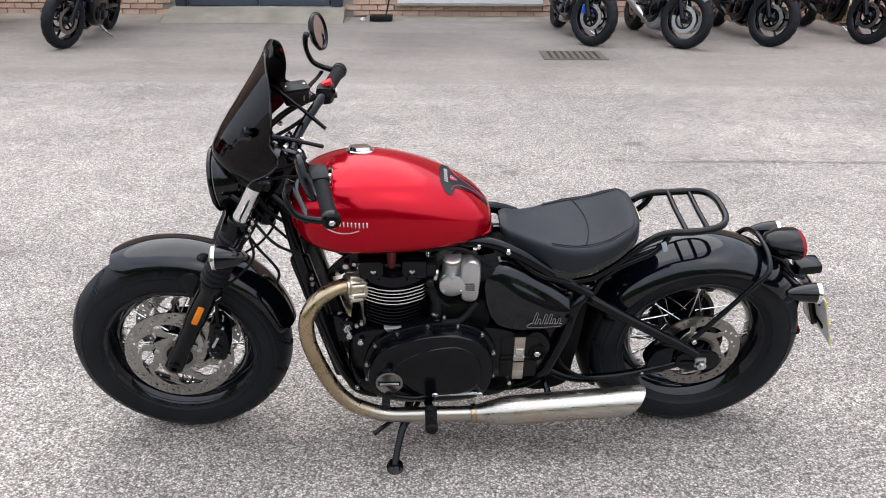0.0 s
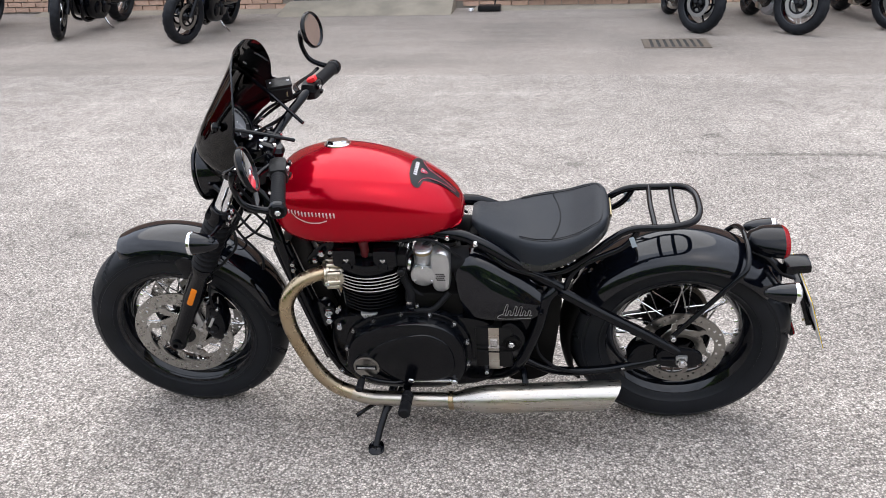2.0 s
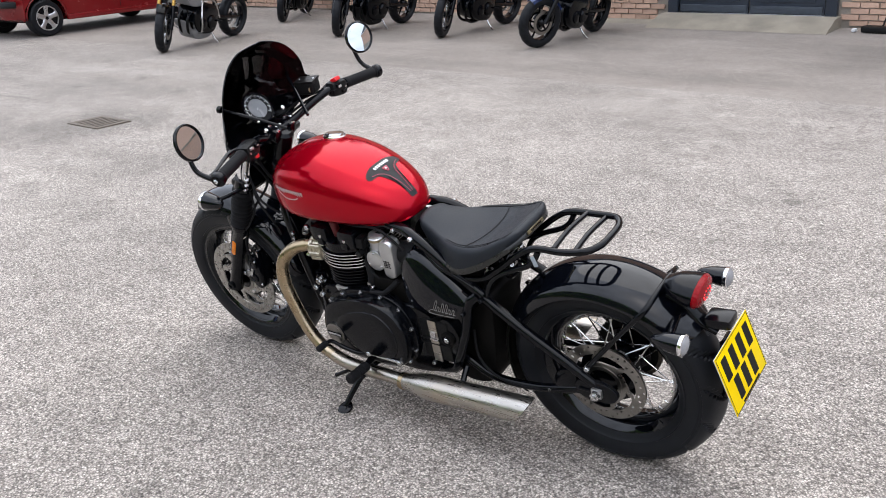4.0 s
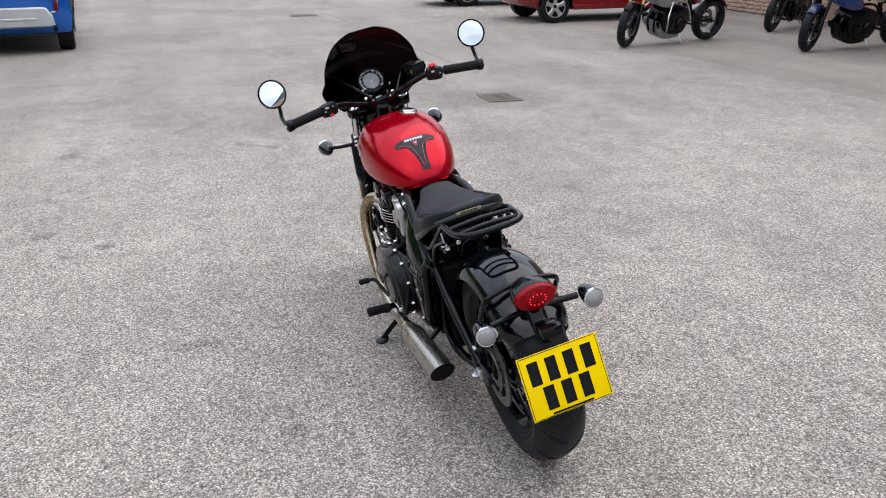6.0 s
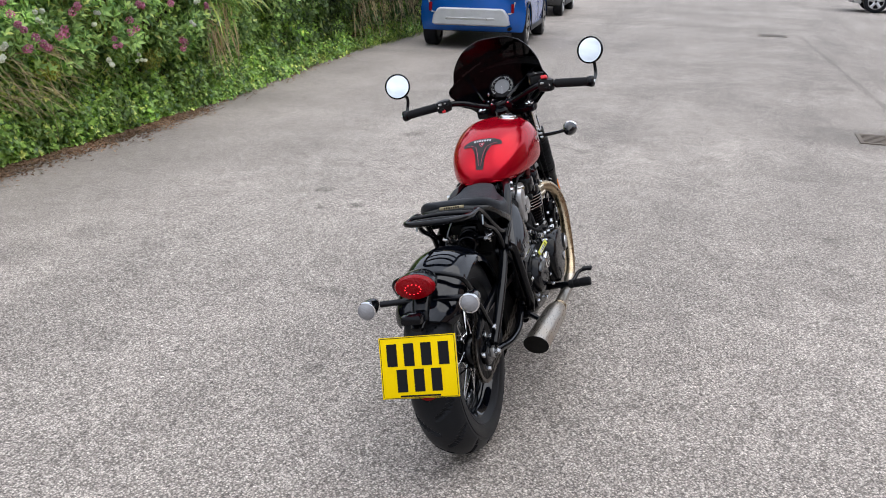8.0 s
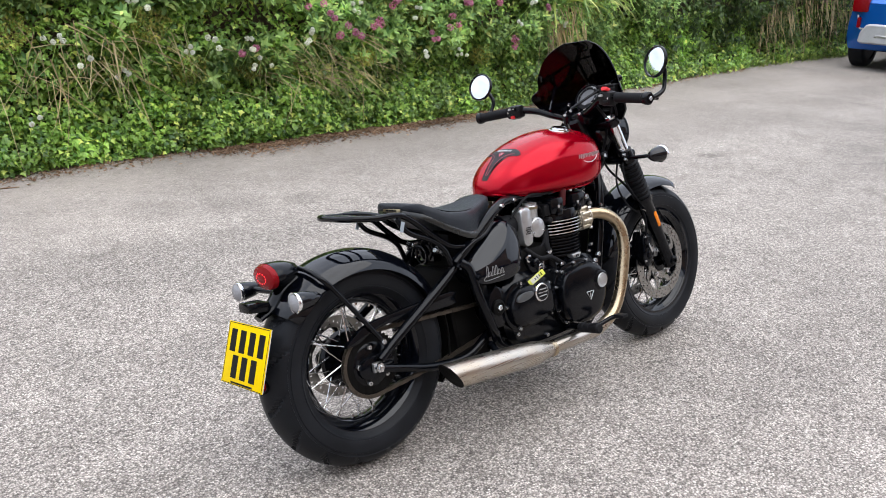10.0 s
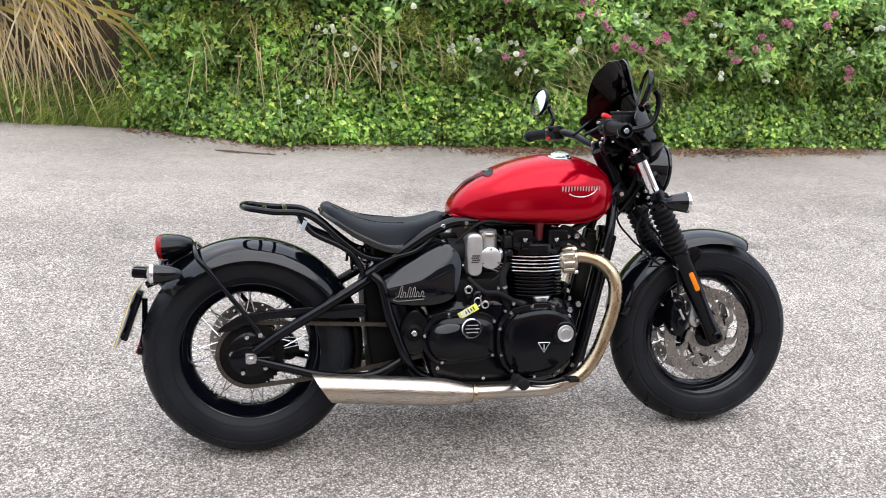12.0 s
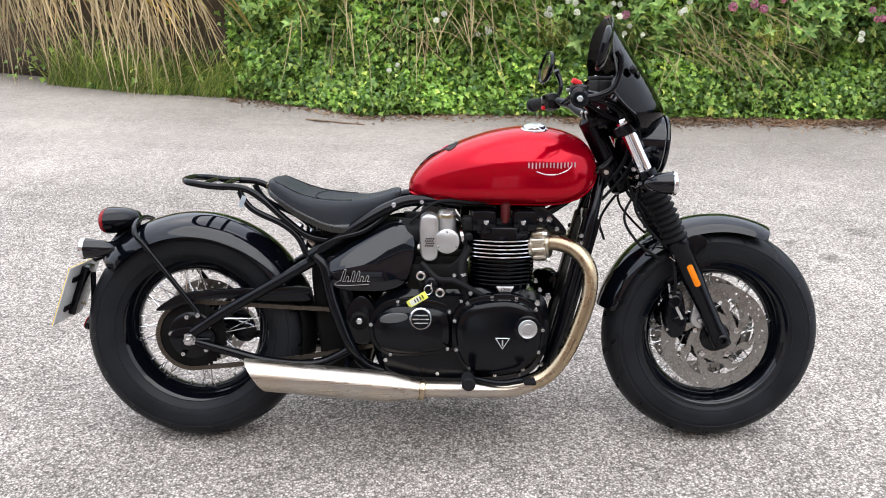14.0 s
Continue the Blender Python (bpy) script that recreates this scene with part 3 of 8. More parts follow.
def fender(cx, r, a0, a1, hw, skirt, n=44, flare=0.0):
    """A mudguard: an arched shell round an axle, its crown and skirts in one, angles in degrees."""
    prof = []
    for k in range(15):
        u = -1 + 2 * k / 14
        prof.append((hw * math.sin(u * math.pi / 2 * 0.94) / math.sin(math.pi / 2 * 0.94), r - skirt * (1 - math.cos(u * math.pi / 2 * 0.94)) * 1.1))
    bm = bmesh.new()
    rows = []
    for i in range(n):
        f = i / (n - 1)
        a = radians(a0 + (a1 - a0) * f)
        end = min(f, 1 - f) * (n - 1)
        w = 0.80 + 0.20 * min(1, end / 3.0) ** 0.5
        rows.append([(cx + (q + flare * f) * math.cos(a), y * w, AZ + (q + flare * f) * math.sin(a)) for y, q in prof])
    vs = [[bm.verts.new(p) for p in row] for row in rows]
    for a, b in zip(vs, vs[1:]):
        for j in range(len(prof) - 1):
            bm.faces.new((a[j], a[j + 1], b[j + 1], b[j]))
    bmesh.ops.recalc_face_normals(bm, faces=bm.faces)
    bmesh.ops.solidify(bm, geom=bm.faces[:], thickness=0.004)
    return bm


front_fender = part("front_fender", fender(WB, 0.345, 64, 167, 0.083, 0.042), GLOSS, bike, "gloss black front mudguard")
rear_fender = part("rear_fender", fender(AX, 0.345, 22, 141, 0.104, 0.060), GLOSS, bike, "gloss black rear mudguard")
for s in (1, -1):
    part("fender_bracket", slab(outline([(1.40, 0.60), (1.43, 0.62), (1.46, 0.60), (1.43, 0.53), (1.40, 0.53)], 20), 0.083 * s, 0.087 * s, 0.001), SATIN, front_fender)
    # stay from the swing arm over the rear mudguard
stay = []
for s in (1, -1):
    side = [(0.028, 0.118 * s, 0.395), (-0.05, 0.117 * s, 0.500), (-0.114, 0.115 * s, 0.584), (-0.138, 0.111 * s, 0.612), (-0.150, 0.095 * s, 0.630), (-0.156, 0.060 * s, 0.643), (-0.158, 0.025 * s, 0.648)]
    stay += side if s > 0 else side[::-1]
part("fender_stay", sweep(stay, 0.0075, 90, 10), SATIN, bike, "black tubular mudguard stay")
for s in (1, -1):
    bolt((0.028, 0.122 * s, 0.392), (0, s, 0), 0.009, 0.010, BOLT, bike)

# ---- fork
ford = V((-0.49, 0, 1.0)).normalized()      # up along the fork


def fork_at(z, y=0.0):
    return V((WB - (z - AZ) * 0.49, y, z))


for s in (1, -1):
    y = 0.103 * s
    leg = part("fork_leg", lathe([(0.016, -0.028), (0.026, -0.022), (0.027, 0.01), (0.024, 0.05), (0.026, 0.14), (0.030, 0.19), (0.031, 0.29), (0.034, 0.295), (0.034, 0.315), (0.03, 0.318)],
                                 fork_at(AZ, y), ford, 28), SATIN, bike, "satin black fork slider")
    pil = fork_at(0.513, y + 0.026 * s) - V((0.012, 0, 0))
    rm = Matrix.Rotation(math.atan(-0.49), 3, "Y")
    part("reflector", box(pil + V((0.012, -0.004 * s, 0)), (0.021, 0.020, 0.074), 0.0095, rm), AMBER, leg, "amber side reflector")
    part("axle_end", lathe([(0.017, 0), (0.017, 0.010), (0.013, 0.013), (0.008, 0.013), (0.007, 0.004)], (WB, y + 0.022 * s, AZ), (0, s, 0), 24), CAST, leg)
    prof = [(0.026, 0.0)]
    for k in range(9):
        h = 0.008 + 0.0185 * k
        prof += [(0.029, h), (0.036 + 0.001 * (k > 3), h + 0.006), (0.036 + 0.001 * (k > 3), h + 0.011), (0.029, h + 0.0165)]
    prof += [(0.027, 0.178), (0.026, 0.19)]
    part("fork_gaiter", lathe(prof, fork_at(0.60, y), ford, 26), RUBBER, bike, "ribbed black rubber fork gaiter")
    part("fork_tube", lathe([(0.0215, 0), (0.0215, 0.20)], fork_at(0.755, y), ford, 26), CHROME, bike, "bright chrome fork tube")
    part("fork_shroud", lathe([(0.029, 0), (0.030, 0.01), (0.030, 0.055), (0.026, 0.058)], fork_at(0.752, y), ford, 26), SATIN, bike)
    cap = part("fork_cap", lathe([(0.029, 0), (0.030, 0.004), (0.030, 0.026), (0.026, 0.030)], fork_at(0.903, y), ford, 26), SATIN, bike)
    part("cap_bolt", lathe([(0.022, 0), (0.022, 0.006), (0.016, 0.012), (0.004, 0.014)], fork_at(0.931, y), ford, 20), CHROME, cap)
tilt = Matrix.Rotation(math.atan(-0.49), 3, "Y")
for z, nm in ((0.775, "lower_yoke"), (0.918, "upper_yoke")):
    part(nm, box(fork_at(z), (0.075, 0.25, 0.028), 0.010, tilt), SATIN, bike, "black cast fork yoke")
part("axle", rod((WB, -0.125, AZ), (WB, 0.125, AZ), 0.011, seg=16), BOLT, bike)
part("steering_head", pill((1.235, 0, 0.735), (1.125, 0, 0.945), 0.032, 20), SATIN, bike)

for s in (1, -1):                               # front brake calipers behind the legs
    c = part("caliper", slab(outline([(1.352, 0.430), (1.366, 0.462), (1.392, 0.458), (1.402, 0.425), (1.412, 0.372), (1.398, 0.332), (1.366, 0.326), (1.348, 0.372)], 32), 0.048 * s, 0.104 * s, 0.009, 0.002), SATIN, bike, "black radial brake caliper")
    part("caliper_bracket", slab(outline([(1.425, 0.47), (1.452, 0.46), (1.47, 0.40), (1.455, 0.35), (1.425, 0.37), (1.43, 0.42)], 24), 0.076 * s, 0.088 * s, 0.003), ALU, c)
    for x, z in ((1.437, 0.455), (1.448, 0.375)):
        bolt((x, 0.088 * s, z), (0, s, 0), 0.009, 0.012, BOLT, c)
    for x, z in ((1.372, 0.432), (1.388, 0.372)):
        part("piston_boss", lathe([(0.019, 0), (0.019, 0.006), (0.015, 0.009), (0.011, 0.009), (0.009, 0.006)], (x, 0.1035 * s, z), (0, s, 0), 22), SATIN, c)
    for x, z in ((1.358, 0.448), (1.352, 0.352), (1.404, 0.402)):
        bolt((x, 0.103 * s, z), (0, s, 0), 0.0052, 0.008, BOLT, c)
    part("bleed_nipple", rod((1.362, 0.085 * s, 0.455), (1.356, 0.088 * s, 0.480), 0.004, 0.003, 8), BOLT, c)
    part("brand_mark", box((1.384, 0.1125 * s, 0.400), (0.008, 0.002, 0.040), 0.001, Matrix.Rotation(-0.5, 3, "Y")), SILVERINK, c)
    part("banjo", rod((1.375, 0.09 * s, 0.405), (1.375, 0.102 * s, 0.405), 0.008, seg=12), BOLT, c)
    part("brake_hose", sweep([(1.372, 0.095 * s, 0.41), (1.368, 0.11 * s, 0.50), (1.352, 0.10 * s, 0.575), (1.31, 0.07 * s, 0.66), (1.255, 0.04 * s, 0.73), (1.235, 0.03 * s, 0.78)], 0.0045, 34, 8), RUBBER, bike)
    part("hose_guide", sweep([(1.353, 0.088 * s, 0.555), (1.350, 0.112 * s, 0.56), (1.372, 0.112 * s, 0.545), (1.374, 0.09 * s, 0.54)], 0.0025, 16, 6), BOLT, bike)

# ---- headlamp, screen, clocks
hl = part("headlamp", lathe([(0.01, -0.11), (0.045, -0.10), (0.072, -0.07), (0.083, -0.02), (0.086, 0.0), (0.086, 0.012)], (1.315, 0, 0.868), (0.985, 0, -0.10), 40), GLOSS, bike, "gloss black round headlamp")
part("headlamp_rim", lathe([(0.084, 0.016), (0.087, 0.018), (0.087, 0.024), (0.083, 0.028), (0.080, 0.027), (0.080, 0.016)], (1.315, 0, 0.868), (0.985, 0, -0.10), 40, loop=True), GLOSS, hl)
part("headlamp_lens", lathe([(0.080, 0.014), (0.07, 0.026), (0.04, 0.034), (0.001, 0.036)], (1.315, 0, 0.868), (0.985, 0, -0.10), 36), CLEAR, hl)
for s in (1, -1):
    part("headlamp_bracket", sweep([(1.285, 0.082 * s, 0.86), (1.26, 0.098 * s, 0.85), (1.245, 0.10 * s, 0.84)], 0.010, 10, 10), SATIN, hl)


SCREEN_V, SCREEN_W, SCREEN_X, SCREEN_Z = zip(*spline([
    (0, 0.135, 1.326, 0.918), (0.12, 0.172, 1.338, 0.962), (0.24, 0.200, 1.319, 1.004), (0.33, 0.213, 1.300, 1.035), (0.39, 0.211, 1.287, 1.055), (0.44, 0.193, 1.275, 1.072),
    (0.60, 0.181, 1.243, 1.120), (0.75, 0.158, 1.216, 1.161), (0.87, 0.128, 1.197, 1.192), (0.95, 0.092, 1.187, 1.211), (1.0, 0.056, 1.180, 1.222)], 60))


def screen_point(u, v):
    """The fly screen: u across from -1 to 1, v up from 0 to 1."""
    k = np.interp(v, SCREEN_V, range(60))
    i = min(int(k), 58)
    f = k - i

    def at(row):                                 # smooth between the samples
        p0, p1, p2, p3 = row[max(i - 1, 0)], row[i], row[i + 1], row[min(i + 2, 59)]
        return 0.5 * (2 * p1 + (p2 - p0) * f + (2 * p0 - 5 * p1 + 4 * p2 - p3) * f * f + (3 * p1 - p0 - 3 * p2 + p3) * f ** 3)

    cx, cz = at(SCREEN_X), at(SCREEN_Z)
    y = at(SCREEN_W) * u + 0.004
    back = (4.45 - 3.9 * v + 1.45 * v * v) * y * y
    return (cx - back, y, cz - 0.35 * y * y * min(1.0, v / 0.2))


def screen_sheet(v0, v1, rows, cols, inner, thick):
    """A piece of the screen as a closed thin sheet, inner: how far it lies behind the outer skin."""
    sheet = bmesh.new()
    layers = [[[sheet.verts.new(V(screen_point(-1 + 2 * i / cols, v0 + (v1 - v0) * j / rows)) - V((inner + d, 0, 0))) for i in range(cols + 1)] for j in range(rows + 1)] for d in (0.0, thick)]
    for lay in layers:
        for a_, b_ in zip(lay, lay[1:]):
            for i in range(cols):
                sheet.faces.new((a_[i], a_[i + 1], b_[i + 1], b_[i]))
    rim_o, rim_i = ([lay[0][i] for i in range(cols)] + [lay[j][cols] for j in range(rows)] + [lay[rows][i] for i in range(cols, 0, -1)] + [lay[j][0] for j in range(rows, 0, -1)] for lay in layers)
    for i in range(len(rim_o)):
        sheet.faces.new((rim_o[i], rim_o[(i + 1) % len(rim_o)], rim_i[(i + 1) % len(rim_o)], rim_i[i]))
    return sheet


bm = screen_sheet(0.0, 1.0, 64, 36, 0.0, 0.003)
scr = part("fly_screen", bm, SCREEN, bike, "dark smoked fly screen")
edge = [screen_point(u, v) for u, v in [(-1, v) for v in (0.12, 0.22, 0.30, 0.36, 0.40, 0.44, 0.5, 0.6, 0.7, 0.8, 0.88, 0.94, 1.0)] + [(u, 1.0) for u in (-0.5, 0, 0.5)] + [(1, v) for v in (1.0, 0.94, 0.88, 0.8, 0.7, 0.6, 0.5, 0.44, 0.40, 0.36, 0.30, 0.22, 0.12)]]
part("screen_edge", sweep(edge, 0.0022, 150, 6), GLOSS, scr)
bm = screen_sheet(0.0, 0.26, 16, 36, 0.0045, 0.003)      # solid black lower band of the screen
part("screen_mount", bm, SATIN, scr)
for s in (1, -1):
    part("screen_bracket", sweep([(1.053, 0.050 * s, 0.982), (1.12, 0.092 * s, 1.022), (1.19, 0.136 * s, 1.060), (1.222, 0.152 * s, 1.074)], 0.0052, 14, 8), SATIN, scr)
    part("bracket_clamp", pill((1.212, 0.148 * s, 1.070), (1.226, 0.154 * s, 1.076), 0.012, 14), SATIN, scr)
    bolt(screen_point(0.62 * s, 0.42), (1, 0.3 * s, 0.3), 0.011, 0.006, SATIN, scr, "screen_bolt")

dial_at, dial_ax = V((1.222, 0.004, 1.012)), V((-0.82, 0, 0.57)).normalized()
clock = part("speedometer", lathe([(0.03, -0.05), (0.050, -0.04), (0.056, -0.01), (0.058, 0.006), (0.054, 0.012), (0.050, 0.010), (0.050, 0.004)], dial_at, dial_ax, 40), SATIN, bike, "round speedometer in a black case")
part("dial", lathe([(0.0505, 0.0), (0.0505, 0.004), (0.001, 0.0045)], dial_at, dial_ax, 40), BLACKINK, clock, "black speedometer dial with pale marks")
part("dial_centre", lathe([(0.0335, 0.004), (0.033, 0.0052), (0.001, 0.0054)], dial_at, dial_ax, 40), DIAL, clock, "grey centre of the dial")
part("bezel", lathe([(0.050, 0.009), (0.0525, 0.0135), (0.056, 0.011), (0.056, 0.007)], dial_at, dial_ax, 40, loop=True), GLOSS, clock)
da, du, dw = basis(dial_ax)
part("needle", rod(dial_at + da * 0.007, dial_at + da * 0.007 + du * 0.026 * (-1 if du.y < 0 else 1) - V((0, 0, 0.020)), 0.0011, seg=6), SILVERINK, clock)
bm = bmesh.new()
for i in range(41):
    a = radians(-130 + 260 * i / 40)
    r0 = 0.037 if i % 4 == 0 else 0.0425
    p = lambda r: dial_at + da * 0.0055 + du * (r * math.sin(a)) - dw * (r * math.cos(a))
    rod(p(r0), p(0.0475), 0.0009, seg=4, bm=bm)
part("dial_marks", bm, SILVERINK, clock)
part("dial_display", box(dial_at + da * 0.005 - dw * 0.0 + V((0, 0, -0.0)) + dw * (-0.02 if dw.z > 0 else 0.02), (0.010, 0.030, 0.003), 0.0005, dial_ax.to_track_quat("Z", "Y").to_matrix()), CLEAR, clock)

# ---- handlebar and its controls
bar_r = [(1.136, -0.01, 0.951), (1.130, -0.05, 0.957), (1.111, -0.10, 0.977), (1.086, -0.15, 0.999), (1.064, -0.212, 1.012), (1.040, -0.385, 0.997)]
bar_l = [(1.138, 0.01, 0.947), (1.136, 0.05, 0.946), (1.113, 0.10, 0.962), (1.090, 0.155, 0.983), (1.048, 0.225, 0.992), (1.014, 0.372, 0.979)]
handlebar = part("handlebar", sweep(bar_r[::-1] + bar_l, 0.0125, 70, 14), SATIN, bike, "flat black handlebar")
for y in (-0.035, 0.035):
    part("bar_clamp", box((1.141, y, 0.945), (0.050, 0.030, 0.044), 0.008, Matrix.Rotation(-0.35, 3, "Y")), SATIN, handlebar)
    for o in (-0.017, 0.017):
        bolt((1.134 + o, y, 0.962 + o * 0.36), (-0.34, 0, 0.94), 0.0062, 0.008, CHROME, handlebar)
for s, bar in ((-1, bar_r), (1, bar_l)):
    a, b = V(bar[4]), V(bar[5])
    d = (b - a).normalized()
    p0, p1 = a + d * (0.043 if s < 0 else 0.030), b + d * 0.004
    prof = [(0.0165, 0), (0.0185, 0.004)]
    L = (p1 - p0).length
    for k in range(14):
        h = 0.010 + (L - 0.020) * k / 14
        prof += [(0.0178, h), (0.0178, h + 0.005), (0.0174, h + 0.0065)]
    prof += [(0.018, L - 0.008), (0.020, L - 0.004), (0.019, L)]
    part("grip", lathe(prof, p0, d, 20), RUBBER, handlebar, "black rubber grip")
    part("bar_end", lathe([(0.020, 0), (0.0215, 0.003), (0.0215, 0.018), (0.017, 0.022)], p1, d, 20), SATIN, handlebar)
    bolt(p1 + d * 0.021, d, 0.008, 0.006, BOLT, handlebar)
    sw = a + d * (0.004 if s < 0 else -0.006)
    part("switch_housing", box(sw + d * (0.004 if s > 0 else 0.0) - V((0, 0, 0.004)), (0.050, 0.068, 0.054), 0.021, d.to_track_quat("Y", "Z").to_matrix()), PLASTIC, handlebar, "black switch housing")
    part("switch_button", box(sw + V((-0.026, 0.012, 0.008)), (0.010, 0.014, 0.008), 0.002), SILVERINK, handlebar)
    part("switch_button", box(sw + V((-0.026, 0.006 * s, -0.014)), (0.010, 0.018, 0.008), 0.002), PLASTIC, handlebar)
    if s < 0:
        part("kill_switch", box(sw + V((-0.006, 0.004, 0.027)), (0.026, 0.024, 0.014), 0.004, Matrix.Rotation(0.4, 3, "Y")), REDPLASTIC, handlebar, "red kill switch")
        res = part("brake_reservoir", box((1.139, -0.161, 1.028), (0.066, 0.056, 0.040), 0.008, Matrix.Rotation(0.35, 3, "Z"), seg=3), PLASTIC, handlebar, "black brake fluid reservoir")
        part("reservoir_lid", box((1.139, -0.161, 1.051), (0.070, 0.060, 0.008), 0.003, Matrix.Rotation(0.35, 3, "Z")), PLASTIC, res)
        for dx in (0.024, -0.024):
            bolt((1.139 + dx, -0.161 + 0.36 * dx, 1.054), (0, 0, 1), 0.0042, 0.003, BOLT, res)
        part("sight_glass", lathe([(0.010, 0), (0.010, 0.003), (0.004, 0.003)], (1.112, -0.147, 1.026), (-1, 0.5, 0), 18), GOLD, res)
    else:
        part("horn_button", box(sw + V((-0.024, 0, -0.022)), (0.014, 0.014, 0.012), 0.003), REDPLASTIC, handlebar, "red horn button")
    part("clutch_lever" if s > 0 else "brake_lever", sweep([a + V((0.028, -0.03 * s, 0)), a + V((0.052, 0.03 * s, -0.005)), b + V((0.058, -0.03 * s, -0.004)), b + V((0.050, 0.016 * s, -0.006))], [0.009, 0.008, 0.006, 0.007], 20, 10, flat=0.75), SATIN, handlebar, "black lever")
    # round bar-end mirror on a curved stem
    c = V((1.090, -0.404, 1.113)) if s < 0 else V((1.053, 0.411, 1.100))
    face = V((-0.955, -0.20, 0.245) if s > 0 else (-0.955, 0.22, 0.24)).normalized()
    e = p1 + d * 0.012
    stem_pts = [e, e + V((0.035, 0.006 * s, 0.004)), e + V((0.075, 0.010 * s, 0.022)), e + V((0.092, 0.008 * s, 0.062)), c + V((0.040, 0.004 * s, -0.022)), c + V((0.034, 0, -0.008))]
    mir = part("mirror", lathe([(0.02, 0.016), (0.046, 0.012), (0.0540, 0.004), (0.0540, -0.003), (0.0515, -0.006), (0.0485, -0.006), (0.0475, -0.001), (0.001, -0.001)], c, -face, 40), SATIN, bike, "round black bar-end mirror")
    part("mirror_glass", lathe([(0.0474, 0.0), (0.0474, 0.0017), (0.040, 0.00236), (0.030, 0.00294), (0.020, 0.00336), (0.010, 0.00361), (0.001, 0.0037)], c, face, 40), MIRROR, mir)
    part("mirror_stem", sweep(stem_pts, [0.009, 0.0085, 0.0075, 0.007, 0.0085, 0.010], 30, 10), SATIN, mir)
    part("stem_clamp", pill(e - d * 0.014, e + d * 0.010, 0.0225, 20), SATIN, mir)

# cables from the bars to the frame
for pts, r in (([(1.06, 0.21, 0.99), (1.16, 0.17, 0.96), (1.255, 0.10, 0.90), (1.24, 0.05, 0.80), (1.15, 0.06, 0.70)], 0.004),
               ([(1.07, -0.20, 1.01), (1.17, -0.16, 0.97), (1.255, -0.09, 0.90), (1.235, -0.05, 0.80), (1.13, -0.06, 0.68)], 0.0045),
               ([(1.08, -0.19, 1.015), (1.19, -0.13, 0.975), (1.265, -0.05, 0.88), (1.22, -0.03, 0.74)], 0.0045),
               ([(1.30, 0.06, 0.80), (1.24, 0.10, 0.72), (1.19, 0.10, 0.64), (1.20, 0.08, 0.58)], 0.004),
               ([(1.29, -0.06, 0.78), (1.22, -0.10, 0.68), (1.26, -0.105, 0.60), (1.33, -0.10, 0.55)], 0.0038),
               ([(1.27, 0.08, 0.83), (1.19, 0.13, 0.75), (1.12, 0.12, 0.70)], 0.004)):
    part("cable", sweep(pts, r, 30, 7), RUBBER, bike)

# ---- indicators, tail lamp, plate
for s in (1, -1):
    st = part("indicator_stalk", sweep([(1.268, 0.115 * s, 0.772), (1.275, 0.18 * s, 0.774), (1.288, 0.225 * s, 0.778)], 0.0075, 10, 10), SATIN, bike)
    b_ = part("indicator", lathe([(0.004, -0.052), (0.014, -0.044), (0.024, -0.022), (0.029, 0.006), (0.030, 0.018)], (1.292, 0.241 * s, 0.779), (1, 0, 0), 26), GLOSS, bike, "black bullet indicator")
    part("indicator_ring", lathe([(0.030, 0.018), (0.032, 0.020), (0.032, 0.027), (0.028, 0.028)], (1.292, 0.241 * s, 0.779), (1, 0, 0), 26, loop=True), CHROME, b_)
    part("indicator_lens", lathe([(0.0285, 0.018), (0.0285, 0.027), (0.02, 0.033), (0.001, 0.036)], (1.292, 0.241 * s, 0.779), (1, 0, 0), 24), CLEAR, b_)
    b_ = part("indicator", lathe([(0.006, -0.060), (0.014, -0.050), (0.023, -0.024), (0.0272, 0.006), (0.028, 0.018)], (-0.245, 0.158 * s, 0.586), (-1, 0, 0), 26), GLOSS, bike, "black bullet indicator")
    part("indicator_ring", lathe([(0.028, 0.016), (0.0298, 0.019), (0.0298, 0.026), (0.0262, 0.027)], (-0.245, 0.158 * s, 0.586), (-1, 0, 0), 26, loop=True), CHROME, b_)
    part("indicator_lens", lathe([(0.0268, 0.018), (0.0268, 0.025), (0.019, 0.033), (0.001, 0.037)], (-0.245, 0.158 * s, 0.586), (-1, 0, 0), 24), CLEAR, b_)
part("indicator_bar", sweep([(-0.225, 0.13, 0.588), (-0.212, 0.06, 0.586), (-0.208, 0, 0.585), (-0.212, -0.06, 0.586), (-0.225, -0.13, 0.588)], 0.0095, 24, 10), SATIN, bike)
tail = part("tail_lamp", lathe([(0.006, -0.075), (0.022, -0.065), (0.036, -0.035), (0.042, 0.0), (0.043, 0.018)], (-0.232, 0, 0.644), (-0.985, 0, -0.08), 36, squash=(1.46, 0.90)), SATIN, bike, "oval tail lamp in a black bowl")
part("lens", lathe([(0.0425, 0.016), (0.043, 0.022), (0.038, 0.032), (0.02, 0.039), (0.001, 0.041)], (-0.232, 0, 0.644), (-0.985, 0, -0.08), 36, squash=(1.45, 0.89)), REDLENS, tail, "red oval tail lens")
ta, tu, tw = basis((-0.985, 0, -0.08))
for k in range(12):
    a = 2 * math.pi * k / 12
    o = V((-0.232, 0, 0.644)) + ta * 0.0375 + tu * (0.0240 * math.cos(a)) + tw * (0.0150 * math.sin(a))
    part("lamp_bead", lathe([(0.0026, 0), (0.0020, 0.002), (0.0005, 0.003)], o, ta, 8), LED, tail)
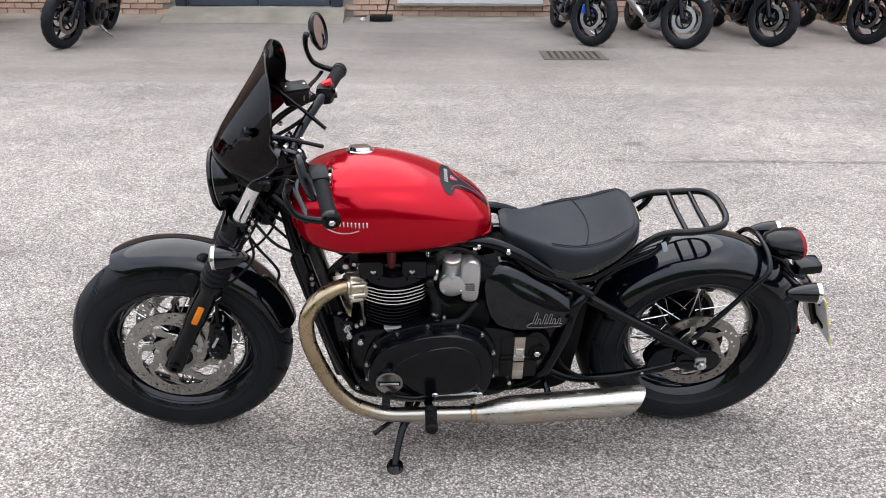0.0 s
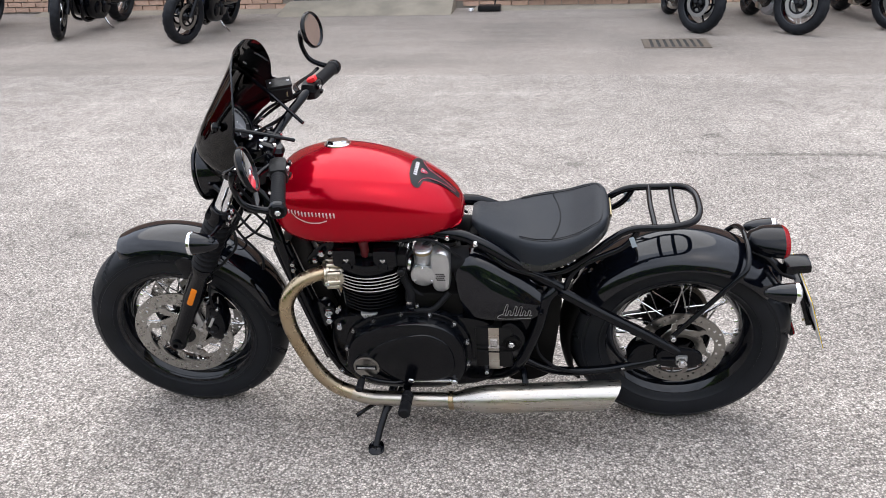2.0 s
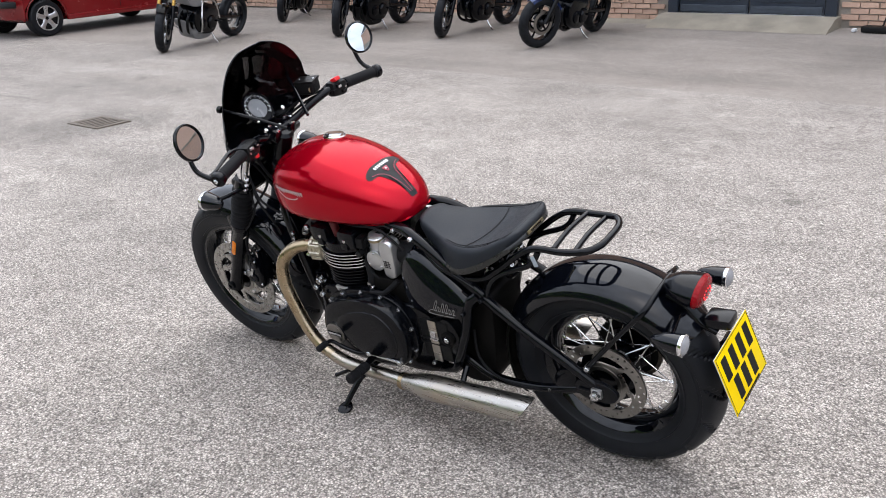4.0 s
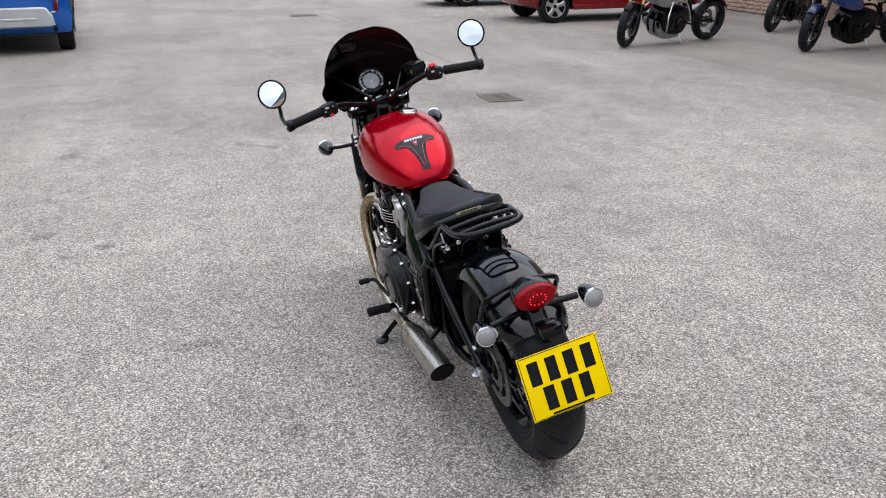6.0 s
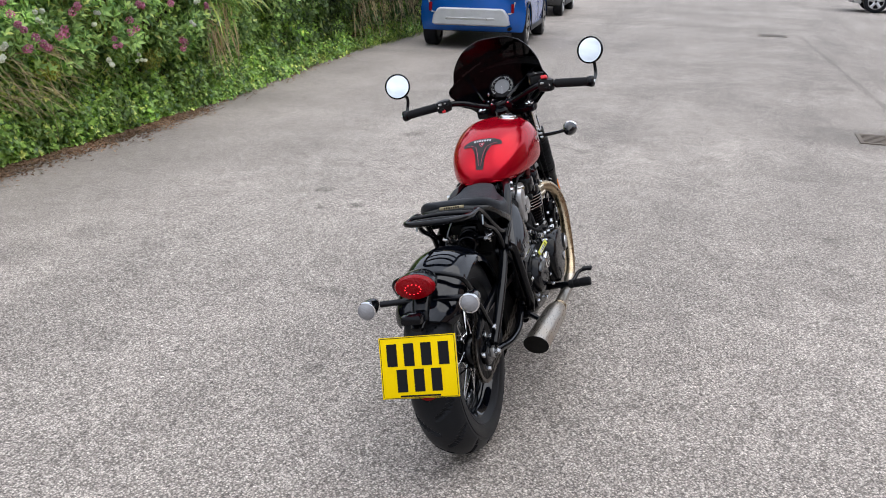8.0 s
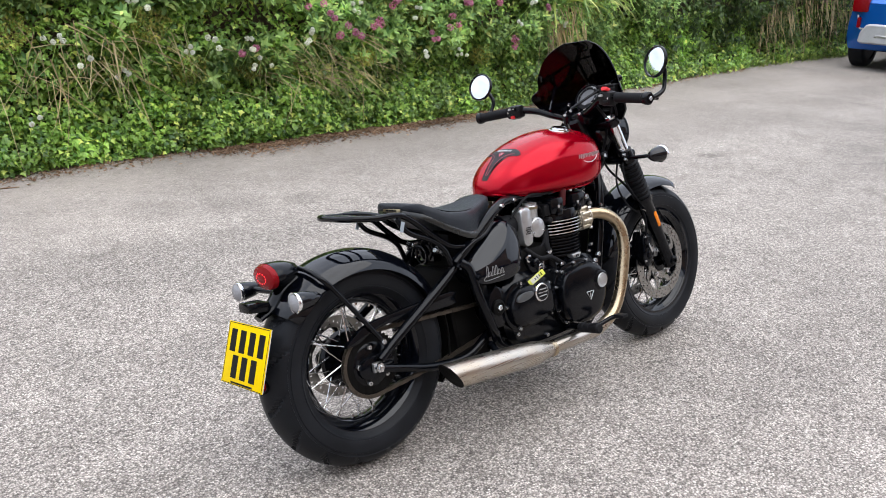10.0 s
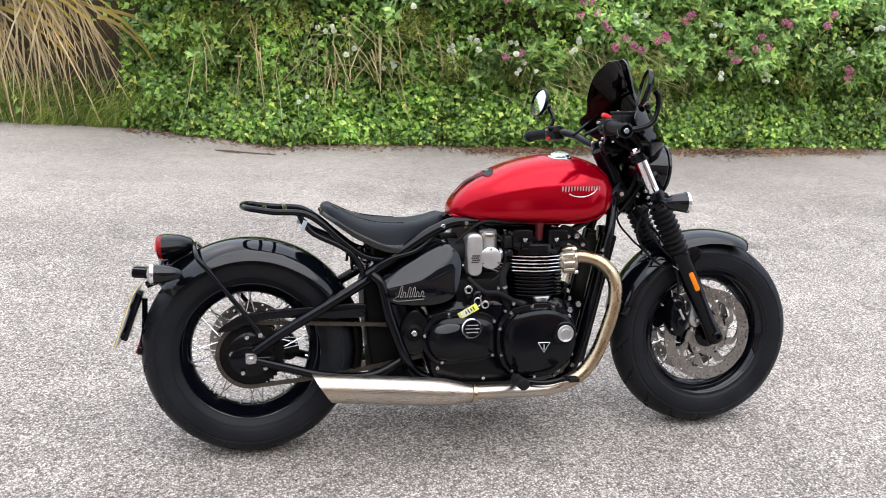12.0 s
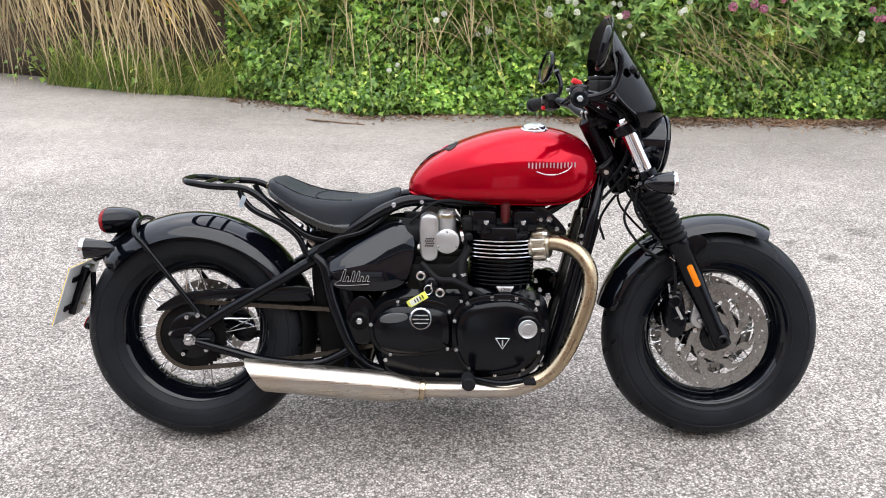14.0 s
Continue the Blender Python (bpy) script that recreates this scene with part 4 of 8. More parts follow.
part("tail_bracket", sweep([(-0.17, 0, 0.625), (-0.215, 0, 0.60), (-0.255, 0, 0.555), (-0.30, 0, 0.53)], [0.03, 0.028, 0.026, 0.020], 14, 14, flat=0.55), SATIN, bike)
part("plate_lamp", box((-0.305, 0, 0.568), (0.07, 0.062, 0.030), 0.010, Matrix.Rotation(0.1, 3, "Y")), SATIN, bike, "black plate lamp housing")

pq = Matrix.Rotation(radians(19.5), 3, "Y")         # the plate leans with its foot to the rear
pc = V((-0.357, -0.003, 0.440))
WHITEBACK = mat("plate_back", (0.62, 0.62, 0.60), 0.5)
plate = part("number_plate", box(pc, (0.0016, 0.232, 0.175), 0.0006, pq), YELLOW, bike, "yellow number plate with black bars")
along, upv, outv = V((0, -1, 0)), pq @ V((0, 0, 1)), pq @ V((-1, 0, 0))


def on_plate(y, z, w, h, m=BLACKINK, name="plate_bar"):
    part(name, box(pc + along * y + upv * z + outv * 0.0012, (0.0009, w, h), 0.0, pq), m, plate)


for k in range(4):
    on_plate(-0.078 + 0.052 * k, 0.036, 0.031, 0.064)
for k in range(3):
    on_plate(-0.052 + 0.052 * k, -0.037, 0.031, 0.064)
on_plate(0.0, -0.0805, 0.12, 0.005)
for y, z, w, h in ((0, 0.0845, 0.222, 0.0016), (0, -0.0855, 0.222, 0.0016), (-0.112, 0, 0.0016, 0.165), (0.112, 0, 0.0016, 0.165)):
    on_plate(y, z, w, h, name="plate_border")
part("plate_back", box(pc - outv * 0.0022, (0.0022, 0.231, 0.174), 0.0, pq), WHITEBACK, plate, "white back of the plate")
part("plate_carrier", box(pc - outv * 0.0135 + upv * 0.005, (0.020, 0.062, 0.150), 0.005, pq), SATIN, plate)
for z in (0.045, -0.045):
    part("carrier_lug", box(pc - outv * 0.0065 + upv * z, (0.007, 0.150, 0.016), 0.002, pq), SATIN, plate)
    part("carrier_bolt", rod(pc - outv * 0.03 + upv * z - along * 0.026, pc - outv * 0.006 + upv * z - along * 0.026, 0.004, seg=8), GOLD, plate)
part("plate_reflector", lathe([(0.022, 0.002), (0.022, 0.008), (0.018, 0.010)], pc + V((0.034, 0, -0.100)), outv, 24, squash=(1.35, 0.9)), REDLENS, plate, "red oval reflector")
part("reflector_back", lathe([(0.012, -0.010), (0.024, -0.006), (0.025, 0.004), (0.022, 0.005)], pc + V((0.034, 0, -0.100)), outv, 24, squash=(1.35, 0.9)), SATIN, plate)
part("reflector_arm", sweep([pc + V((0.05, 0, 0.05)), pc + V((0.045, 0, -0.05)), pc + V((0.03, 0, -0.105))], 0.008, 8, 8), SATIN, plate)

# clamp block and bolts between the clock and the bars, switch keys, pinch bolts on the yokes
part("clock_mount", box((1.170, 0, 0.938), (0.060, 0.105, 0.040), 0.010, Matrix.Rotation(-0.3, 3, "Y")), SATIN, bike, "black clock mounting block")
part("maker_mark", lathe([(0.012, 0), (0.012, 0.002), (0.004, 0.0025)], (1.150, 0.0, 0.956), (-0.55, 0, 0.83), 20, squash=(1.4, 0.6)), SILVERINK, bike)
part("clock_bracket", box((1.225, 0, 0.955), (0.050, 0.085, 0.050), 0.010, Matrix.Rotation(-0.3, 3, "Y")), SATIN, bike)
for s in (1, -1):
    bolt((1.172, 0.056 * s, 0.992), (-0.6, 0, 0.8), 0.0068, 0.008, CHROME, bike)
    bolt((1.150, 0.056 * s, 0.962), (-0.6, 0, 0.8), 0.0068, 0.008, CHROME, bike)
    for z in (0.768, 0.786, 0.806):
        p = fork_at(z, 0.118 * s) + V((-0.034, 0, 0))
        bolt(p, (0, s, 0), 0.0062, 0.012, BOLT, bike, "pinch_bolt")
    part("loom", sweep([(1.10, 0.13 * s, 0.985), (1.15, 0.115 * s, 0.955), (1.205, 0.085 * s, 0.93), (1.235, 0.06 * s, 0.88), (1.21, 0.05 * s, 0.80), (1.13, 0.05 * s, 0.73)], 0.0055, 34, 8), RUBBER, bike)
    part("headlamp_wire", sweep([(1.235, 0.055 * s, 0.87), (1.262, 0.10 * s, 0.80), (1.245, 0.118 * s, 0.70), (1.295, 0.115 * s, 0.63), (1.345, 0.11 * s, 0.585)], 0.0036, 30, 7), RUBBER, bike)
for s, c in ((-1, V((1.064, -0.215, 1.012))), (1, V((1.048, 0.222, 0.992)))):
    part("switch_seam", box(c, (0.0455, 0.070, 0.002), 0.0), BLACKINK, handlebar)
    part("rocker", box(c + V((-0.0255, -0.014 * s, 0.010)), (0.008, 0.016, 0.013), 0.003), SATIN, handlebar)
    part("rocker_mark", box(c + V((-0.0298, -0.014 * s, 0.010)), (0.001, 0.008, 0.003), 0), SILVERINK, handlebar)
    part("switch_screw", lathe([(0.0035, 0), (0.0035, 0.002), (0.001, 0.002)], c + V((-0.0255, 0.018 * s, -0.004)), (-1, 0, 0), 10), BOLT, handlebar)

# ---- tank
TANK = [  # x, half width, top, foot
    (0.616, 0.030, 0.755, 0.732), (0.622, 0.050, 0.772, 0.727), (0.640, 0.078, 0.797, 0.722), (0.675, 0.105, 0.829, 0.716), (0.730, 0.130, 0.862, 0.710), (0.800, 0.149, 0.892, 0.705),
    (0.880, 0.160, 0.913, 0.702), (0.960, 0.163, 0.921, 0.701), (1.030, 0.156, 0.914, 0.703), (1.085, 0.138, 0.896, 0.716), (1.118, 0.114, 0.872, 0.738), (1.137, 0.086, 0.846, 0.762), (1.146, 0.050, 0.824, 0.785)]


def tank_ring(x, w, top, foot, n=48):
    mid = foot + (top - foot) * 0.40
    ring = []
    for k in range(n):
        a = 2 * math.pi * k / n
        c, s = math.cos(a), math.sin(a)
        up = s > 0
        y = w * abs(c) ** (0.78 if up else 0.5) * (1 if c > 0 else -1)
        z = mid + (top - mid) * abs(s) ** 0.84 if up else mid - (mid - foot) * abs(s) ** 0.5
        ring.append((x, y, z))
    return ring


def tank_surface(x, y):
    """The height of the tank's top at x, y."""
    xs = [r[0] for r in TANK]
    w, top, foot = (np.interp(x, xs, [r[k] for r in TANK]) for k in (1, 2, 3))
    mid = foot + (top - foot) * 0.40
    c = min(1, abs(y) / w) ** (1 / 0.78)
    return mid + (top - mid) * math.sqrt(max(0, 1 - c * c)) ** 0.84


tank = part("fuel_tank", skin([tank_ring(*r) for r in spline(TANK, 60)]), RED, bike, "candy red teardrop fuel tank", 60)
capz = tank_surface(0.965, 0.060)
cap = part("fuel_cap", lathe([(0.036, -0.014), (0.0385, 0.000), (0.0375, 0.0035), (0.0345, 0.005), (0.0335, 0.003), (0.0315, 0.003), (0.0305, 0.010), (0.0285, 0.0125), (0.0245, 0.0132), (0.0240, 0.0122), (0.0225, 0.0122), (0.0220, 0.0134), (0.001, 0.0138)],
                             (0.967, -0.060, capz - 0.004), (0, -0.22, 1), 40), CAPMETAL, tank, "chrome filler cap")
def on_pad(x, y, up=0.0042):
    return (x - 0.25 * y * y, y, tank_surface(x - 0.25 * y * y, y) + up)


PADGREY = mat("pad_grey", (0.020, 0.024, 0.026), 0.4, 0, 0.1, 30, 900, 0.1)
# tank pad: a dark tee-shaped sticker that follows the tank
bm = bmesh.new()
padw = [(0.628, 0.012), (0.633, 0.015), (0.660, 0.018), (0.680, 0.023), (0.700, 0.031), (0.712, 0.037), (0.718, 0.041), (0.722, 0.056), (0.727, 0.072), (0.733, 0.077), (0.741, 0.076), (0.748, 0.069), (0.753, 0.052), (0.756, 0.034)]
rows = []
for k in range(52):
    x = 0.628 + 0.128 * k / 51
    w = np.interp(x, [p[0] for p in padw], [p[1] for p in padw])
    rows.append([on_pad(x, w * (-1 + 2 * j / 14), 0.0024) for j in range(15)])
skin(rows, bm, caps=False, around=False)
bmesh.ops.solidify(bm, geom=bm.faces[:], thickness=-0.0018)
pad = part("tank_pad", bm, PADGREY, tank, "black tank protector sticker")

PINKLINE = mat("pink_line", (0.75, 0.10, 0.16), 0.4, 0, 0.05)
for s in (1, -1):
    part("pad_groove", sweep([on_pad(x, y * s) for x, y in ((0.637, 0.004), (0.665, 0.009), (0.69, 0.015), (0.708, 0.022), (0.722, 0.040), (0.730, 0.060))], 0.0006, 22, 6), PINKLINE, pad, "fine pink line")
    part("pad_groove", sweep([on_pad(x, y * s) for x, y in ((0.648, 0.015), (0.675, 0.018), (0.70, 0.024))], 0.0012, 14, 6), BLACKINK, pad)
bm = bmesh.new()
for k in range(7):
    x, y, z = on_pad(0.741, -0.030 + 0.010 * k)
    box((x, y, z), (0.010, 0.0062, 0.0014), 0, Matrix.Rotation(-0.42, 3, "Y"), bm)
part("logo_mark", bm, SILVERINK, pad, "silver maker's mark")
tri3 = [(0.727, -0.009), (0.727, 0.009), (0.712, 0.0)]
part("logo_triangle", sweep([on_pad(x, y) for x, y in tri3 + tri3[:1]], 0.0012, 13, 6), PINKLINE, pad)
part("triangle_mark", box(on_pad(0.7225, 0), (0.006, 0.006, 0.0014), 0, Matrix.Rotation(-0.45, 3, "Y")), SILVERINK, pad)


def side_y(x, z):
    """The tank's half width at x and height z."""
    xs = [r[0] for r in TANK]
    w, top, foot = (np.interp(x, xs, [r[k] for r in TANK]) for k in (1, 2, 3))
    mid = foot + (top - foot) * 0.40
    if z >= mid:
        q = min(1, (z - mid) / (top - mid)) ** (1 / 0.84)
        return w * max(0, 1 - q * q) ** 0.39
    q = min(1, (mid - z) / (mid - foot))
    return w * max(0, 1 - q ** 4) ** 0.25


seam = [(r[0], (side_y(r[0], r[3] + 0.007) + 0.0005) * sg, r[3] + 0.007) for sg, rows in ((1, TANK[1:]), (-1, TANK[1:][::-1])) for r in rows]
part("tank_seam", sweep(seam, 0.0032, 120, 8, closed=True), RED, tank)
for s in (1, -1):                               # silver badge: plain upright bars over a curved line
    for k in range(7):
        x, z = 0.944 + 0.0196 * k, 0.816
        for dx in (0.0, 0.0095):
            part("badge_bar", box((x + dx, (side_y(x + dx, z) + 0.0008) * s, z), (0.0036, 0.004, 0.0200), 0.0008, Matrix.Rotation(-0.28 * s, 3, "X")), SILVERINK, tank)
    part("badge_line", sweep([(x, (side_y(x, z) + 0.001) * s, z) for x, z in ((0.965, 0.802), (0.99, 0.794), (1.02, 0.794), (1.048, 0.804), (1.062, 0.816))], 0.0016, 16, 6), SILVERINK, tank)

# ---- solo seat
SEAT = [  # x, half width, top at the middle, top at the rim, foot
    (0.220, 0.046, 0.763, 0.760, 0.752), (0.229, 0.086, 0.770, 0.766, 0.744), (0.249, 0.117, 0.768, 0.765, 0.732), (0.285, 0.138, 0.748, 0.749, 0.708), (0.334, 0.147, 0.724, 0.729, 0.680),
    (0.395, 0.147, 0.713, 0.721, 0.652), (0.445, 0.130, 0.713, 0.716, 0.641), (0.495, 0.100, 0.720, 0.715, 0.655), (0.545, 0.074, 0.732, 0.722, 0.683), (0.575, 0.062, 0.742, 0.731, 0.705), (0.592, 0.046, 0.741, 0.732, 0.716)]


def seat_ring(x, w, zc, ze, zb, n=40):
    ring = []
    for k in range(n):
        a = 2 * math.pi * k / n
        c, s = math.cos(a), math.sin(a)
        y = w * abs(c) ** 0.7 * (1 if c > 0 else -1)
        f = min(1, abs(y) / w)
        if s >= 0:
            crown = zc + (ze - zc) * f ** 2
            z = crown - (1 - min(1, s * 1.6)) ** 2 * (ze - zb) * 0.94
        else:
            z = zb + (ze - zb) * 0.06 * (1 + s) ** 1.5
        ring.append((x, y * (1 if s >= 0 else 1 - 0.08 * -s), z))
    return ring


seat = part("seat", skin([seat_ring(*r) for r in spline(SEAT, 44)]), VINYL, bike, "black vinyl solo seat with stitched seam", 60)
seamx = []
for k in range(13):
    u = -1 + 2 * k / 12
    x = 0.385 - 0.035 * (1 - u * u)
    r = [np.interp(x, [q[0] for q in SEAT], [q[j] for q in SEAT]) for j in range(5)]
    y = u * r[1] * 0.97
    f = abs(u) * 0.97
    s_ = math.sqrt(max(0, 1 - (f ** (1 / 0.7)) ** 2))
    z = r[2] + (r[3] - r[2]) * f ** 2 - (1 - min(1, s_ * 1.6)) ** 2 * (r[3] - r[4]) * 0.94
    seamx.append((x, y, z + 0.0008))
part("stitching", sweep(seamx, 0.0010, 40, 6), BLACKINK, seat)
def on_seat(x, u):
    r = [np.interp(x, [q[0] for q in SEAT], [q[j] for q in SEAT]) for j in range(5)]
    f = abs(u)
    s_ = math.sqrt(max(0, 1 - (f ** (1 / 0.7)) ** 2))
    return (x, u * r[1], r[2] + (r[3] - r[2]) * f ** 2 - (1 - min(1, s_ * 1.6)) ** 2 * (r[3] - r[4]) * 0.94 + 0.0006)


for inset in (0.80, 0.86):
    part("stitching", sweep([on_seat(x, inset) for x in (0.46, 0.41, 0.36, 0.31, 0.27, 0.248)] + [on_seat(0.238, 0.5), on_seat(0.236, 0.0), on_seat(0.238, -0.5)] + [on_seat(x, -inset) for x in (0.248, 0.27, 0.31, 0.36, 0.41, 0.46)], 0.0007 if inset > 0.83 else 0.0010, 90, 5), BLACKINK, seat)
PANGREY = mat("seat_pan_grey", (0.012, 0.0125, 0.0115), 0.28, 0, 0.1, 20, 500, 0.03, spec=0.5)
part("seat_pan", sweep([(0.575, 0.05, 0.700), (0.50, 0.096, 0.650), (0.42, 0.138, 0.641), (0.325, 0.142, 0.680), (0.252, 0.114, 0.729), (0.227, 0.055, 0.744), (0.222, 0, 0.748),
                        (0.227, -0.055, 0.744), (0.252, -0.114, 0.729), (0.325, -0.142, 0.680), (0.42, -0.138, 0.641), (0.50, -0.096, 0.650), (0.575, -0.05, 0.700)], 0.0058, 90, 10, flat=2.2), PANGREY, seat, "olive grey seat pan edge")
part("seat_trim", box((0.2150, 0, 0.750), (0.004, 0.085, 0.010), 0.001, Matrix.Rotation(0.2, 3, "Y")), GOLD, seat, "pale gold name strip")
for k in range(7):
    part("trim_bar", box((0.2123, -0.024 + 0.008 * k, 0.7505), (0.0015, 0.005, 0.006), 0, Matrix.Rotation(0.2, 3, "Y")), BLACKINK, seat)

# ---- luggage rack
FOIL = mat("dull_foil", (0.36, 0.42, 0.47), 0.35, 0.4, 0.15, 60, 400, 0.05)
rack = part("luggage_rack", sweep([(0.42, 0.118, 0.603), (0.34, 0.118, 0.618), (0.275, 0.112, 0.664), (0.215, 0.106, 0.716), (0.160, 0.104, 0.747), (0.075, 0.104, 0.753), (0.014, 0.092, 0.761), (-0.012, 0.055, 0.764), (-0.017, 0, 0.765),
                                   (-0.012, -0.055, 0.764), (0.014, -0.092, 0.761), (0.075, -0.104, 0.753), (0.160, -0.104, 0.747), (0.215, -0.106, 0.716), (0.275, -0.112, 0.664), (0.34, -0.118, 0.618), (0.42, -0.118, 0.603)],
                                  0.0095, 110, 12), SATIN, bike, "black tubular luggage rack")
for x in (0.045, 0.105):
    part("rack_bar", sweep([(x, 0.10, 0.754), (x + 0.004, 0.0, 0.758), (x, -0.10, 0.754)], 0.0075, 8, 10), SATIN, rack)
for s in (1, -1):
    part("rack_strut", sweep([(0.150, 0.104 * s, 0.740), (0.165, 0.106 * s, 0.712), (0.195, 0.108 * s, 0.684), (0.270, 0.112 * s, 0.648), (0.312, 0.115 * s, 0.612), (0.336, 0.118 * s, 0.560)], 0.0085, 30, 10), SATIN, rack)
    part("rack_label", box((0.160, 0.1145 * s, 0.712), (0.013, 0.002, 0.032), 0.0004, Matrix.Rotation(0.35, 3, "Y")), FOIL, rack, "dull foil label")

# ---- frame and swing arm
for s in (1, -1):
    part("frame_rail", sweep([(0.345, 0.120 * s, 0.560), (0.45, 0.118 * s, 0.630), (0.565, 0.105 * s, 0.697), (0.66, 0.085 * s, 0.715), (0.90, 0.06 * s, 0.700), (1.10, 0.03 * s, 0.78)], 0.0165, 40, 14), SATIN, bike, "black tubular frame rail")
    part("seat_rail", sweep([(0.37, 0.128 * s, 0.585), (0.42, 0.130 * s, 0.612), (0.50, 0.118 * s, 0.635), (0.585, 0.086 * s, 0.700)], 0.0085, 20, 10), SATIN, bike)
    part("rear_frame_loop", sweep([(0.36, 0.128 * s, 0.562), (0.385, 0.140 * s, 0.535), (0.405, 0.148 * s, 0.450), (0.425, 0.15 * s, 0.390), (0.455, 0.150 * s, 0.315), (0.50, 0.13 * s, 0.250), (0.60, 0.11 * s, 0.215)], 0.0155, 40, 14), SATIN, bike)
    part("swing_arm", sweep([(0.010, 0.122 * s, 0.340), (0.10, 0.124 * s, 0.400), (0.24, 0.122 * s, 0.482), (0.36, 0.112 * s, 0.552)], [0.014, 0.0155, 0.0155, 0.0155], 22, 14), SATIN, bike, "black tubular swing arm")
    part("lower_swing_arm", sweep([(0.0, 0.108 * s, 0.315), (0.10, 0.112 * s, 0.287), (0.22, 0.114 * s, 0.256), (0.36, 0.114 * s, 0.250), (0.47, 0.11 * s, 0.300)], 0.0135, 22, 12), SATIN, bike)
    part("down_tube", sweep([(1.165, 0.035 * s, 0.80), (1.13, 0.085 * s, 0.66), (1.075, 0.10 * s, 0.44), (1.02, 0.10 * s, 0.26), (0.95, 0.10 * s, 0.195), (0.70, 0.10 * s, 0.185), (0.52, 0.10 * s, 0.22)], 0.0165, 60, 14), SATIN, bike)
    part("upper_brace", sweep([(1.195, 0.03 * s, 0.83), (1.08, 0.075 * s, 0.73), (0.97, 0.09 * s, 0.66)], 0.0115, 12, 12), SATIN, bike)
    drop = part("axle_plate", slab(outline([(-0.055, 0.335), (-0.02, 0.352), (0.05, 0.35), (0.07, 0.325), (0.05, 0.29), (-0.03, 0.288), (-0.058, 0.308)], 28), (0.116 if s > 0 else 0.098) * s, (0.130 if s > 0 else 0.112) * s, 0.003), SATIN, bike)
    ae = 0.134 if s > 0 else 0.116
    part("adjuster_block", box((0.0, ae * s, 0.320), (0.032, 0.012, 0.030), 0.003), ALU, drop)
    part("axle_nut", lathe([(0.015, 0), (0.015, 0.012), (0.009, 0.012), (0.008, 0.020), (0.006, 0.021)], (0.0, (ae + 0.006) * s, 0.320), (0, s, 0), 6), BOLT, drop)
    part("adjuster_bolt", rod((0.014, (ae - 0.002) * s, 0.320), (0.056, (ae - 0.002) * s, 0.320), 0.0045, seg=8), SATIN, drop)
    part("pivot_plate", slab(outline([(0.455, 0.43), (0.49, 0.455), (0.525, 0.42), (0.53, 0.36), (0.50, 0.315), (0.455, 0.33), (0.44, 0.38)], 30), 0.10 * s, 0.150 * s, 0.006), CAST, bike)
    part("pivot_boss", lathe([(0.026, 0), (0.026, 0.008), (0.018, 0.012), (0.016, 0.008)], (0.483, 0.150 * s, 0.385), (0, s, 0), 26), DARKIN, bike)
    bolt((0.483, 0.158 * s, 0.385), (0, s, 0), 0.010, 0.008, BOLT, bike, "pivot_nut")
    for x, y, z in ((0.578, 0.118, 0.705), (0.655, 0.10, 0.712), (0.345, 0.135, 0.553), (0.40, 0.160, 0.505), (0.985, 0.105, 0.665), (0.985, 0.125, 0.47), (1.10, 0.105, 0.62), (1.10, 0.105, 0.60)):
        bolt((x, y * s, z), (0, s, 0), 0.0075, 0.010, BOLT if x > 0.5 else SATIN, bike)
part("rear_shock", lathe([(0.018, 0), (0.022, 0.01), (0.022, 0.05), (0.034, 0.06), (0.034, 0.075), (0.028, 0.08), (0.034, 0.09), (0.028, 0.10), (0.034, 0.11), (0.028, 0.12), (0.034, 0.13), (0.028, 0.14), (0.03, 0.15), (0.02, 0.16)],
                         (0.345, 0, 0.575), (0.9, 0, 0.42), 24), SATIN, bike)
part("seat_post", box((0.40, 0, 0.60), (0.10, 0.06, 0.09), 0.012), SATIN, bike)
for s in (1, -1):
    part("seat_mount", pill((0.345, 0.03 * s, 0.600), (0.345, 0.075 * s, 0.600), 0.014, 14), SATIN, bike)
part("under_seat_tray", box((0.49, 0, 0.57), (0.24, 0.15, 0.16), 0.02), DARKIN, bike)
part("inner_fender", fender(AX, 0.345, -28, 26, 0.085, 0.03, 16), DARKIN, bike)

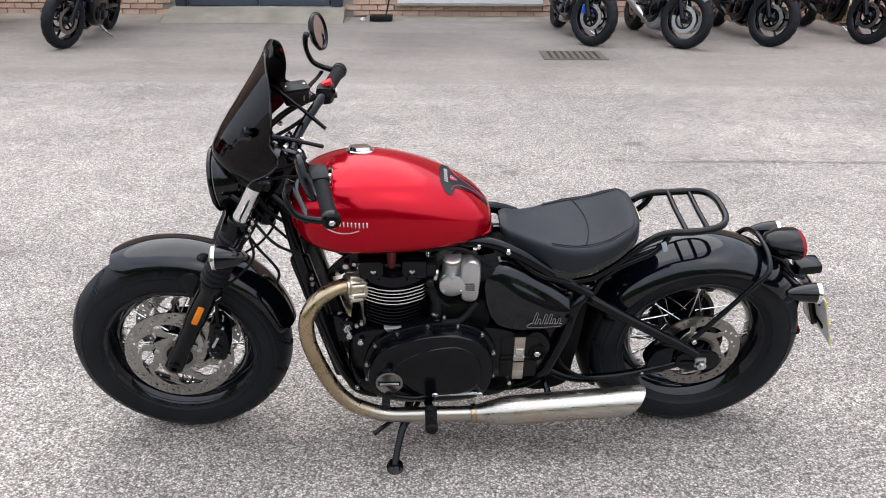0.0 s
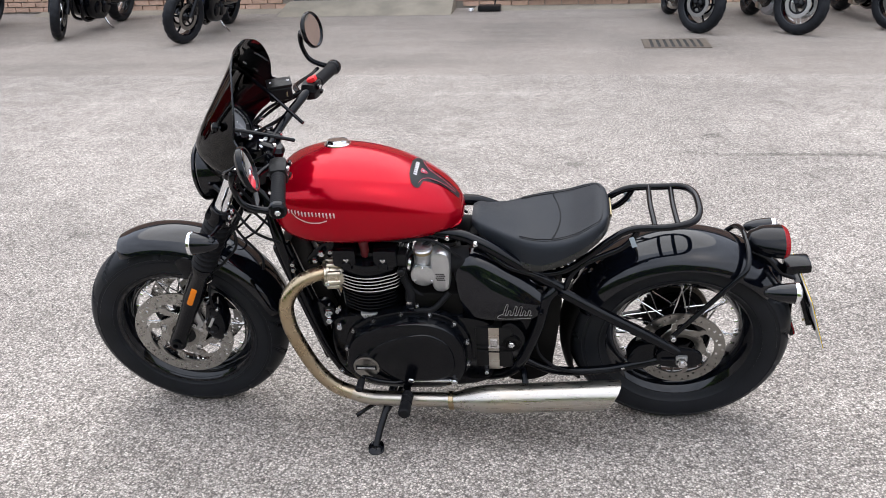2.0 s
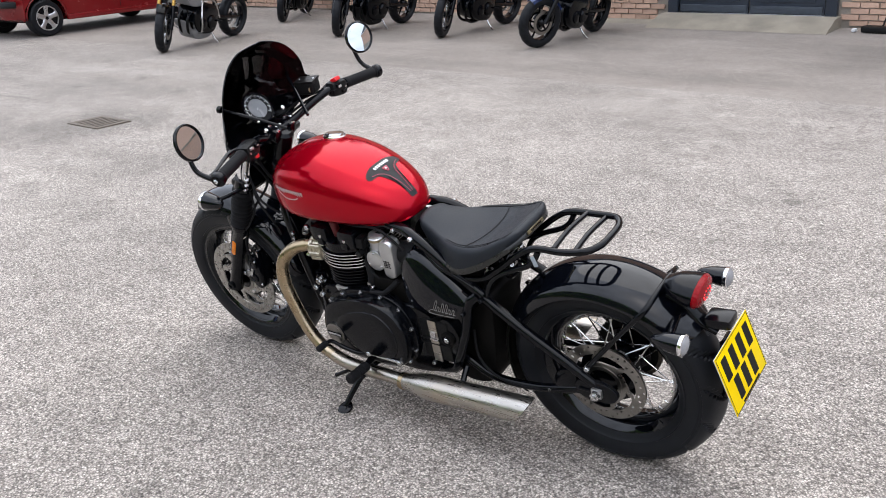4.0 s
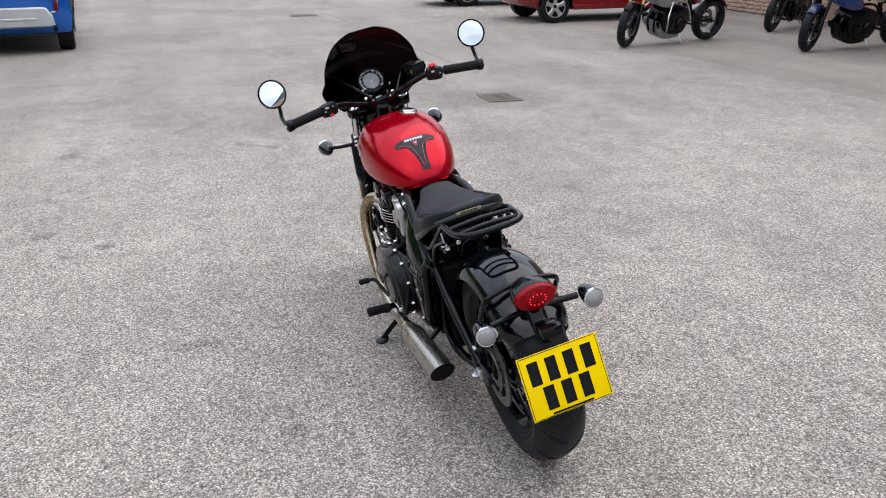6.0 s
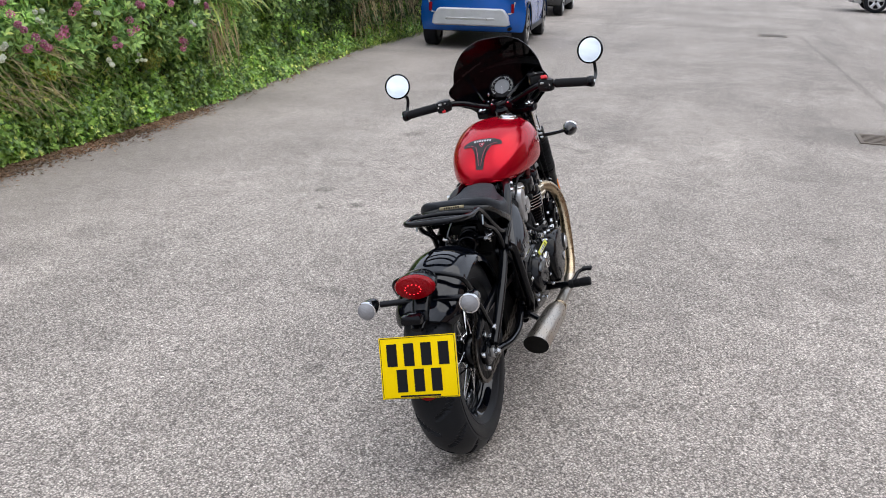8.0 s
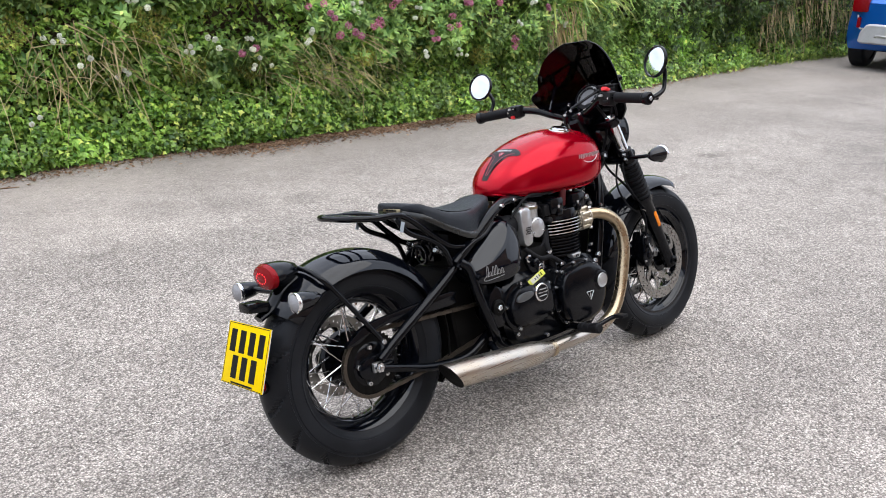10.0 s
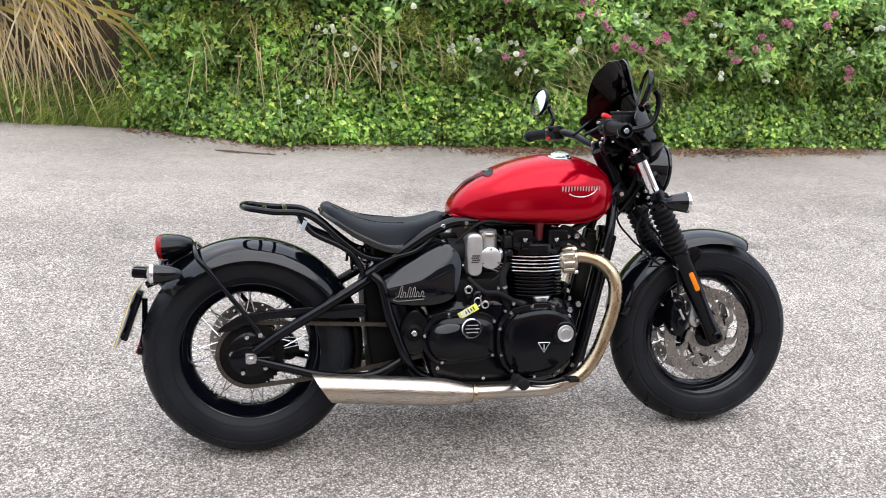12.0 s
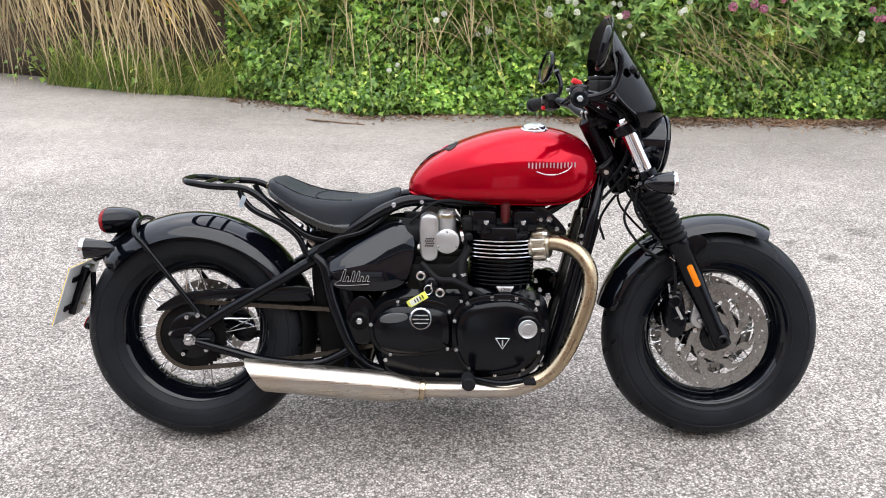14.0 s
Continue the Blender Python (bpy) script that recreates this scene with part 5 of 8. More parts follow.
# ---- side covers, battery box, air-box stubs
for s in (1, -1):
    bm = slab(outline([(0.380, 0.536), (0.43, 0.582), (0.50, 0.624), (0.575, 0.658), (0.622, 0.648), (0.642, 0.605), (0.635, 0.540), (0.612, 0.488), (0.565, 0.466), (0.505, 0.462), (0.425, 0.470), (0.388, 0.498)], 60),
              0.075 * s, 0.164 * s, 0.026, 0.012)
    for v in bm.verts:                            # the outer face leans in towards the seat
        if abs(v.co.y) > 0.118:
            v.co.y -= s * 0.26 * max(0, v.co.z - 0.475)
    sc = part("side_cover", bm, GLOSS, bike, "gloss black side cover with a silver scroll")
    bm = bmesh.new()
    y = 0.1750 * s
    face = lambda x, z: (x, y - s * 0.26 * max(0, z - 0.475), z)      # a plain scroll of strokes
    for k, (h, lean) in enumerate(((0.030, 0.010), (0.014, 0.004), (0.026, 0.008), (0.026, 0.008), (0.014, 0.004), (0.015, 0.005))):
        x0 = (0.505 - 0.0135 * k) if s > 0 else (0.433 + 0.0135 * k)
        q = -1 if s > 0 else 1
        sweep([face(x0, 0.499), face(x0 + q * lean, 0.499 + h), face(x0 + q * (lean + 0.005), 0.497 + h), face(x0 + q * 0.009, 0.506), face(x0 + q * 0.006, 0.499), face(x0 + q * 0.0135, 0.500)], 0.0011, 18, 5, bm)
    q, x0 = (-1, 0.515) if s > 0 else (1, 0.423)
    sweep([face(x0 + q * 0.012, 0.503), face(x0, 0.497), face(x0 - q * 0.004, 0.490), face(x0 + q * 0.02, 0.488), face(x0 + q * 0.06, 0.490), face(x0 + q * 0.088, 0.492)], 0.0010, 18, 5, bm)
    part("scroll", bm, SCROLL, sc)
    part("airbox_stub", lathe([(0.042, 0), (0.038, 0.03), (0.033, 0.06)], (0.605, 0.078 * s, 0.622), (0.86, 0.12 * s, 0.1), 24), RUBBER, bike)
bb = part("battery_box", box((0.532, 0.124, 0.366), (0.108, 0.062, 0.150), 0.010), PLASTIC, bike, "black ribbed battery box with a steel strap")
for z in (0.355, 0.372):
    part("box_rib", box((0.532, 0.1565, z), (0.104, 0.006, 0.006), 0.0015), PLASTIC, bb)
part("strap", box((0.533, 0.1575, 0.366), (0.030, 0.003, 0.154), 0.0008), STEEL, bb, "brushed steel strap")
part("strap_clip", box((0.533, 0.161, 0.392), (0.022, 0.006, 0.022), 0.002), BOLT, bb)
part("strap_clip", box((0.533, 0.161, 0.375), (0.032, 0.005, 0.006), 0.001), BOLT, bb)

# ---- engine
part("crankcase", slab(outline([(0.52, 0.42), (0.60, 0.47), (0.78, 0.475), (0.97, 0.465), (1.01, 0.40), (1.00, 0.28), (0.93, 0.215), (0.74, 0.20), (0.58, 0.215), (0.525, 0.28)], 60), -0.150, 0.150, 0.02, both=True), CAST, bike, "black cast crankcase")
part("sump", box((0.82, 0, 0.205), (0.30, 0.18, 0.07), 0.018), CAST, bike)


def cover(pts, y0, y1, name, label, bolts, s, bev=0.014, dome=0.006):
    ob = part(name, slab(outline(pts, 72), y0 * s, y1 * s, bev, dome), CAST, bike, label)
    part("cover_rim", slab(inset2(outline(pts, 72), -0.012), (y0 - 0.01) * s, (y0 + 0.018) * s, 0.003), CAST, ob)
    ring = inset2(outline(pts, 8 * bolts), -0.0055)[::8]
    for x, z in ring:
        bolt((x, (y0 + 0.014) * s, z), (0, s, 0), 0.0066, 0.014, BOLT, ob)
    return ob


left = cover([(0.955, 0.365), (0.930, 0.430), (0.870, 0.468), (0.790, 0.490), (0.710, 0.490), (0.645, 0.462), (0.612, 0.400), (0.612, 0.320), (0.645, 0.268), (0.720, 0.250), (0.850, 0.250), (0.925, 0.270), (0.955, 0.315)],
             0.150, 0.212, "clutch_cover", "black cast engine cover with a steel badge", 13, 1)
part("cover_plateau", slab(outline([(0.905, 0.352), (0.870, 0.410), (0.800, 0.448), (0.715, 0.462), (0.660, 0.430), (0.640, 0.375), (0.650, 0.318), (0.700, 0.285), (0.790, 0.278), (0.835, 0.300), (0.868, 0.330)], 60), 0.200, 0.2215, 0.012, 0.003), CAST, left)
bd = part("engine_badge", lathe([(0.036, -0.004), (0.0375, 0.003), (0.0375, 0.006), (0.034, 0.0072), (0.0325, 0.0066), (0.001, 0.008)], (0.897, 0.219, 0.341), (0, 1, 0), 48), DISC, left, "brushed steel engine badge")
part("badge_band", box((0.897, 0.2275, 0.341), (0.060, 0.002, 0.014), 0.0005), BLACKINK, bd)
part("badge_band", box((0.897, 0.2285, 0.341), (0.052, 0.002, 0.0070), 0.0005), SILVERINK, bd)
right = cover([(0.985, 0.365), (0.966, 0.420), (0.915, 0.450), (0.850, 0.452), (0.785, 0.435), (0.752, 0.390), (0.757, 0.310), (0.790, 0.262), (0.860, 0.242), (0.935, 0.258), (0.975, 0.305)],
              0.150, 0.205, "generator_cover", "black cast engine cover with a steel cap", 11, -1)
cp = part("inspection_cap", lathe([(0.036, 0), (0.036, 0.006), (0.030, 0.009), (0.026, 0.009)], (0.945, -0.205, 0.378), (0, -1, 0), 36), SATIN, right)
part("cap_centre", lathe([(0.026, 0), (0.026, 0.010), (0.0245, 0.0118), (0.022, 0.0105), (0.015, 0.0095), (0.014, 0.0105), (0.001, 0.0110)], (0.945, -0.206, 0.378), (0, -1, 0), 36), ALU, cp, "brushed steel cap")
tri = [(0.858, 0.352), (0.896, 0.352), (0.877, 0.322)]
part("triangle_badge", sweep([(x, -0.213, z) for x, z in tri + tri[:1]], 0.0016, 4, 6), SILVERINK, right)
part("triangle_badge_stem", box((0.877, -0.213, 0.338), (0.004, 0.002, 0.016), 0), SILVERINK, right)
spr = cover([(0.520, 0.375), (0.545, 0.418), (0.590, 0.436), (0.680, 0.432), (0.728, 0.410), (0.738, 0.350), (0.725, 0.312), (0.660, 0.296), (0.570, 0.296), (0.530, 0.325)], 0.135, 0.184, "sprocket_cover", "black cast sprocket cover", 5, -1, 0.022, 0.004)
part("slot_ring", lathe([(0.0315, 0), (0.0315, 0.008), (0.029, 0.011), (0.026, 0.011), (0.026, 0.004)], (0.654, -0.184, 0.400), (0, -1, 0), 36), CHROME, spr)
part("slot_face", lathe([(0.0262, 0), (0.0262, 0.0125), (0.001, 0.0128)], (0.654, -0.184, 0.400), (0, -1, 0), 32), CAST, spr)
for k in range(3):
    part("slot_bar", box((0.654, -0.192, 0.411 - 0.011 * k), (0.046 - 0.008 * (k != 1), 0.010, 0.004), 0.0015), SILVERINK, spr)
part("cover_inlay", slab(outline([(0.541, 0.393), (0.550, 0.407), (0.580, 0.415), (0.614, 0.412), (0.616, 0.398), (0.590, 0.388), (0.556, 0.387)], 24), -0.180, -0.1895, 0.003), mat("inlay_grey", (0.11, 0.115, 0.12), 0.32, 0.6, 0.1), spr, "dull grey inlay")

# cylinder with fins, head and cam cover
def plan(x0, x1, hw, n=56, c=0.042):
    return outline([(x0 + c, -hw + 0.006), (0.5 * (x0 + x1), -hw - 0.006), (x1 - c, -hw + 0.006), (x1, -hw + c), (x1 + 0.004, 0), (x1, hw - c), (x1 - c, hw - 0.006), (0.5 * (x0 + x1), hw + 0.006), (x0 + c, hw - 0.006), (x0, hw - c), (x0 - 0.004, 0), (x0, -hw + c)], n)


flip = lambda p: (p[0], p[2], p[1])
cyl = part("cylinder", slab(plan(0.812, 0.952, 0.127), 0.44, 0.622, 0.004, swap=flip), CAST, bike, "finned black cylinder block")
for k in range(12):
    z = 0.607 - 0.0112 * k
    g = 0.0 if k < 5 else 0.006
    f = part("fin", slab(plan(0.790 + g, 0.974 - g, 0.152 - g), z, z + 0.0045, 0.0012, both=True, swap=flip), CAST, cyl)
    if k < 5:
        part("polished_edge", slab(plan(0.7888, 0.9752, 0.1532), z + 0.0007, z + 0.0038, 0.0002, both=True, swap=flip), POLISH, f, "polished fin edge")
part("cylinder_head", slab(plan(0.796, 0.968, 0.146), 0.613, 0.648, 0.006, swap=flip), CAST, bike, "black cylinder head")
for s in (1, -1):
    part("cam_cover", box((0.826, 0.082 * s, 0.664), (0.070, 0.128, 0.060), 0.016), CAST, bike)
    part("cam_cover", box((0.940, 0.082 * s, 0.664), (0.070, 0.128, 0.060), 0.016), CAST, bike)
    part("plug_well", box((0.883, 0.07 * s, 0.655), (0.050, 0.10, 0.030), 0.004), CAST, bike)
    part("spark_plug_cap", pill((0.886, 0.11 * s, 0.655), (0.886, 0.12 * s, 0.715), 0.013, 14), DARKRED, bike, "dark red plug cap")
    for x in (0.832, 0.934):
        bolt((x, 0.139 * s, 0.656), (0, 0.3 * s, 1), 0.009, 0.012, BOLT, bike)
        part("head_lug", box((x, 0.140 * s, 0.642), (0.026, 0.020, 0.024), 0.005), CAST, bike)
    # name plate under the fins
    pl = part("capacity_plate", slab([(0.862, 0.484), (0.910, 0.484), (0.902, 0.468), (0.870, 0.468)], 0.132 * s, 0.158 * s, 0.002), SILVERINK, cyl, "small silver capacity plate")
    cu = bpy.data.curves.new("capacity_text", "FONT")
    cu.body, cu.size, cu.extrude, cu.align_x = "1200", 0.013, 0.0006, "CENTER"
    tx = new("capacity_text", cu)
    bpy.context.view_layer.update()
    me = bpy.data.meshes.new_from_object(tx)
    bpy.data.objects.remove(tx)
    me.materials.append(BLACKINK)
    ob = new("capacity_digits", me)
    ob.parent = pl
    ob.matrix_basis = pose(0.886, 0.1588 * s, 0.4710, 90, 0, 180 if s > 0 else 0)

# throttle bodies dressed as carburettors
for s in (1, -1):
    c = part("carburettor", pill((0.725, 0.077 * s, 0.606), (0.725, 0.130 * s, 0.606), 0.034, 30), ALU, bike, "bare alloy throttle body")
    part("carb_lid", lathe([(0.034, 0), (0.034, 0.006), (0.029, 0.009), (0.001, 0.010)], (0.725, 0.130 * s, 0.606), (0, s, 0), 34), ALU, c)
    for k in range(3):
        a = radians(90 + 120 * k)
        bolt((0.725 + 0.028 * math.cos(a), 0.137 * s, 0.606 + 0.028 * math.sin(a)), (0, s, 0), 0.0035, 0.004, BOLT, c)
    part("carb_tower", lathe([(0.026, 0), (0.026, 0.035), (0.0275, 0.04), (0.0275, 0.050), (0.024, 0.053), (0.024, 0.060), (0.010, 0.063)], (0.725, 0.104 * s, 0.630), (0, 0.05 * s, 1), 30), ALU, c)
    part("carb_band", lathe([(0.0282, 0.041), (0.0282, 0.049)], (0.725, 0.104 * s, 0.630), (0, 0.05 * s, 1), 30), GOLD, c)
    sh = part("carb_shield", slab(outline([(0.648, 0.645), (0.653, 0.674), (0.676, 0.684), (0.698, 0.674), (0.703, 0.645), (0.702, 0.598), (0.698, 0.560), (0.676, 0.549), (0.655, 0.560), (0.650, 0.598)], 40), 0.092 * s, 0.138 * s, 0.011), ALU, bike, "bare alloy throttle linkage cover")
    # flat black dots paint the shade of vent holes on the closed face
    bm = bmesh.new()
    for i in range(4):
        for j in range(4):
            lathe([(0.0028, 0), (0.0028, 0.001)], (0.666 + 0.0062 * i + 0.003 * (j % 2), 0.1378 * s, 0.594 + 0.0066 * j), (0, s, 0), 6, bm)
    part("vent_holes", bm, BLACKINK, sh)
    part("inlet_rubber", pill((0.745, 0.080 * s, 0.606), (0.800, 0.080 * s, 0.618), 0.028, 22), RUBBER, bike)
    part("inlet_clip", lathe([(0.0295, 0), (0.0295, 0.008)], (0.765, 0.080 * s, 0.610), (0.98, 0.0, 0.2), 24), BOLT, bike)
    part("inlet_horn", lathe([(0.030, 0), (0.032, 0.05)], (0.655, 0.082 * s, 0.606), (1, 0, 0), 22), RUBBER, bike)

# radiator, horn and what hangs before the engine
rad = part("radiator", box((1.085, 0, 0.46), (0.04, 0.135, 0.40), 0.008, Matrix.Rotation(0.245, 3, "Y")), DARKIN, bike, "slim black radiator")
for s in (1, -1):
    part("radiator_tank", box((1.083, 0.075 * s, 0.46), (0.052, 0.03, 0.43), 0.010, Matrix.Rotation(0.245, 3, "Y")), SATIN, rad)
    part("radiator_bolt", rod((1.10, 0.09 * s, 0.56), (1.10, 0.105 * s, 0.56), 0.008, seg=8), BOLT, rad)
for k in range(14):
    part("radiator_slat", box((1.106 - 0.006 - 0.0245 * 0.245 * 4 * (k - 6.5) * 0.25 * -1, 0, 0.30 + 0.0245 * k), (0.006, 0.12, 0.004), 0), PLASTIC, rad)
part("radiator_cap_tank", box((1.125, -0.055, 0.665), (0.035, 0.05, 0.055), 0.008), SATIN, bike)
part("horn", lathe([(0.025, -0.03), (0.042, -0.02), (0.045, 0), (0.042, 0.008), (0.001, 0.010)], (1.035, 0.105, 0.445), (0.5, 0.8, 0), 30), SATIN, bike)
part("ignition_lock", lathe([(0.018, 0), (0.018, 0.012), (0.015, 0.015), (0.010, 0.015), (0.009, 0.010)], (1.165, -0.085, 0.795), (0, -1, 0.1), 24), SATIN, bike)
part("lock_face", lathe([(0.007, 0), (0.007, 0.003)], (1.165, -0.097, 0.796), (0, -1, 0.1), 16), BOLT, bike)
ky = part("key_barrel", slab(outline([(0.640, 0.515), (0.668, 0.527), (0.700, 0.512), (0.722, 0.480), (0.712, 0.455), (0.684, 0.450), (0.652, 0.478)], 30), -0.10, -0.146, 0.004), SATIN, bike, "black lock plate with a key in it")
for x, z in ((0.653, 0.512), (0.706, 0.464)):
    part("plate_washer", lathe([(0.013, 0), (0.013, 0.004), (0.007, 0.006)], (x, -0.146, z), (0, -1, 0), 18), BOLT, ky)
    bolt((x, -0.150, z), (0, -1, 0), 0.008, 0.008, SATIN, ky)
part("lock", lathe([(0.017, 0), (0.017, 0.012), (0.012, 0.016), (0.008, 0.016)], (0.682, -0.146, 0.492), (0, -1, 0), 22), SATIN, ky)
part("key", box((0.682, -0.172, 0.490), (0.004, 0.030, 0.018), 0.001), BOLT, ky)
part("key_ring", sweep([(0.674 + 0.011 * math.cos(a), -0.181, 0.479 + 0.013 * math.sin(a)) for a in (2 * math.pi * k / 10 for k in range(10))], 0.0013, 24, 6, closed=True), BOLT, ky)
tagq = Matrix.Rotation(radians(-24), 3, "Z") @ Matrix.Rotation(radians(58), 3, "Y")
tago = V((0.644, -0.184, 0.452))
part("key_tag", box(tago, (0.021, 0.0022, 0.066), 0.0006, tagq), mat("tag_card", (0.66, 0.68, 0.10), 0.5), ky, "yellow paper key tag")
part("tag_face", box(tago + tagq @ V((0, -0.0014, -0.006)), (0.016, 0.0006, 0.036), 0.0, tagq), mat("tag_paper", (0.66, 0.66, 0.58), 0.6), ky, "pale paper inset")
for k in range(4):
    part("tag_bar", box(tago + tagq @ V((0, -0.0019, 0.020 - 0.009 * k)), (0.012 - 0.003 * (k % 2), 0.0004, 0.0035), 0, tagq), BLACKINK, ky)

# ---- exhausts
CLAMP = mat("clamp_steel", (0.52, 0.47, 0.38), 0.3, 1.0, 0.2, 60, 400, 0.08)
for s in (1, -1):
    part("exhaust_header", sweep([(0.968, 0.105 * s, 0.592), (1.02, 0.128 * s, 0.603), (1.075, 0.155 * s, 0.588), (1.112, 0.178 * s, 0.540), (1.112, 0.192 * s, 0.470), (1.088, 0.198 * s, 0.390), (1.050, 0.203 * s, 0.305), (1.000, 0.206 * s, 0.245), (0.93, 0.207 * s, 0.212)],
                                      0.0215, 56, 22), BRONZE, bike, "heat-tinted exhaust header pipe")
    part("lower_pipe", sweep([(0.955, 0.207 * s, 0.222), (0.91, 0.207 * s, 0.207), (0.85, 0.207 * s, 0.203), (0.655, 0.207 * s, 0.205)], 0.0217, 24, 22), STEEL, bike, "brushed steel exhaust pipe")
    ca = V((0.95, 0.28 * s, 0.1)).normalized()
    ca, cu, cw = basis(ca)
    co = V((0.958, 0.103 * s, 0.590))
    cl = part("header_clamp", lathe([(0.030, 0), (0.034, 0.002), (0.034, 0.056), (0.026, 0.060)], co, ca, 28), CLAMP, bike, "heat-stained exhaust clamp with cast lugs")
    for h in (0.006, 0.040):
        part("clamp_band", lathe([(0.033, h), (0.040, h + 0.002), (0.040, h + 0.009), (0.033, h + 0.011)], co, ca, 28, loop=True), CLAMP, cl)
    for k in range(9):
        a = 2 * math.pi * (k + 0.3) / 9
        p = co + cu * (0.037 * math.cos(a)) + cw * (0.037 * math.sin(a))
        part("clamp_lug", pill(p + ca * 0.010, p + ca * 0.049, 0.0085, 10), CLAMP, cl)
    for k in range(3):
        a = 2 * math.pi * k / 3 + 0.9 * s
        bolt(co + cu * (0.043 * math.cos(a)) + cw * (0.043 * math.sin(a)) + ca * 0.044, ca, 0.0065, 0.012, BOLT, cl)
    # muffler: tapered front, slash-cut tail with a dark bore
    a0, a1 = V((0.66, 0.207 * s, 0.203)), V((0.165, 0.207 * s, 0.248))
    d = (a1 - a0).normalized()
    L = (a1 - a0).length
    u_, w_ = V((0, 1, 0)), d.cross(V((0, 1, 0)))
    w_ = w_ if w_.z > 0 else -w_
    prof = [(0.0, 0.0245), (0.018, 0.0255), (0.05, 0.033), (0.09, 0.041), (0.15, 0.0425), (0.36, 0.0425), (0.46, 0.0425)]
    rings = []
    for h, r in prof:
        ring = []
        for j in range(36):
            t = 2 * math.pi * j / 36
            cut = 0.0
            if h > 0.45:
                cut = 0.034 * math.sin(t)          # the upper lip reaches further back
            ring.append(a0 + d * (h + cut) + u_ * (r * math.cos(t)) + w_ * (r * math.sin(t)))
        rings.append(ring)
    inner = [[a0 + d * (0.461 + 0.034 * math.sin(2 * math.pi * j / 36)) + u_ * (0.0405 * math.cos(2 * math.pi * j / 36)) + w_ * (0.0405 * math.sin(2 * math.pi * j / 36)) for j in range(36)],
             [a0 + d * (0.34) + u_ * (0.038 * math.cos(2 * math.pi * j / 36)) + w_ * (0.038 * math.sin(2 * math.pi * j / 36)) for j in range(36)]]
    muf = part("muffler", skin(rings, caps=False), STEEL, bike, "brushed steel slash-cut muffler", 50)
    part("muffler_bore", skin([rings[-1]] + inner), DARKIN, muf, "black tail opening", 50)
    part("muffler_clamp", lathe([(0.026, -0.006), (0.0285, -0.004), (0.0285, 0.008), (0.026, 0.010)], a0, d, 26, loop=True), BRONZE, muf)
    part("muffler_hanger", sweep([a0 + d * 0.22 + V((0, -0.03 * s, 0.02)), (0.45, 0.13 * s, 0.27)], 0.010, seg=8), SATIN, bike)
    # foot pegs
    pg = part("foot_peg", lathe([(0.013, 0), (0.017, 0.004), (0.017, 0.02), (0.015, 0.022), (0.017, 0.026), (0.017, 0.045), (0.015, 0.047), (0.017, 0.05), (0.018, 0.085), (0.014, 0.09)], (0.782, 0.232 * s, 0.248), (0, s, 0.08), 16), RUBBER, bike, "black rubber foot peg")
    part("peg_bracket", sweep([(0.80, 0.13 * s, 0.235), (0.79, 0.20 * s, 0.245), (0.782, 0.235 * s, 0.248)], 0.012, 10, 10), SATIN, pg)
part("gear_lever", sweep([(0.785, 0.212, 0.285), (0.82, 0.222, 0.282), (0.87, 0.232, 0.298), (0.900, 0.245, 0.322), (0.905, 0.268, 0.328), (0.905, 0.300, 0.330)], 0.007, 26, 10), SATIN, bike)
part("gear_toe_peg", pill((0.905, 0.265, 0.328), (0.905, 0.308, 0.331), 0.011, 14), RUBBER, bike)
part("gear_link", rod((0.645, 0.218, 0.292), (0.77, 0.218, 0.290), 0.0045, seg=8), BOLT, bike)
for x in (0.645, 0.77):
    part("link_joint", pill((x, 0.205, 0.291), (x, 0.226, 0.291), 0.009, 12), BOLT, bike)
part("brake_pedal", sweep([(0.79, -0.20, 0.235), (0.87, -0.235, 0.232), (0.93, -0.25, 0.245), (0.945, -0.275, 0.252)], 0.008, 22, 10), SATIN, bike)
part("pedal_pad", box((0.945, -0.285, 0.254), (0.032, 0.04, 0.012), 0.004), RUBBER, bike)
stand = part("side_stand", sweep([(0.83, 0.11, 0.215), (0.85, 0.17, 0.175), (0.875, 0.24, 0.112), (0.885, 0.278, 0.074)], [0.014, 0.012, 0.010, 0.010], 18, 12), SATIN, bike, "dark steel side stand")
part("stand_foot", lathe([(0.020, -0.004), (0.024, 0), (0.024, 0.008), (0.012, 0.014)], (0.885, 0.283, 0.065), (0, 0.2147, 0.9767), 20, squash=(1.2, 1)), SATIN, stand)
part("stand_tang", sweep([(0.845, 0.17, 0.180), (0.90, 0.205, 0.170), (0.945, 0.235, 0.155)], [0.008, 0.006, 0.007], 12, 8), SATIN, stand)
part("stand_spring", sweep([(0.80, 0.12, 0.205), (0.865, 0.215, 0.14)], 0.008, seg=8), SATIN, stand)

# ---- chain and guard
chainpts = []
FS, R1, R2 = V((0.60, 0, 0.352)), 0.098, 0.038
for k in range(20):
    a = radians(90 + 180 * k / 19)
    chainpts.append((R1 * math.cos(a), -0.0865, AZ + R1 * math.sin(a)))
for k in range(12):
    f = k / 11
    chainpts.append((0.005 + (FS.x - 0.005) * f, -0.0865, (AZ - R1) * (1 - f) + (FS.z - R2) * f - 0.012 * math.sin(math.pi * f)))
for k in range(8):
    a = radians(-90 + 180 * k / 7)
    chainpts.append((FS.x + R2 * math.cos(a), -0.0865, FS.z + R2 * math.sin(a)))
for k in range(12):
    f = k / 11
    chainpts.append((FS.x * (1 - f), -0.0865, (FS.z + R2) * (1 - f) + (AZ + R1) * f))
dense = spline(chainpts, 230, True)
bm = bmesh.new()
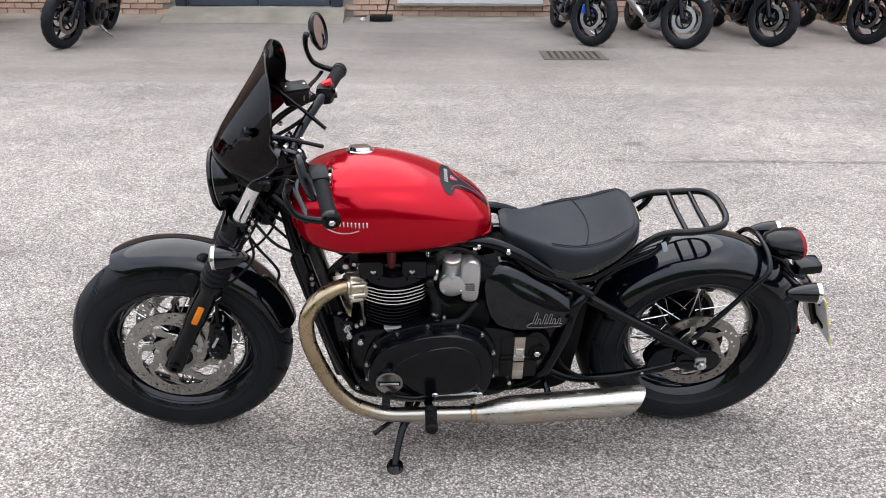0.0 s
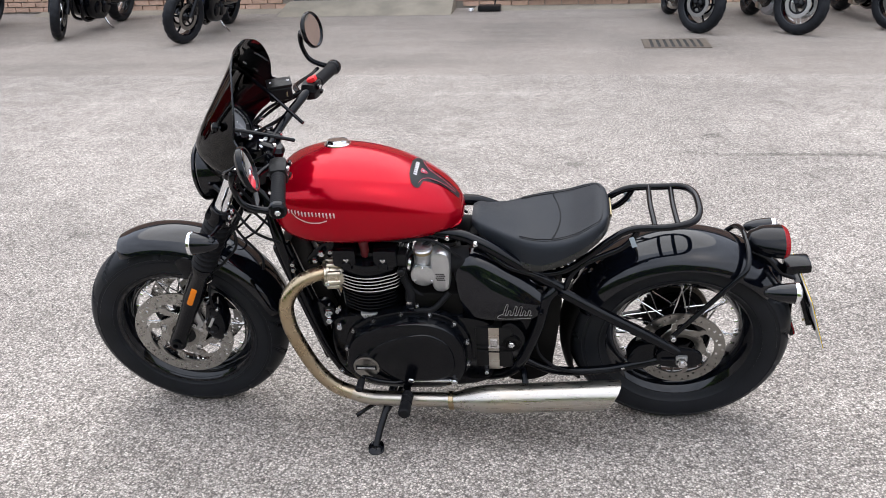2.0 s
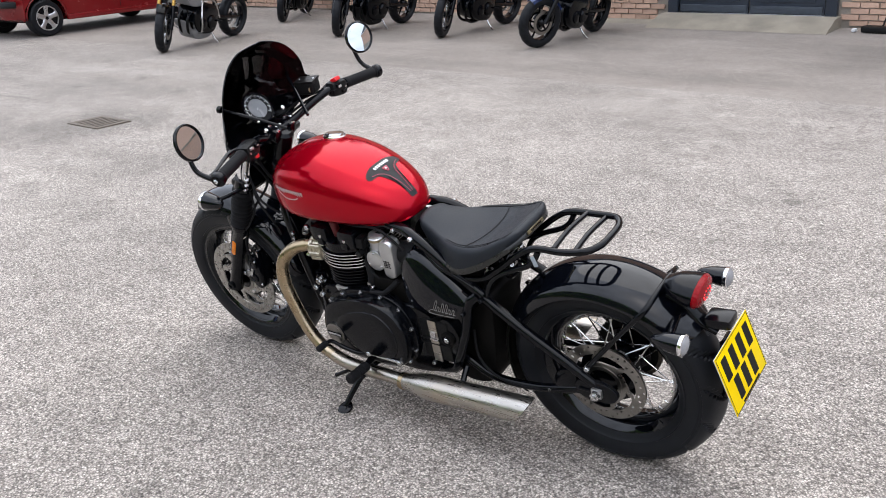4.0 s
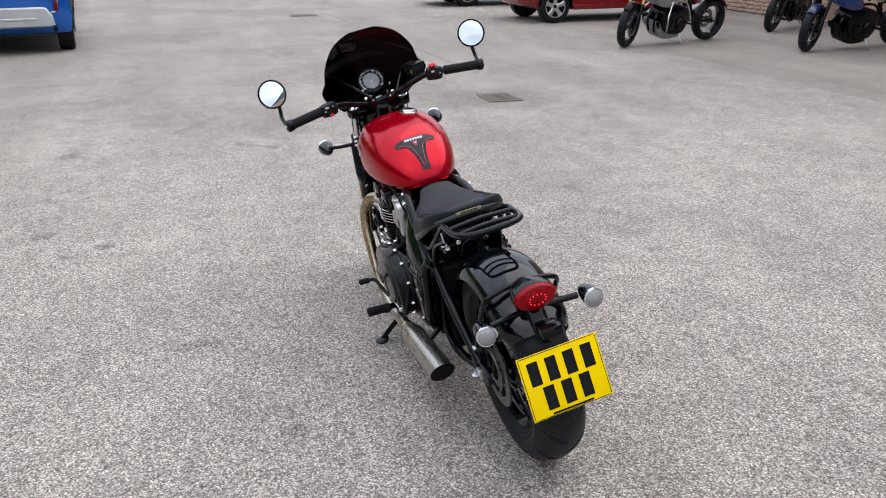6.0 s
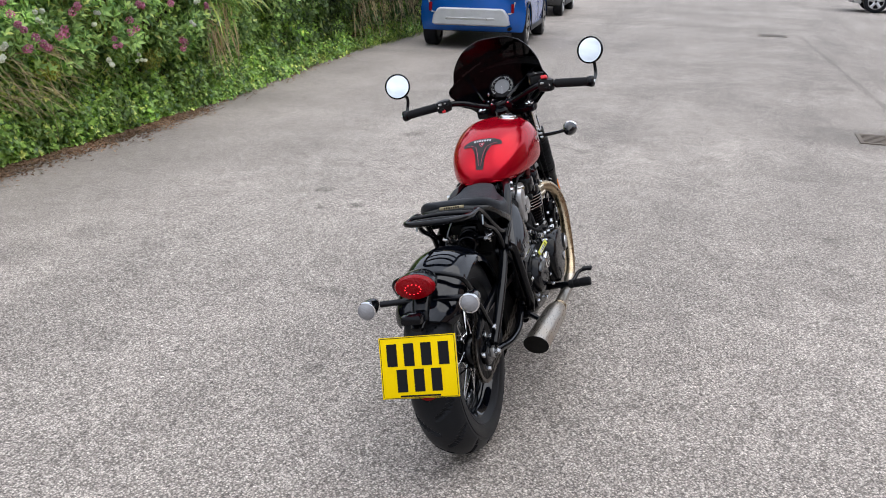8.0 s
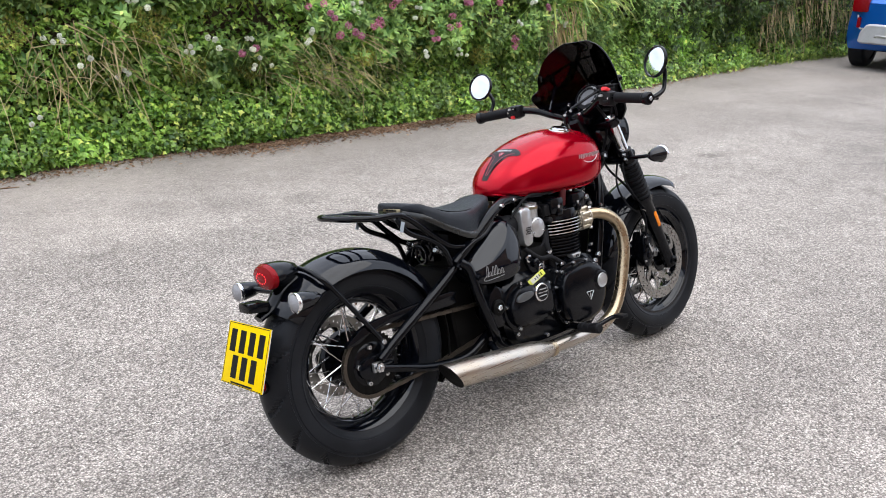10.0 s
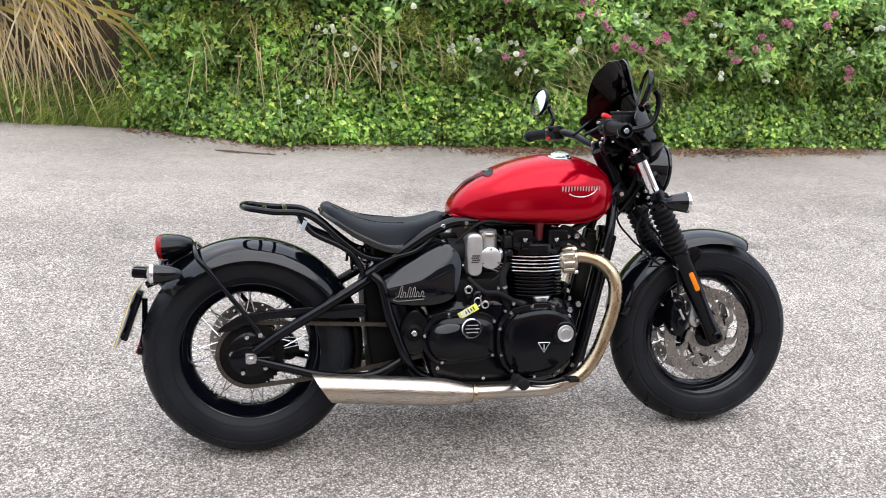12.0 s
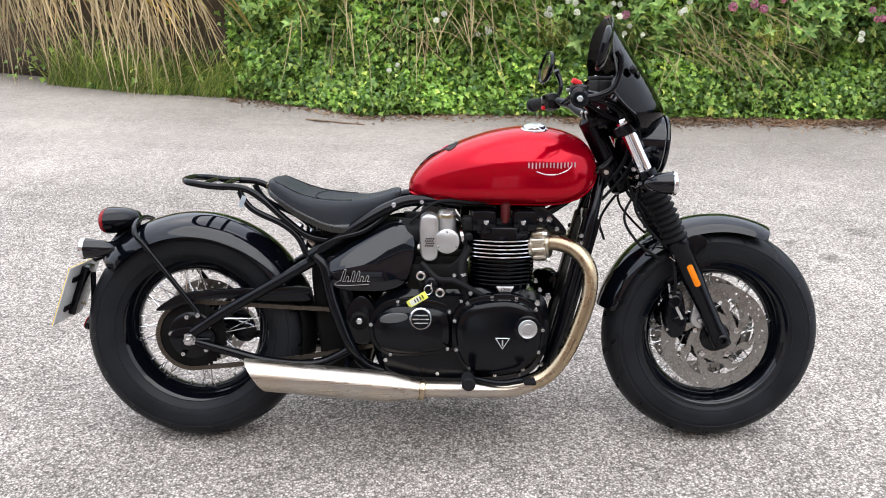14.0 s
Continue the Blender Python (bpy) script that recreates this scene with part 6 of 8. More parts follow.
for i in range(0, 230, 2):
    p, q = V(dense[i]), V(dense[(i + 2) % 230])
    off = V((0, 0.0035 if i // 2 % 2 else 0.006, 0))
    for sg in (1, -1):
        t = (q - p).normalized()
        nrm = V((-t.z, 0, t.x))
        c0, c1 = p - t * 0.003 + off * sg, q + t * 0.003 + off * sg
        rings = [[c + nrm * (0.0058 * e) + V((0, 0.0008 * g, 0)) for e, g in ((-1, -1), (-1, 1), (1, 1), (1, -1))] for c in (c0, c1)]
        skin(rings, bm)
part("drive_chain", bm, CHAIN, bike, "greased steel drive chain")
part("chain_guard", slab(outline([(-0.095, 0.402), (-0.06, 0.430), (-0.01, 0.452), (0.12, 0.464), (0.325, 0.472), (0.338, 0.45), (0.330, 0.430), (0.20, 0.432), (0.08, 0.436), (0.0, 0.424), (-0.05, 0.404)], 66), -0.098, -0.112, 0.003), SATIN, bike, "black chain guard")
rc = part("rear_caliper", slab(outline([(0.075, 0.36), (0.125, 0.35), (0.15, 0.30), (0.13, 0.265), (0.09, 0.27), (0.07, 0.31)], 26), 0.07, 0.118, 0.009, 0.002), SATIN, bike, "black rear brake caliper")
part("rear_brake_hose", sweep([(0.13, 0.105, 0.28), (0.20, 0.125, 0.262), (0.32, 0.13, 0.262), (0.40, 0.12, 0.31), (0.42, 0.10, 0.40)], 0.0045, 30, 8), RUBBER, rc)
part("hose_union", rod((0.125, 0.115, 0.282), (0.165, 0.122, 0.27), 0.006, seg=8), BOLT, rc)

# hoses, brackets and bolts that fill the gaps round the engine
for s in (1, -1):
    part("coolant_hose", sweep([(0.785, 0.108 * s, 0.585), (0.765, 0.128 * s, 0.540), (0.770, 0.136 * s, 0.490), (0.785, 0.140 * s, 0.440)], 0.0125, 20, 12), RUBBER, bike)
    part("fuel_hose", sweep([(0.70, 0.10 * s, 0.70), (0.762, 0.118 * s, 0.665), (0.778, 0.118 * s, 0.60), (0.75, 0.128 * s, 0.545), (0.69, 0.125 * s, 0.52)], 0.005, 26, 8), RUBBER, bike)
    part("breather_hose", sweep([(0.655, 0.13 * s, 0.545), (0.70, 0.155 * s, 0.505), (0.745, 0.16 * s, 0.500), (0.80, 0.155 * s, 0.470), (0.83, 0.150 * s, 0.452)], 0.0085, 24, 10), RUBBER, bike)
    part("engine_block_upper", box((0.70, 0.07 * s, 0.50), (0.17, 0.13, 0.09), 0.02), DARKIN, bike)
    part("wiring_loom", sweep([(0.62, 0.115 * s, 0.655), (0.70, 0.120 * s, 0.715), (0.80, 0.120 * s, 0.712), (0.90, 0.118 * s, 0.718), (1.02, 0.11 * s, 0.712)], 0.0042, 30, 8), RUBBER, bike)
    part("coil", box((0.79, 0.112 * s, 0.655), (0.045, 0.045, 0.040), 0.008), PLASTIC, bike)
    part("sensor", pill((0.785, 0.118 * s, 0.620), (0.785, 0.146 * s, 0.620), 0.011, 14), PLASTIC, bike)
    part("mount_plate", slab(outline([(0.965, 0.700), (1.005, 0.690), (1.055, 0.640), (1.045, 0.620), (0.985, 0.645), (0.960, 0.670)], 26), 0.098 * s, 0.108 * s, 0.002), SATIN, bike)
    for x, y, z, r in ((0.790, 0.164, 0.468, 0.0075), (0.765, 0.160, 0.445, 0.006), (0.745, 0.150, 0.515, 0.006), (0.640, 0.152, 0.440, 0.008), (0.975, 0.160, 0.440, 0.010), (0.97, 0.150, 0.500, 0.007), (1.03, 0.112, 0.640, 0.008), (1.005, 0.152, 0.456, 0.0105), (1.007, 0.118, 0.668, 0.0105), (0.99, 0.150, 0.262, 0.008),
                       (0.555, 0.152, 0.275, 0.0075), (0.70, 0.150, 0.235, 0.0065), (0.93, 0.150, 0.232, 0.0065)):
        bolt((x, y * s, z), (0, s, 0), r, 0.011, BOLT, bike)
    part("hose_clip", lathe([(0.0138, -0.004), (0.0138, 0.004)], (0.768, 0.133 * s, 0.515), (0.1, 0.1, -1), 18), BOLT, bike)
    part("frame_gusset", slab(outline([(0.385, 0.545), (0.42, 0.560), (0.46, 0.47), (0.465, 0.40), (0.445, 0.36), (0.418, 0.42), (0.40, 0.49)], 30), 0.118 * s, 0.132 * s, 0.003), SATIN, bike)
part("splash_guard", slab(outline([(0.372, 0.215), (0.44, 0.185), (0.50, 0.20), (0.50, 0.30), (0.46, 0.36), (0.44, 0.47), (0.40, 0.53), (0.345, 0.53), (0.345, 0.44), (0.352, 0.36), (0.362, 0.28)], 44), -0.075, 0.095, 0.008, both=True), DARKIN, bike, "black plastic splash guard")
part("lower_frame_bar", sweep([(0.50, -0.12, 0.24), (0.50, 0.12, 0.24)], 0.014, seg=12), SATIN, bike)
for x, y, z in ((0.325, 0.062, 0.602), (0.300, 0.030, 0.622), (0.325, -0.062, 0.602)):
    bolt((x, y, z), (-0.8, 0.5 if y > 0 else -0.5, 0.4), 0.009, 0.016, BOLT, bike)

for x, z, r in ((1.011, 0.463, 0.0135), (0.996, 0.425, 0.0075)):
    part("mount_boss", lathe([(r * 1.5, 0), (r * 1.5, 0.012), (r, 0.016)], (x, 0.112, z), (0, 1, 0), 20), SATIN, bike)
    bolt((x, 0.126, z), (0, 1, 0), r, 0.014, BOLT, bike)
for s in (1, -1):                               # shock spring and its bright collars under the saddle
    part("shock_collar", lathe([(0.020, 0), (0.024, 0.003), (0.024, 0.012), (0.018, 0.014)], (0.350, 0.060 * s, 0.598), (0.3, 0.8 * s, 0.3), 20), BOLT, bike)
    part("saddle_bolt", pill((0.331, 0.070 * s, 0.606), (0.331, 0.092 * s, 0.614), 0.008, 10), BOLT, bike)
coil = [(0.300 + 0.11 * k / 40, 0.032 * math.cos(k * 0.95), 0.585 + 0.045 * k / 40 + 0.032 * math.sin(k * 0.95)) for k in range(41)]
part("shock_spring", sweep(coil, 0.0048, 160, 7), SATIN, bike, "black coil spring under the saddle")

# ---------------------------------------------------------------- the yard
BRICK = mat("buff_brick", (0.43, 0.285, 0.212), 0.85, 0, 0.22, 9, 160, 0.5, rnd=0.16)
MORTAR = mat("mortar", (0.235, 0.21, 0.18), 0.95, 0, 0.2, 12, 200, 0.5)
CONCRETE = mat("stained_concrete", (0.235, 0.208, 0.165), 0.92, 0, 0.36, 3, 120, 0.5)
DOORPAINT = mat("dark_blue_door_paint", (0.022, 0.030, 0.045), 0.35, 0, 0.15, 5, 300, 0.05)
WHITEPAINT = mat("white_painted_panel", (0.62, 0.63, 0.64), 0.5, 0, 0.08, 4, 200, 0.05)
IRON = mat("rusty_cast_iron", (0.12, 0.098, 0.078), 0.75, 0.3, 0.35, 30, 260, 0.4)
# near-black: painted shade inside the drains, and the roof's slate
SHADE_SLATE = mat("drain_dark", (0.02, 0.02, 0.02), 0.9)
SOIL = mat("bank_soil", (0.085, 0.064, 0.044), 0.95, 0, 0.5, 3, 60, 0.8)
IVY = leafy("ivy_leaves", (0.060, 0.150, 0.032), (0.42, 0.66, 0.125), (0.84, 0.90, 0.21), 0.36, 0.3)
SHRUB = leafy("shrub_leaves", (0.100, 0.215, 0.066), (0.51, 0.73, 0.225), (0.76, 0.80, 0.25), 0.45, 0.35, 0.4)
DEEPGREEN = leafy("deep_green_leaves", (0.020, 0.050, 0.014), (0.115, 0.190, 0.048), (0.30, 0.36, 0.10), 0.45, 0.3, 0.35)
HERB = leafy("feathery_herb", (0.15, 0.165, 0.040), (0.46, 0.47, 0.110), (0.58, 0.52, 0.13), 0.6, 0.4, 0.2)
DRY = leafy("dry_stalks", (0.34, 0.245, 0.13), (0.66, 0.54, 0.31), (0.50, 0.34, 0.16), 0.6)
GRASS = leafy("green_grass", (0.120, 0.210, 0.040), (0.460, 0.560, 0.130), (0.720, 0.640, 0.260))
GOLDEN = leafy("golden_blades", (0.36, 0.25, 0.05), (0.80, 0.60, 0.14), (0.50, 0.52, 0.10), 0.4)
LITTER = leafy("leaf_litter", (0.20, 0.11, 0.065), (0.40, 0.27, 0.17), None, 0.8)
PINK = leafy("pink_petals", (0.58, 0.15, 0.30), (0.86, 0.44, 0.58), None, 0.6)
CREAM = leafy("cream_petals", (0.80, 0.82, 0.66), (0.92, 0.93, 0.86), None, 0.6)

rng = np.random.default_rng(7)
xs_g = [-900, -300, -100, -40, -20, -10, 0, 10, 20, 40, 100, 300, 900]
gv = [(x, y, 0.0) for x in xs_g for y in xs_g]
k_ = len(xs_g)
gf = [(i * k_ + j, (i + 1) * k_ + j, (i + 1) * k_ + j + 1, i * k_ + j + 1) for i in range(k_ - 1) for j in range(k_ - 1)]
ground = tagged(mesh_object("ground", gv, gf, ASPHALT), "worn pale grey asphalt yard with bare chippings", "ground", kind="structure")

# ---- workshop wall of buff brick, with a door and a white panel
WY = 12.30
wall = finish(box((5.0, WY + 0.20, 1.75), (38.0, 0.36, 3.5)), "wall_north", MORTAR)
tagged(wall, "buff brick workshop wall with pale mortar joints", "wall", kind="structure")
OPEN = [(-3.62, -1.30, 2.35), (-0.60, 1.42, 2.6)]   # door and panel: x from, x to, height


def brick_spots():
    for c in range(45):
        z = 0.02 + 0.075 * c
        x = -13.9 + (0.1125 if c % 2 else 0.0)
        while x < 14.9:
            if not any(a - 0.10 < x < b + 0.10 and z < h and (a > -1 and z > 0.17 or a < -1) for a, b, h in OPEN):
                yield c, x, z
            x += 0.225


def brick_verts(x, z, j=0.0):
    w, h, d = 0.1075, 0.0325, 0.008
    b = 0.003
    y = WY + 0.02
    return [(x - w, y, z - h), (x + w, y, z - h), (x + w, y, z + h), (x - w, y, z + h), (x - w + b, y - d - 0.02 + j, z - h + b), (x + w - b, y - d - 0.02 + j, z - h + b), (x + w - b, y - d - 0.02 + j, z + h - b), (x - w + b, y - d - 0.02 + j, z + h - b)]


BF = [(4, 5, 6, 7), (0, 1, 5, 4), (1, 2, 6, 5), (2, 3, 7, 6), (3, 0, 4, 7)]
single, rest_v, rest_f = [], [], []
for c, x, z in brick_spots():
    if c < 5 and -6.6 < x < 6.4 and len(single) < 295:
        single.append((x, z))
    else:
        o = len(rest_v)
        rest_v += brick_verts(x, z + 0.0375, rng.uniform(-0.002, 0.002))
        rest_f += [tuple(o + i for i in f) for f in BF]
upper = mesh_object("brickwork", rest_v, rest_f, BRICK, wall)
upper["kind"] = "stuff"
part("string_course", box((5.0, WY + 0.16, 3.55), (38.2, 0.46, 0.10), 0.01), CONCRETE, wall)
part("upper_wall", box((5.0, WY + 0.20, 5.05), (38.0, 0.36, 2.9)), BRICK, wall)
part("gutter", rod((-14.2, WY - 0.07, 6.50), (24.2, WY - 0.07, 6.50), 0.06, seg=12), WHITEPAINT, wall, "white gutter along the eaves")
part("roof", slab([(-14.3, WY - 0.06), (24.3, WY - 0.06), (24.3, WY + 6.0), (-14.3, WY + 6.0)], 0, 1, 0, swap=lambda p: (p[0], p[2], 6.52 + 0.95 * (p[2] - WY) + 0.08 * p[1])), SHADE_SLATE, wall, "dark slate roof")

door = empty("door_1", Matrix.Translation((-2.46, WY, 0.15)), "dark blue double workshop door above a concrete ramp", "door")
door["kind"] = "structure"
for s in (1, -1):
    lf = part("leaf", box((0.49 * s, 0.0, 1.0), (0.96, 0.05, 2.0), 0.004), DOORPAINT, door)
    part("door_panel", box((0.49 * s, -0.03, 0.55), (0.72, 0.02, 0.80), 0.008), DOORPAINT, lf)
    part("door_panel", box((0.49 * s, -0.03, 1.45), (0.72, 0.02, 0.75), 0.008), DOORPAINT, lf)
    part("kick_rail", box((0.49 * s, -0.036, 0.055), (0.92, 0.022, 0.09), 0.003), mat("kick_rail_grey", (0.045, 0.055, 0.07), 0.4, 0.3), lf, "grey metal kick rail")
    part("jamb", box((1.06 * s, -0.01, 1.05), (0.14, 0.12, 2.15), 0.006), DOORPAINT, door)
part("lintel", box((0, -0.01, 2.12), (2.26, 0.12, 0.14), 0.006), DOORPAINT, door)
part("threshold", box((0, -0.02, -0.006), (1.98, 0.16, 0.012), 0.003), BOLT, door)
panel = finish(box((0.41, WY - 0.03, 1.40), (1.98, 0.07, 2.40), 0.01), "window_shutter", WHITEPAINT)
tagged(panel, "white painted steel shutter panel on the wall", "shutter", kind="structure")
part("shutter_sill", box((0.41, WY - 0.05, 0.185), (2.04, 0.12, 0.03), 0.006), CONCRETE, panel)
bm = skin([[(-3.64, 11.60, 0.002), (-1.26, 11.60, 0.002), (-1.26, 11.62, 0.0), (-3.64, 11.62, 0.0)],
           [(-3.62, 12.02, 0.135), (-1.28, 12.02, 0.135), (-1.28, 12.04, 0.0), (-3.62, 12.04, 0.0)],
           [(-3.62, 12.31, 0.142), (-1.28, 12.31, 0.142), (-1.28, 12.31, 0.0), (-3.62, 12.31, 0.0)]])
tagged(finish(bm, "ramp", CONCRETE), "worn concrete ramp up to the workshop door", "ramp", kind="structure")
bm = bmesh.new()
gx = np.linspace(-7.5, 7.5, 61)
lip = [[(x, 11.98 + 0.05 * noise.noise((x * 1.7, 0, 0)), 0.0), (x, 12.08, 0.016 + 0.012 * noise.noise((x * 3, 1, 0))), (x, 12.285, 0.030)] for x in gx if not -3.7 < x < -1.2]
lipA = [r for r in lip if r[0][0] < -3.6]
lipB = [r for r in lip if r[0][0] > -1.3]
for part_rows in (lipA, lipB):
    skin(part_rows, bm, caps=False, around=False)
tagged(finish(bm, "trim", CONCRETE), "mossy concrete strip along the foot of the wall", "kerb", kind="structure")

# long-handled dustpan left by the wall
pan = tagged(finish(box((-0.78, 11.93, 0.045), (0.30, 0.20, 0.07), 0.014), "dustpan", PLASTIC), "black long-handled dustpan standing by the wall", "dustpan")
part("handle", rod((-0.72, 11.98, 0.07), (-0.55, 12.16, 0.85), 0.011, seg=10), PLASTIC, pan)
bm = lathe([(0.02, 0), (0.05, 0.012), (0.045, 0.035), (0.01, 0.045)], (-1.03, 11.95, 0.0), (0, 0, 1), 9, squash=(1.4, 0.7))
tagged(finish(bm, "crumpled_paper", WHITEPAINT), "crumpled white paper on the asphalt", "litter")


def drain(x, y, sx, sy, turn, n):
    g = empty("drain_grate", pose(x, y, 0.0, 0, 0, turn), "rusty cast iron drain grate set in the asphalt", "drain", "drain grates")
    # thin dark sheet painted as the shade below the bars; no hole
    part("pit", box((0, 0, 0.0015), (sx, sy, 0.003)), SHADE_SLATE, g)
    for s in (1, -1):
        part("frame_bar", box((0, s * sy / 2, 0.004), (sx + 0.04, 0.035, 0.010), 0.002), IRON, g)
        part("frame_bar", box((s * sx / 2, 0, 0.0045), (0.035, sy - 0.02, 0.010), 0.002), IRON, g)
    b0 = None
    for i in range(n):
        px = -sx / 2 + sx * (i + 0.5) / n
        if b0 is None:
            b0 = part("bar", box((0, 0, 0.004), (sx / n * 0.55, sy - 0.04, 0.008), 0.0015), IRON, g)
            b0.location = (px, 0, 0)
        else:
            again(b0, Matrix.Translation((px, 0, 0)))


drain(1.40, 9.24, 0.62, 0.50, 0, 9)
drain(-5.27, 4.32, 0.42, 0.30, 0, 7)
drain(-15.7, 3.67, 0.5, 0.45, 90, 8)


# ---------------------------------------------------------------- planted bank
def bank_foot(x):
    return float(np.interp(x, [-40, -20, -14.5, -12, -9.35, -8, -6, -4.4, -3.2, -1.1, 0.35, 0.75, 1.15, 1.8, 2.7, 4.1, 6, 10, 20], [-7.5, -4.4, -2.95, -2.66, -2.67, -2.58, -2.30, -2.06, -1.92, -1.86, -1.90, -1.80, -2.02, -2.36, -2.50, -2.98, -3.5, -4.2, -6]))


def bank(x, h):
    """A point on the bank's skin: x along it, h up it."""
    lean = 0.02 + 0.12 * noise.noise((x * 0.5, h * 0.8, 3.0))
    bulge = 0.16 * noise.noise((x * 1.3, h * 1.6, 0.0)) + 0.09 * noise.noise((x * 3.5, h * 4.0, 5.0))
    grow = min(1.0, h / 0.35)
    low = float(np.interp(x, [4.9, 7.5], [1.0, 0.3]))
    crest = float(np.interp(x, [1.2, 2.4], [0.45, 0.20]))
    up = h if h < 1.1 else 1.1 + (h - 1.1) * crest
    return V((x, bank_foot(x) - 0.10 - lean * h + float(np.interp(h, [0, 0.14, 0.30, 0.48, 0.66, 0.90, 2.0, 3.0], [-0.03, 0.06, 0.04, -0.02, 0.01, 0.08, 0.0, -0.25])) + bulge * grow, up * low))


bx, bh = np.concatenate([np.linspace(-30, -12, 24), np.linspace(-11.7, 6, 120), np.linspace(6.5, 18, 16)]), np.linspace(0, 3.0, 22)
bv = [tuple(bank(x, h) - V((0, 0.10, 0))) for x in bx for h in bh]
m_ = len(bh)
bf = [(i * m_ + j, (i + 1) * m_ + j, (i + 1) * m_ + j + 1, i * m_ + j + 1) for i in range(len(bx) - 1) for j in range(m_ - 1)]
top = len(bv)
bv += [(x, bank_foot(x) - 6.0, bank(x, 3.0).z + 0.05) for x in bx]
bf += [(i * m_ + m_ - 1, (i + 1) * m_ + m_ - 1, top + i + 1, top + i) for i in range(len(bx) - 1)]
tagged(mesh_object("bank", bv, bf, SOIL, smooth=True), "steep dark soil bank under the ivy", "bank", kind="structure")


def scatter(name, template, folds, n, place, size, material, label, category, tilt=0.6, droop=0.3):
    """n leaves made of one flat template; place() gives a point and an outward normal."""
    T = np.array(template, float)
    k = len(T)
    verts = np.empty((n * k, 3))
    for i in range(n):
        p, nrm = place()
        nrm = np.array(nrm, float) + rng.normal(0, tilt, 3)
        nrm /= np.linalg.norm(nrm)
        down = np.array((rng.normal(0, 0.6), rng.normal(0, 0.3), -1.0 + droop * rng.normal()))
        ax = down - nrm * down.dot(nrm)
        ax /= np.linalg.norm(ax) + 1e-9
        sd = np.cross(nrm, ax)
        s = size() if callable(size) else size
        verts[i * k:(i + 1) * k] = p + s * (T[:, :1] * ax + T[:, 1:2] * sd + T[:, 2:3] * nrm)
    faces = [tuple(i * k + j for j in f) for i in range(n) for f in folds]
    ob = mesh_object(name, verts.tolist(), faces, material)
    return tagged(ob, label, category, kind="stuff")


IVY_T = [(-0.45, 0, 0), (-0.25, 0.28, 0.05), (-0.12, 0.50, 0.09), (0.05, 0.24, 0.06), (0.55, 0, -0.06), (-0.25, -0.28, 0.05), (-0.12, -0.50, 0.09), (0.05, -0.24, 0.06), (0.0, 0, 0)]
IVY_F = [(0, 1, 2, 3, 8), (8, 3, 4), (0, 8, 7, 6, 5), (8, 4, 7)]
LEAF_T = [(-0.5, 0, 0), (-0.15, 0.20, 0.05), (0.2, 0.15, 0.04), (0.6, 0, -0.08), (-0.15, -0.20, 0.05), (0.2, -0.15, 0.04), (0, 0, 0)]
LEAF_F = [(0, 1, 2, 6), (6, 2, 3), (0, 6, 5, 4), (6, 3, 5)]


def ivy_cover(x, h):
    """How likely ivy is here: a skirt along the foot, patchy above, none where the soil shows."""
    a = 1.0 if h < 0.42 or -0.75 < x < 1.75 else (1.0 if h < 0.78 else 0.42)
    a *= 1.0 if x < 1.75 else ((0.02 if h < 0.8 else 0.2) if x > 1.9 else 0.5)
    return a


def ivy_spot(x0, x1, h1):
    while True:
        x = rng.uniform(x0, x1)
        h = h1 * rng.beta(1.0, 1.5)
        patch = noise.noise((x * 1.1, h * 1.5, 9.0))
        if rng.random() < ivy_cover(x, h) * (1.0 if h < 0.3 else 0.95 + 0.5 * patch if h < 0.75 else 0.72 + 0.8 * patch):
            break
    p = bank(x, h)
    out = rng.uniform(-0.05, 0.10) + 0.06 * noise.noise((x * 6, h * 6, 2.0)) + ((0.10 + 0.24 * rng.random() * float(np.interp(x, [-10.0, -8.8, -5.0, -3.6], [0, 1, 1, 0]))) * max(0, 0.22 - h) / 0.22)
    return np.array((x, p.y + out, max(0.02, p.z + rng.normal(0, 0.015)))), (0.0, 0.62, 0.75)


scatter("ivy", IVY_T, IVY_F, 66000, lambda: ivy_spot(-7.0, 2.0, 1.7), lambda: rng.uniform(0.024, 0.060), IVY, "glossy green ivy covering the bank", "ivy", 0.45)
scatter("ivy_beyond", IVY_T, IVY_F, 16000, lambda: ivy_spot(-16.5, -7.0, 1.0), lambda: rng.uniform(0.035, 0.075), IVY, "green ivy and scrub on the bank further along", "ivy", 0.5)
scatter("ivy_wall_end", IVY_T, IVY_F, 2500, lambda: ivy_spot(1.6, 9.0, 2.6), lambda: rng.uniform(0.04, 0.08), IVY, "sparse ivy over bare soil", "ivy", 0.5)


def shrub_spot(x0, x1, h0, h1):
    while True:
        x, h = rng.uniform(x0, x1), rng.uniform(h0, h1)
        few = float(np.interp(x, [-1.0, -0.4, 1.9, 2.2], [1.0, 0.22, 0.16, 0.6])) if h < 1.5 else 1.0
        if rng.random() < few * (0.40 + 1.5 * noise.noise((x * 2.2 + 4, h * 2.8, 1.0))):
            break
    p = bank(x, h)
    out = rng.uniform(0.0, 0.20) + 0.12 * noise.noise((x * 2.5, h * 3, 8.0))
    return np.array((x, p.y + out, p.z)), (rng.normal(0, 0.4), 0.55, 1.0)


scatter("valerian_leaves", LEAF_T, LEAF_F, 11000, lambda: shrub_spot(-6.5, 1.75, 0.56, 1.9), lambda: rng.uniform(0.038, 0.080), SHRUB, "grey-green leaves of flowering plants on the bank", "shrub", 0.6, 0.8)


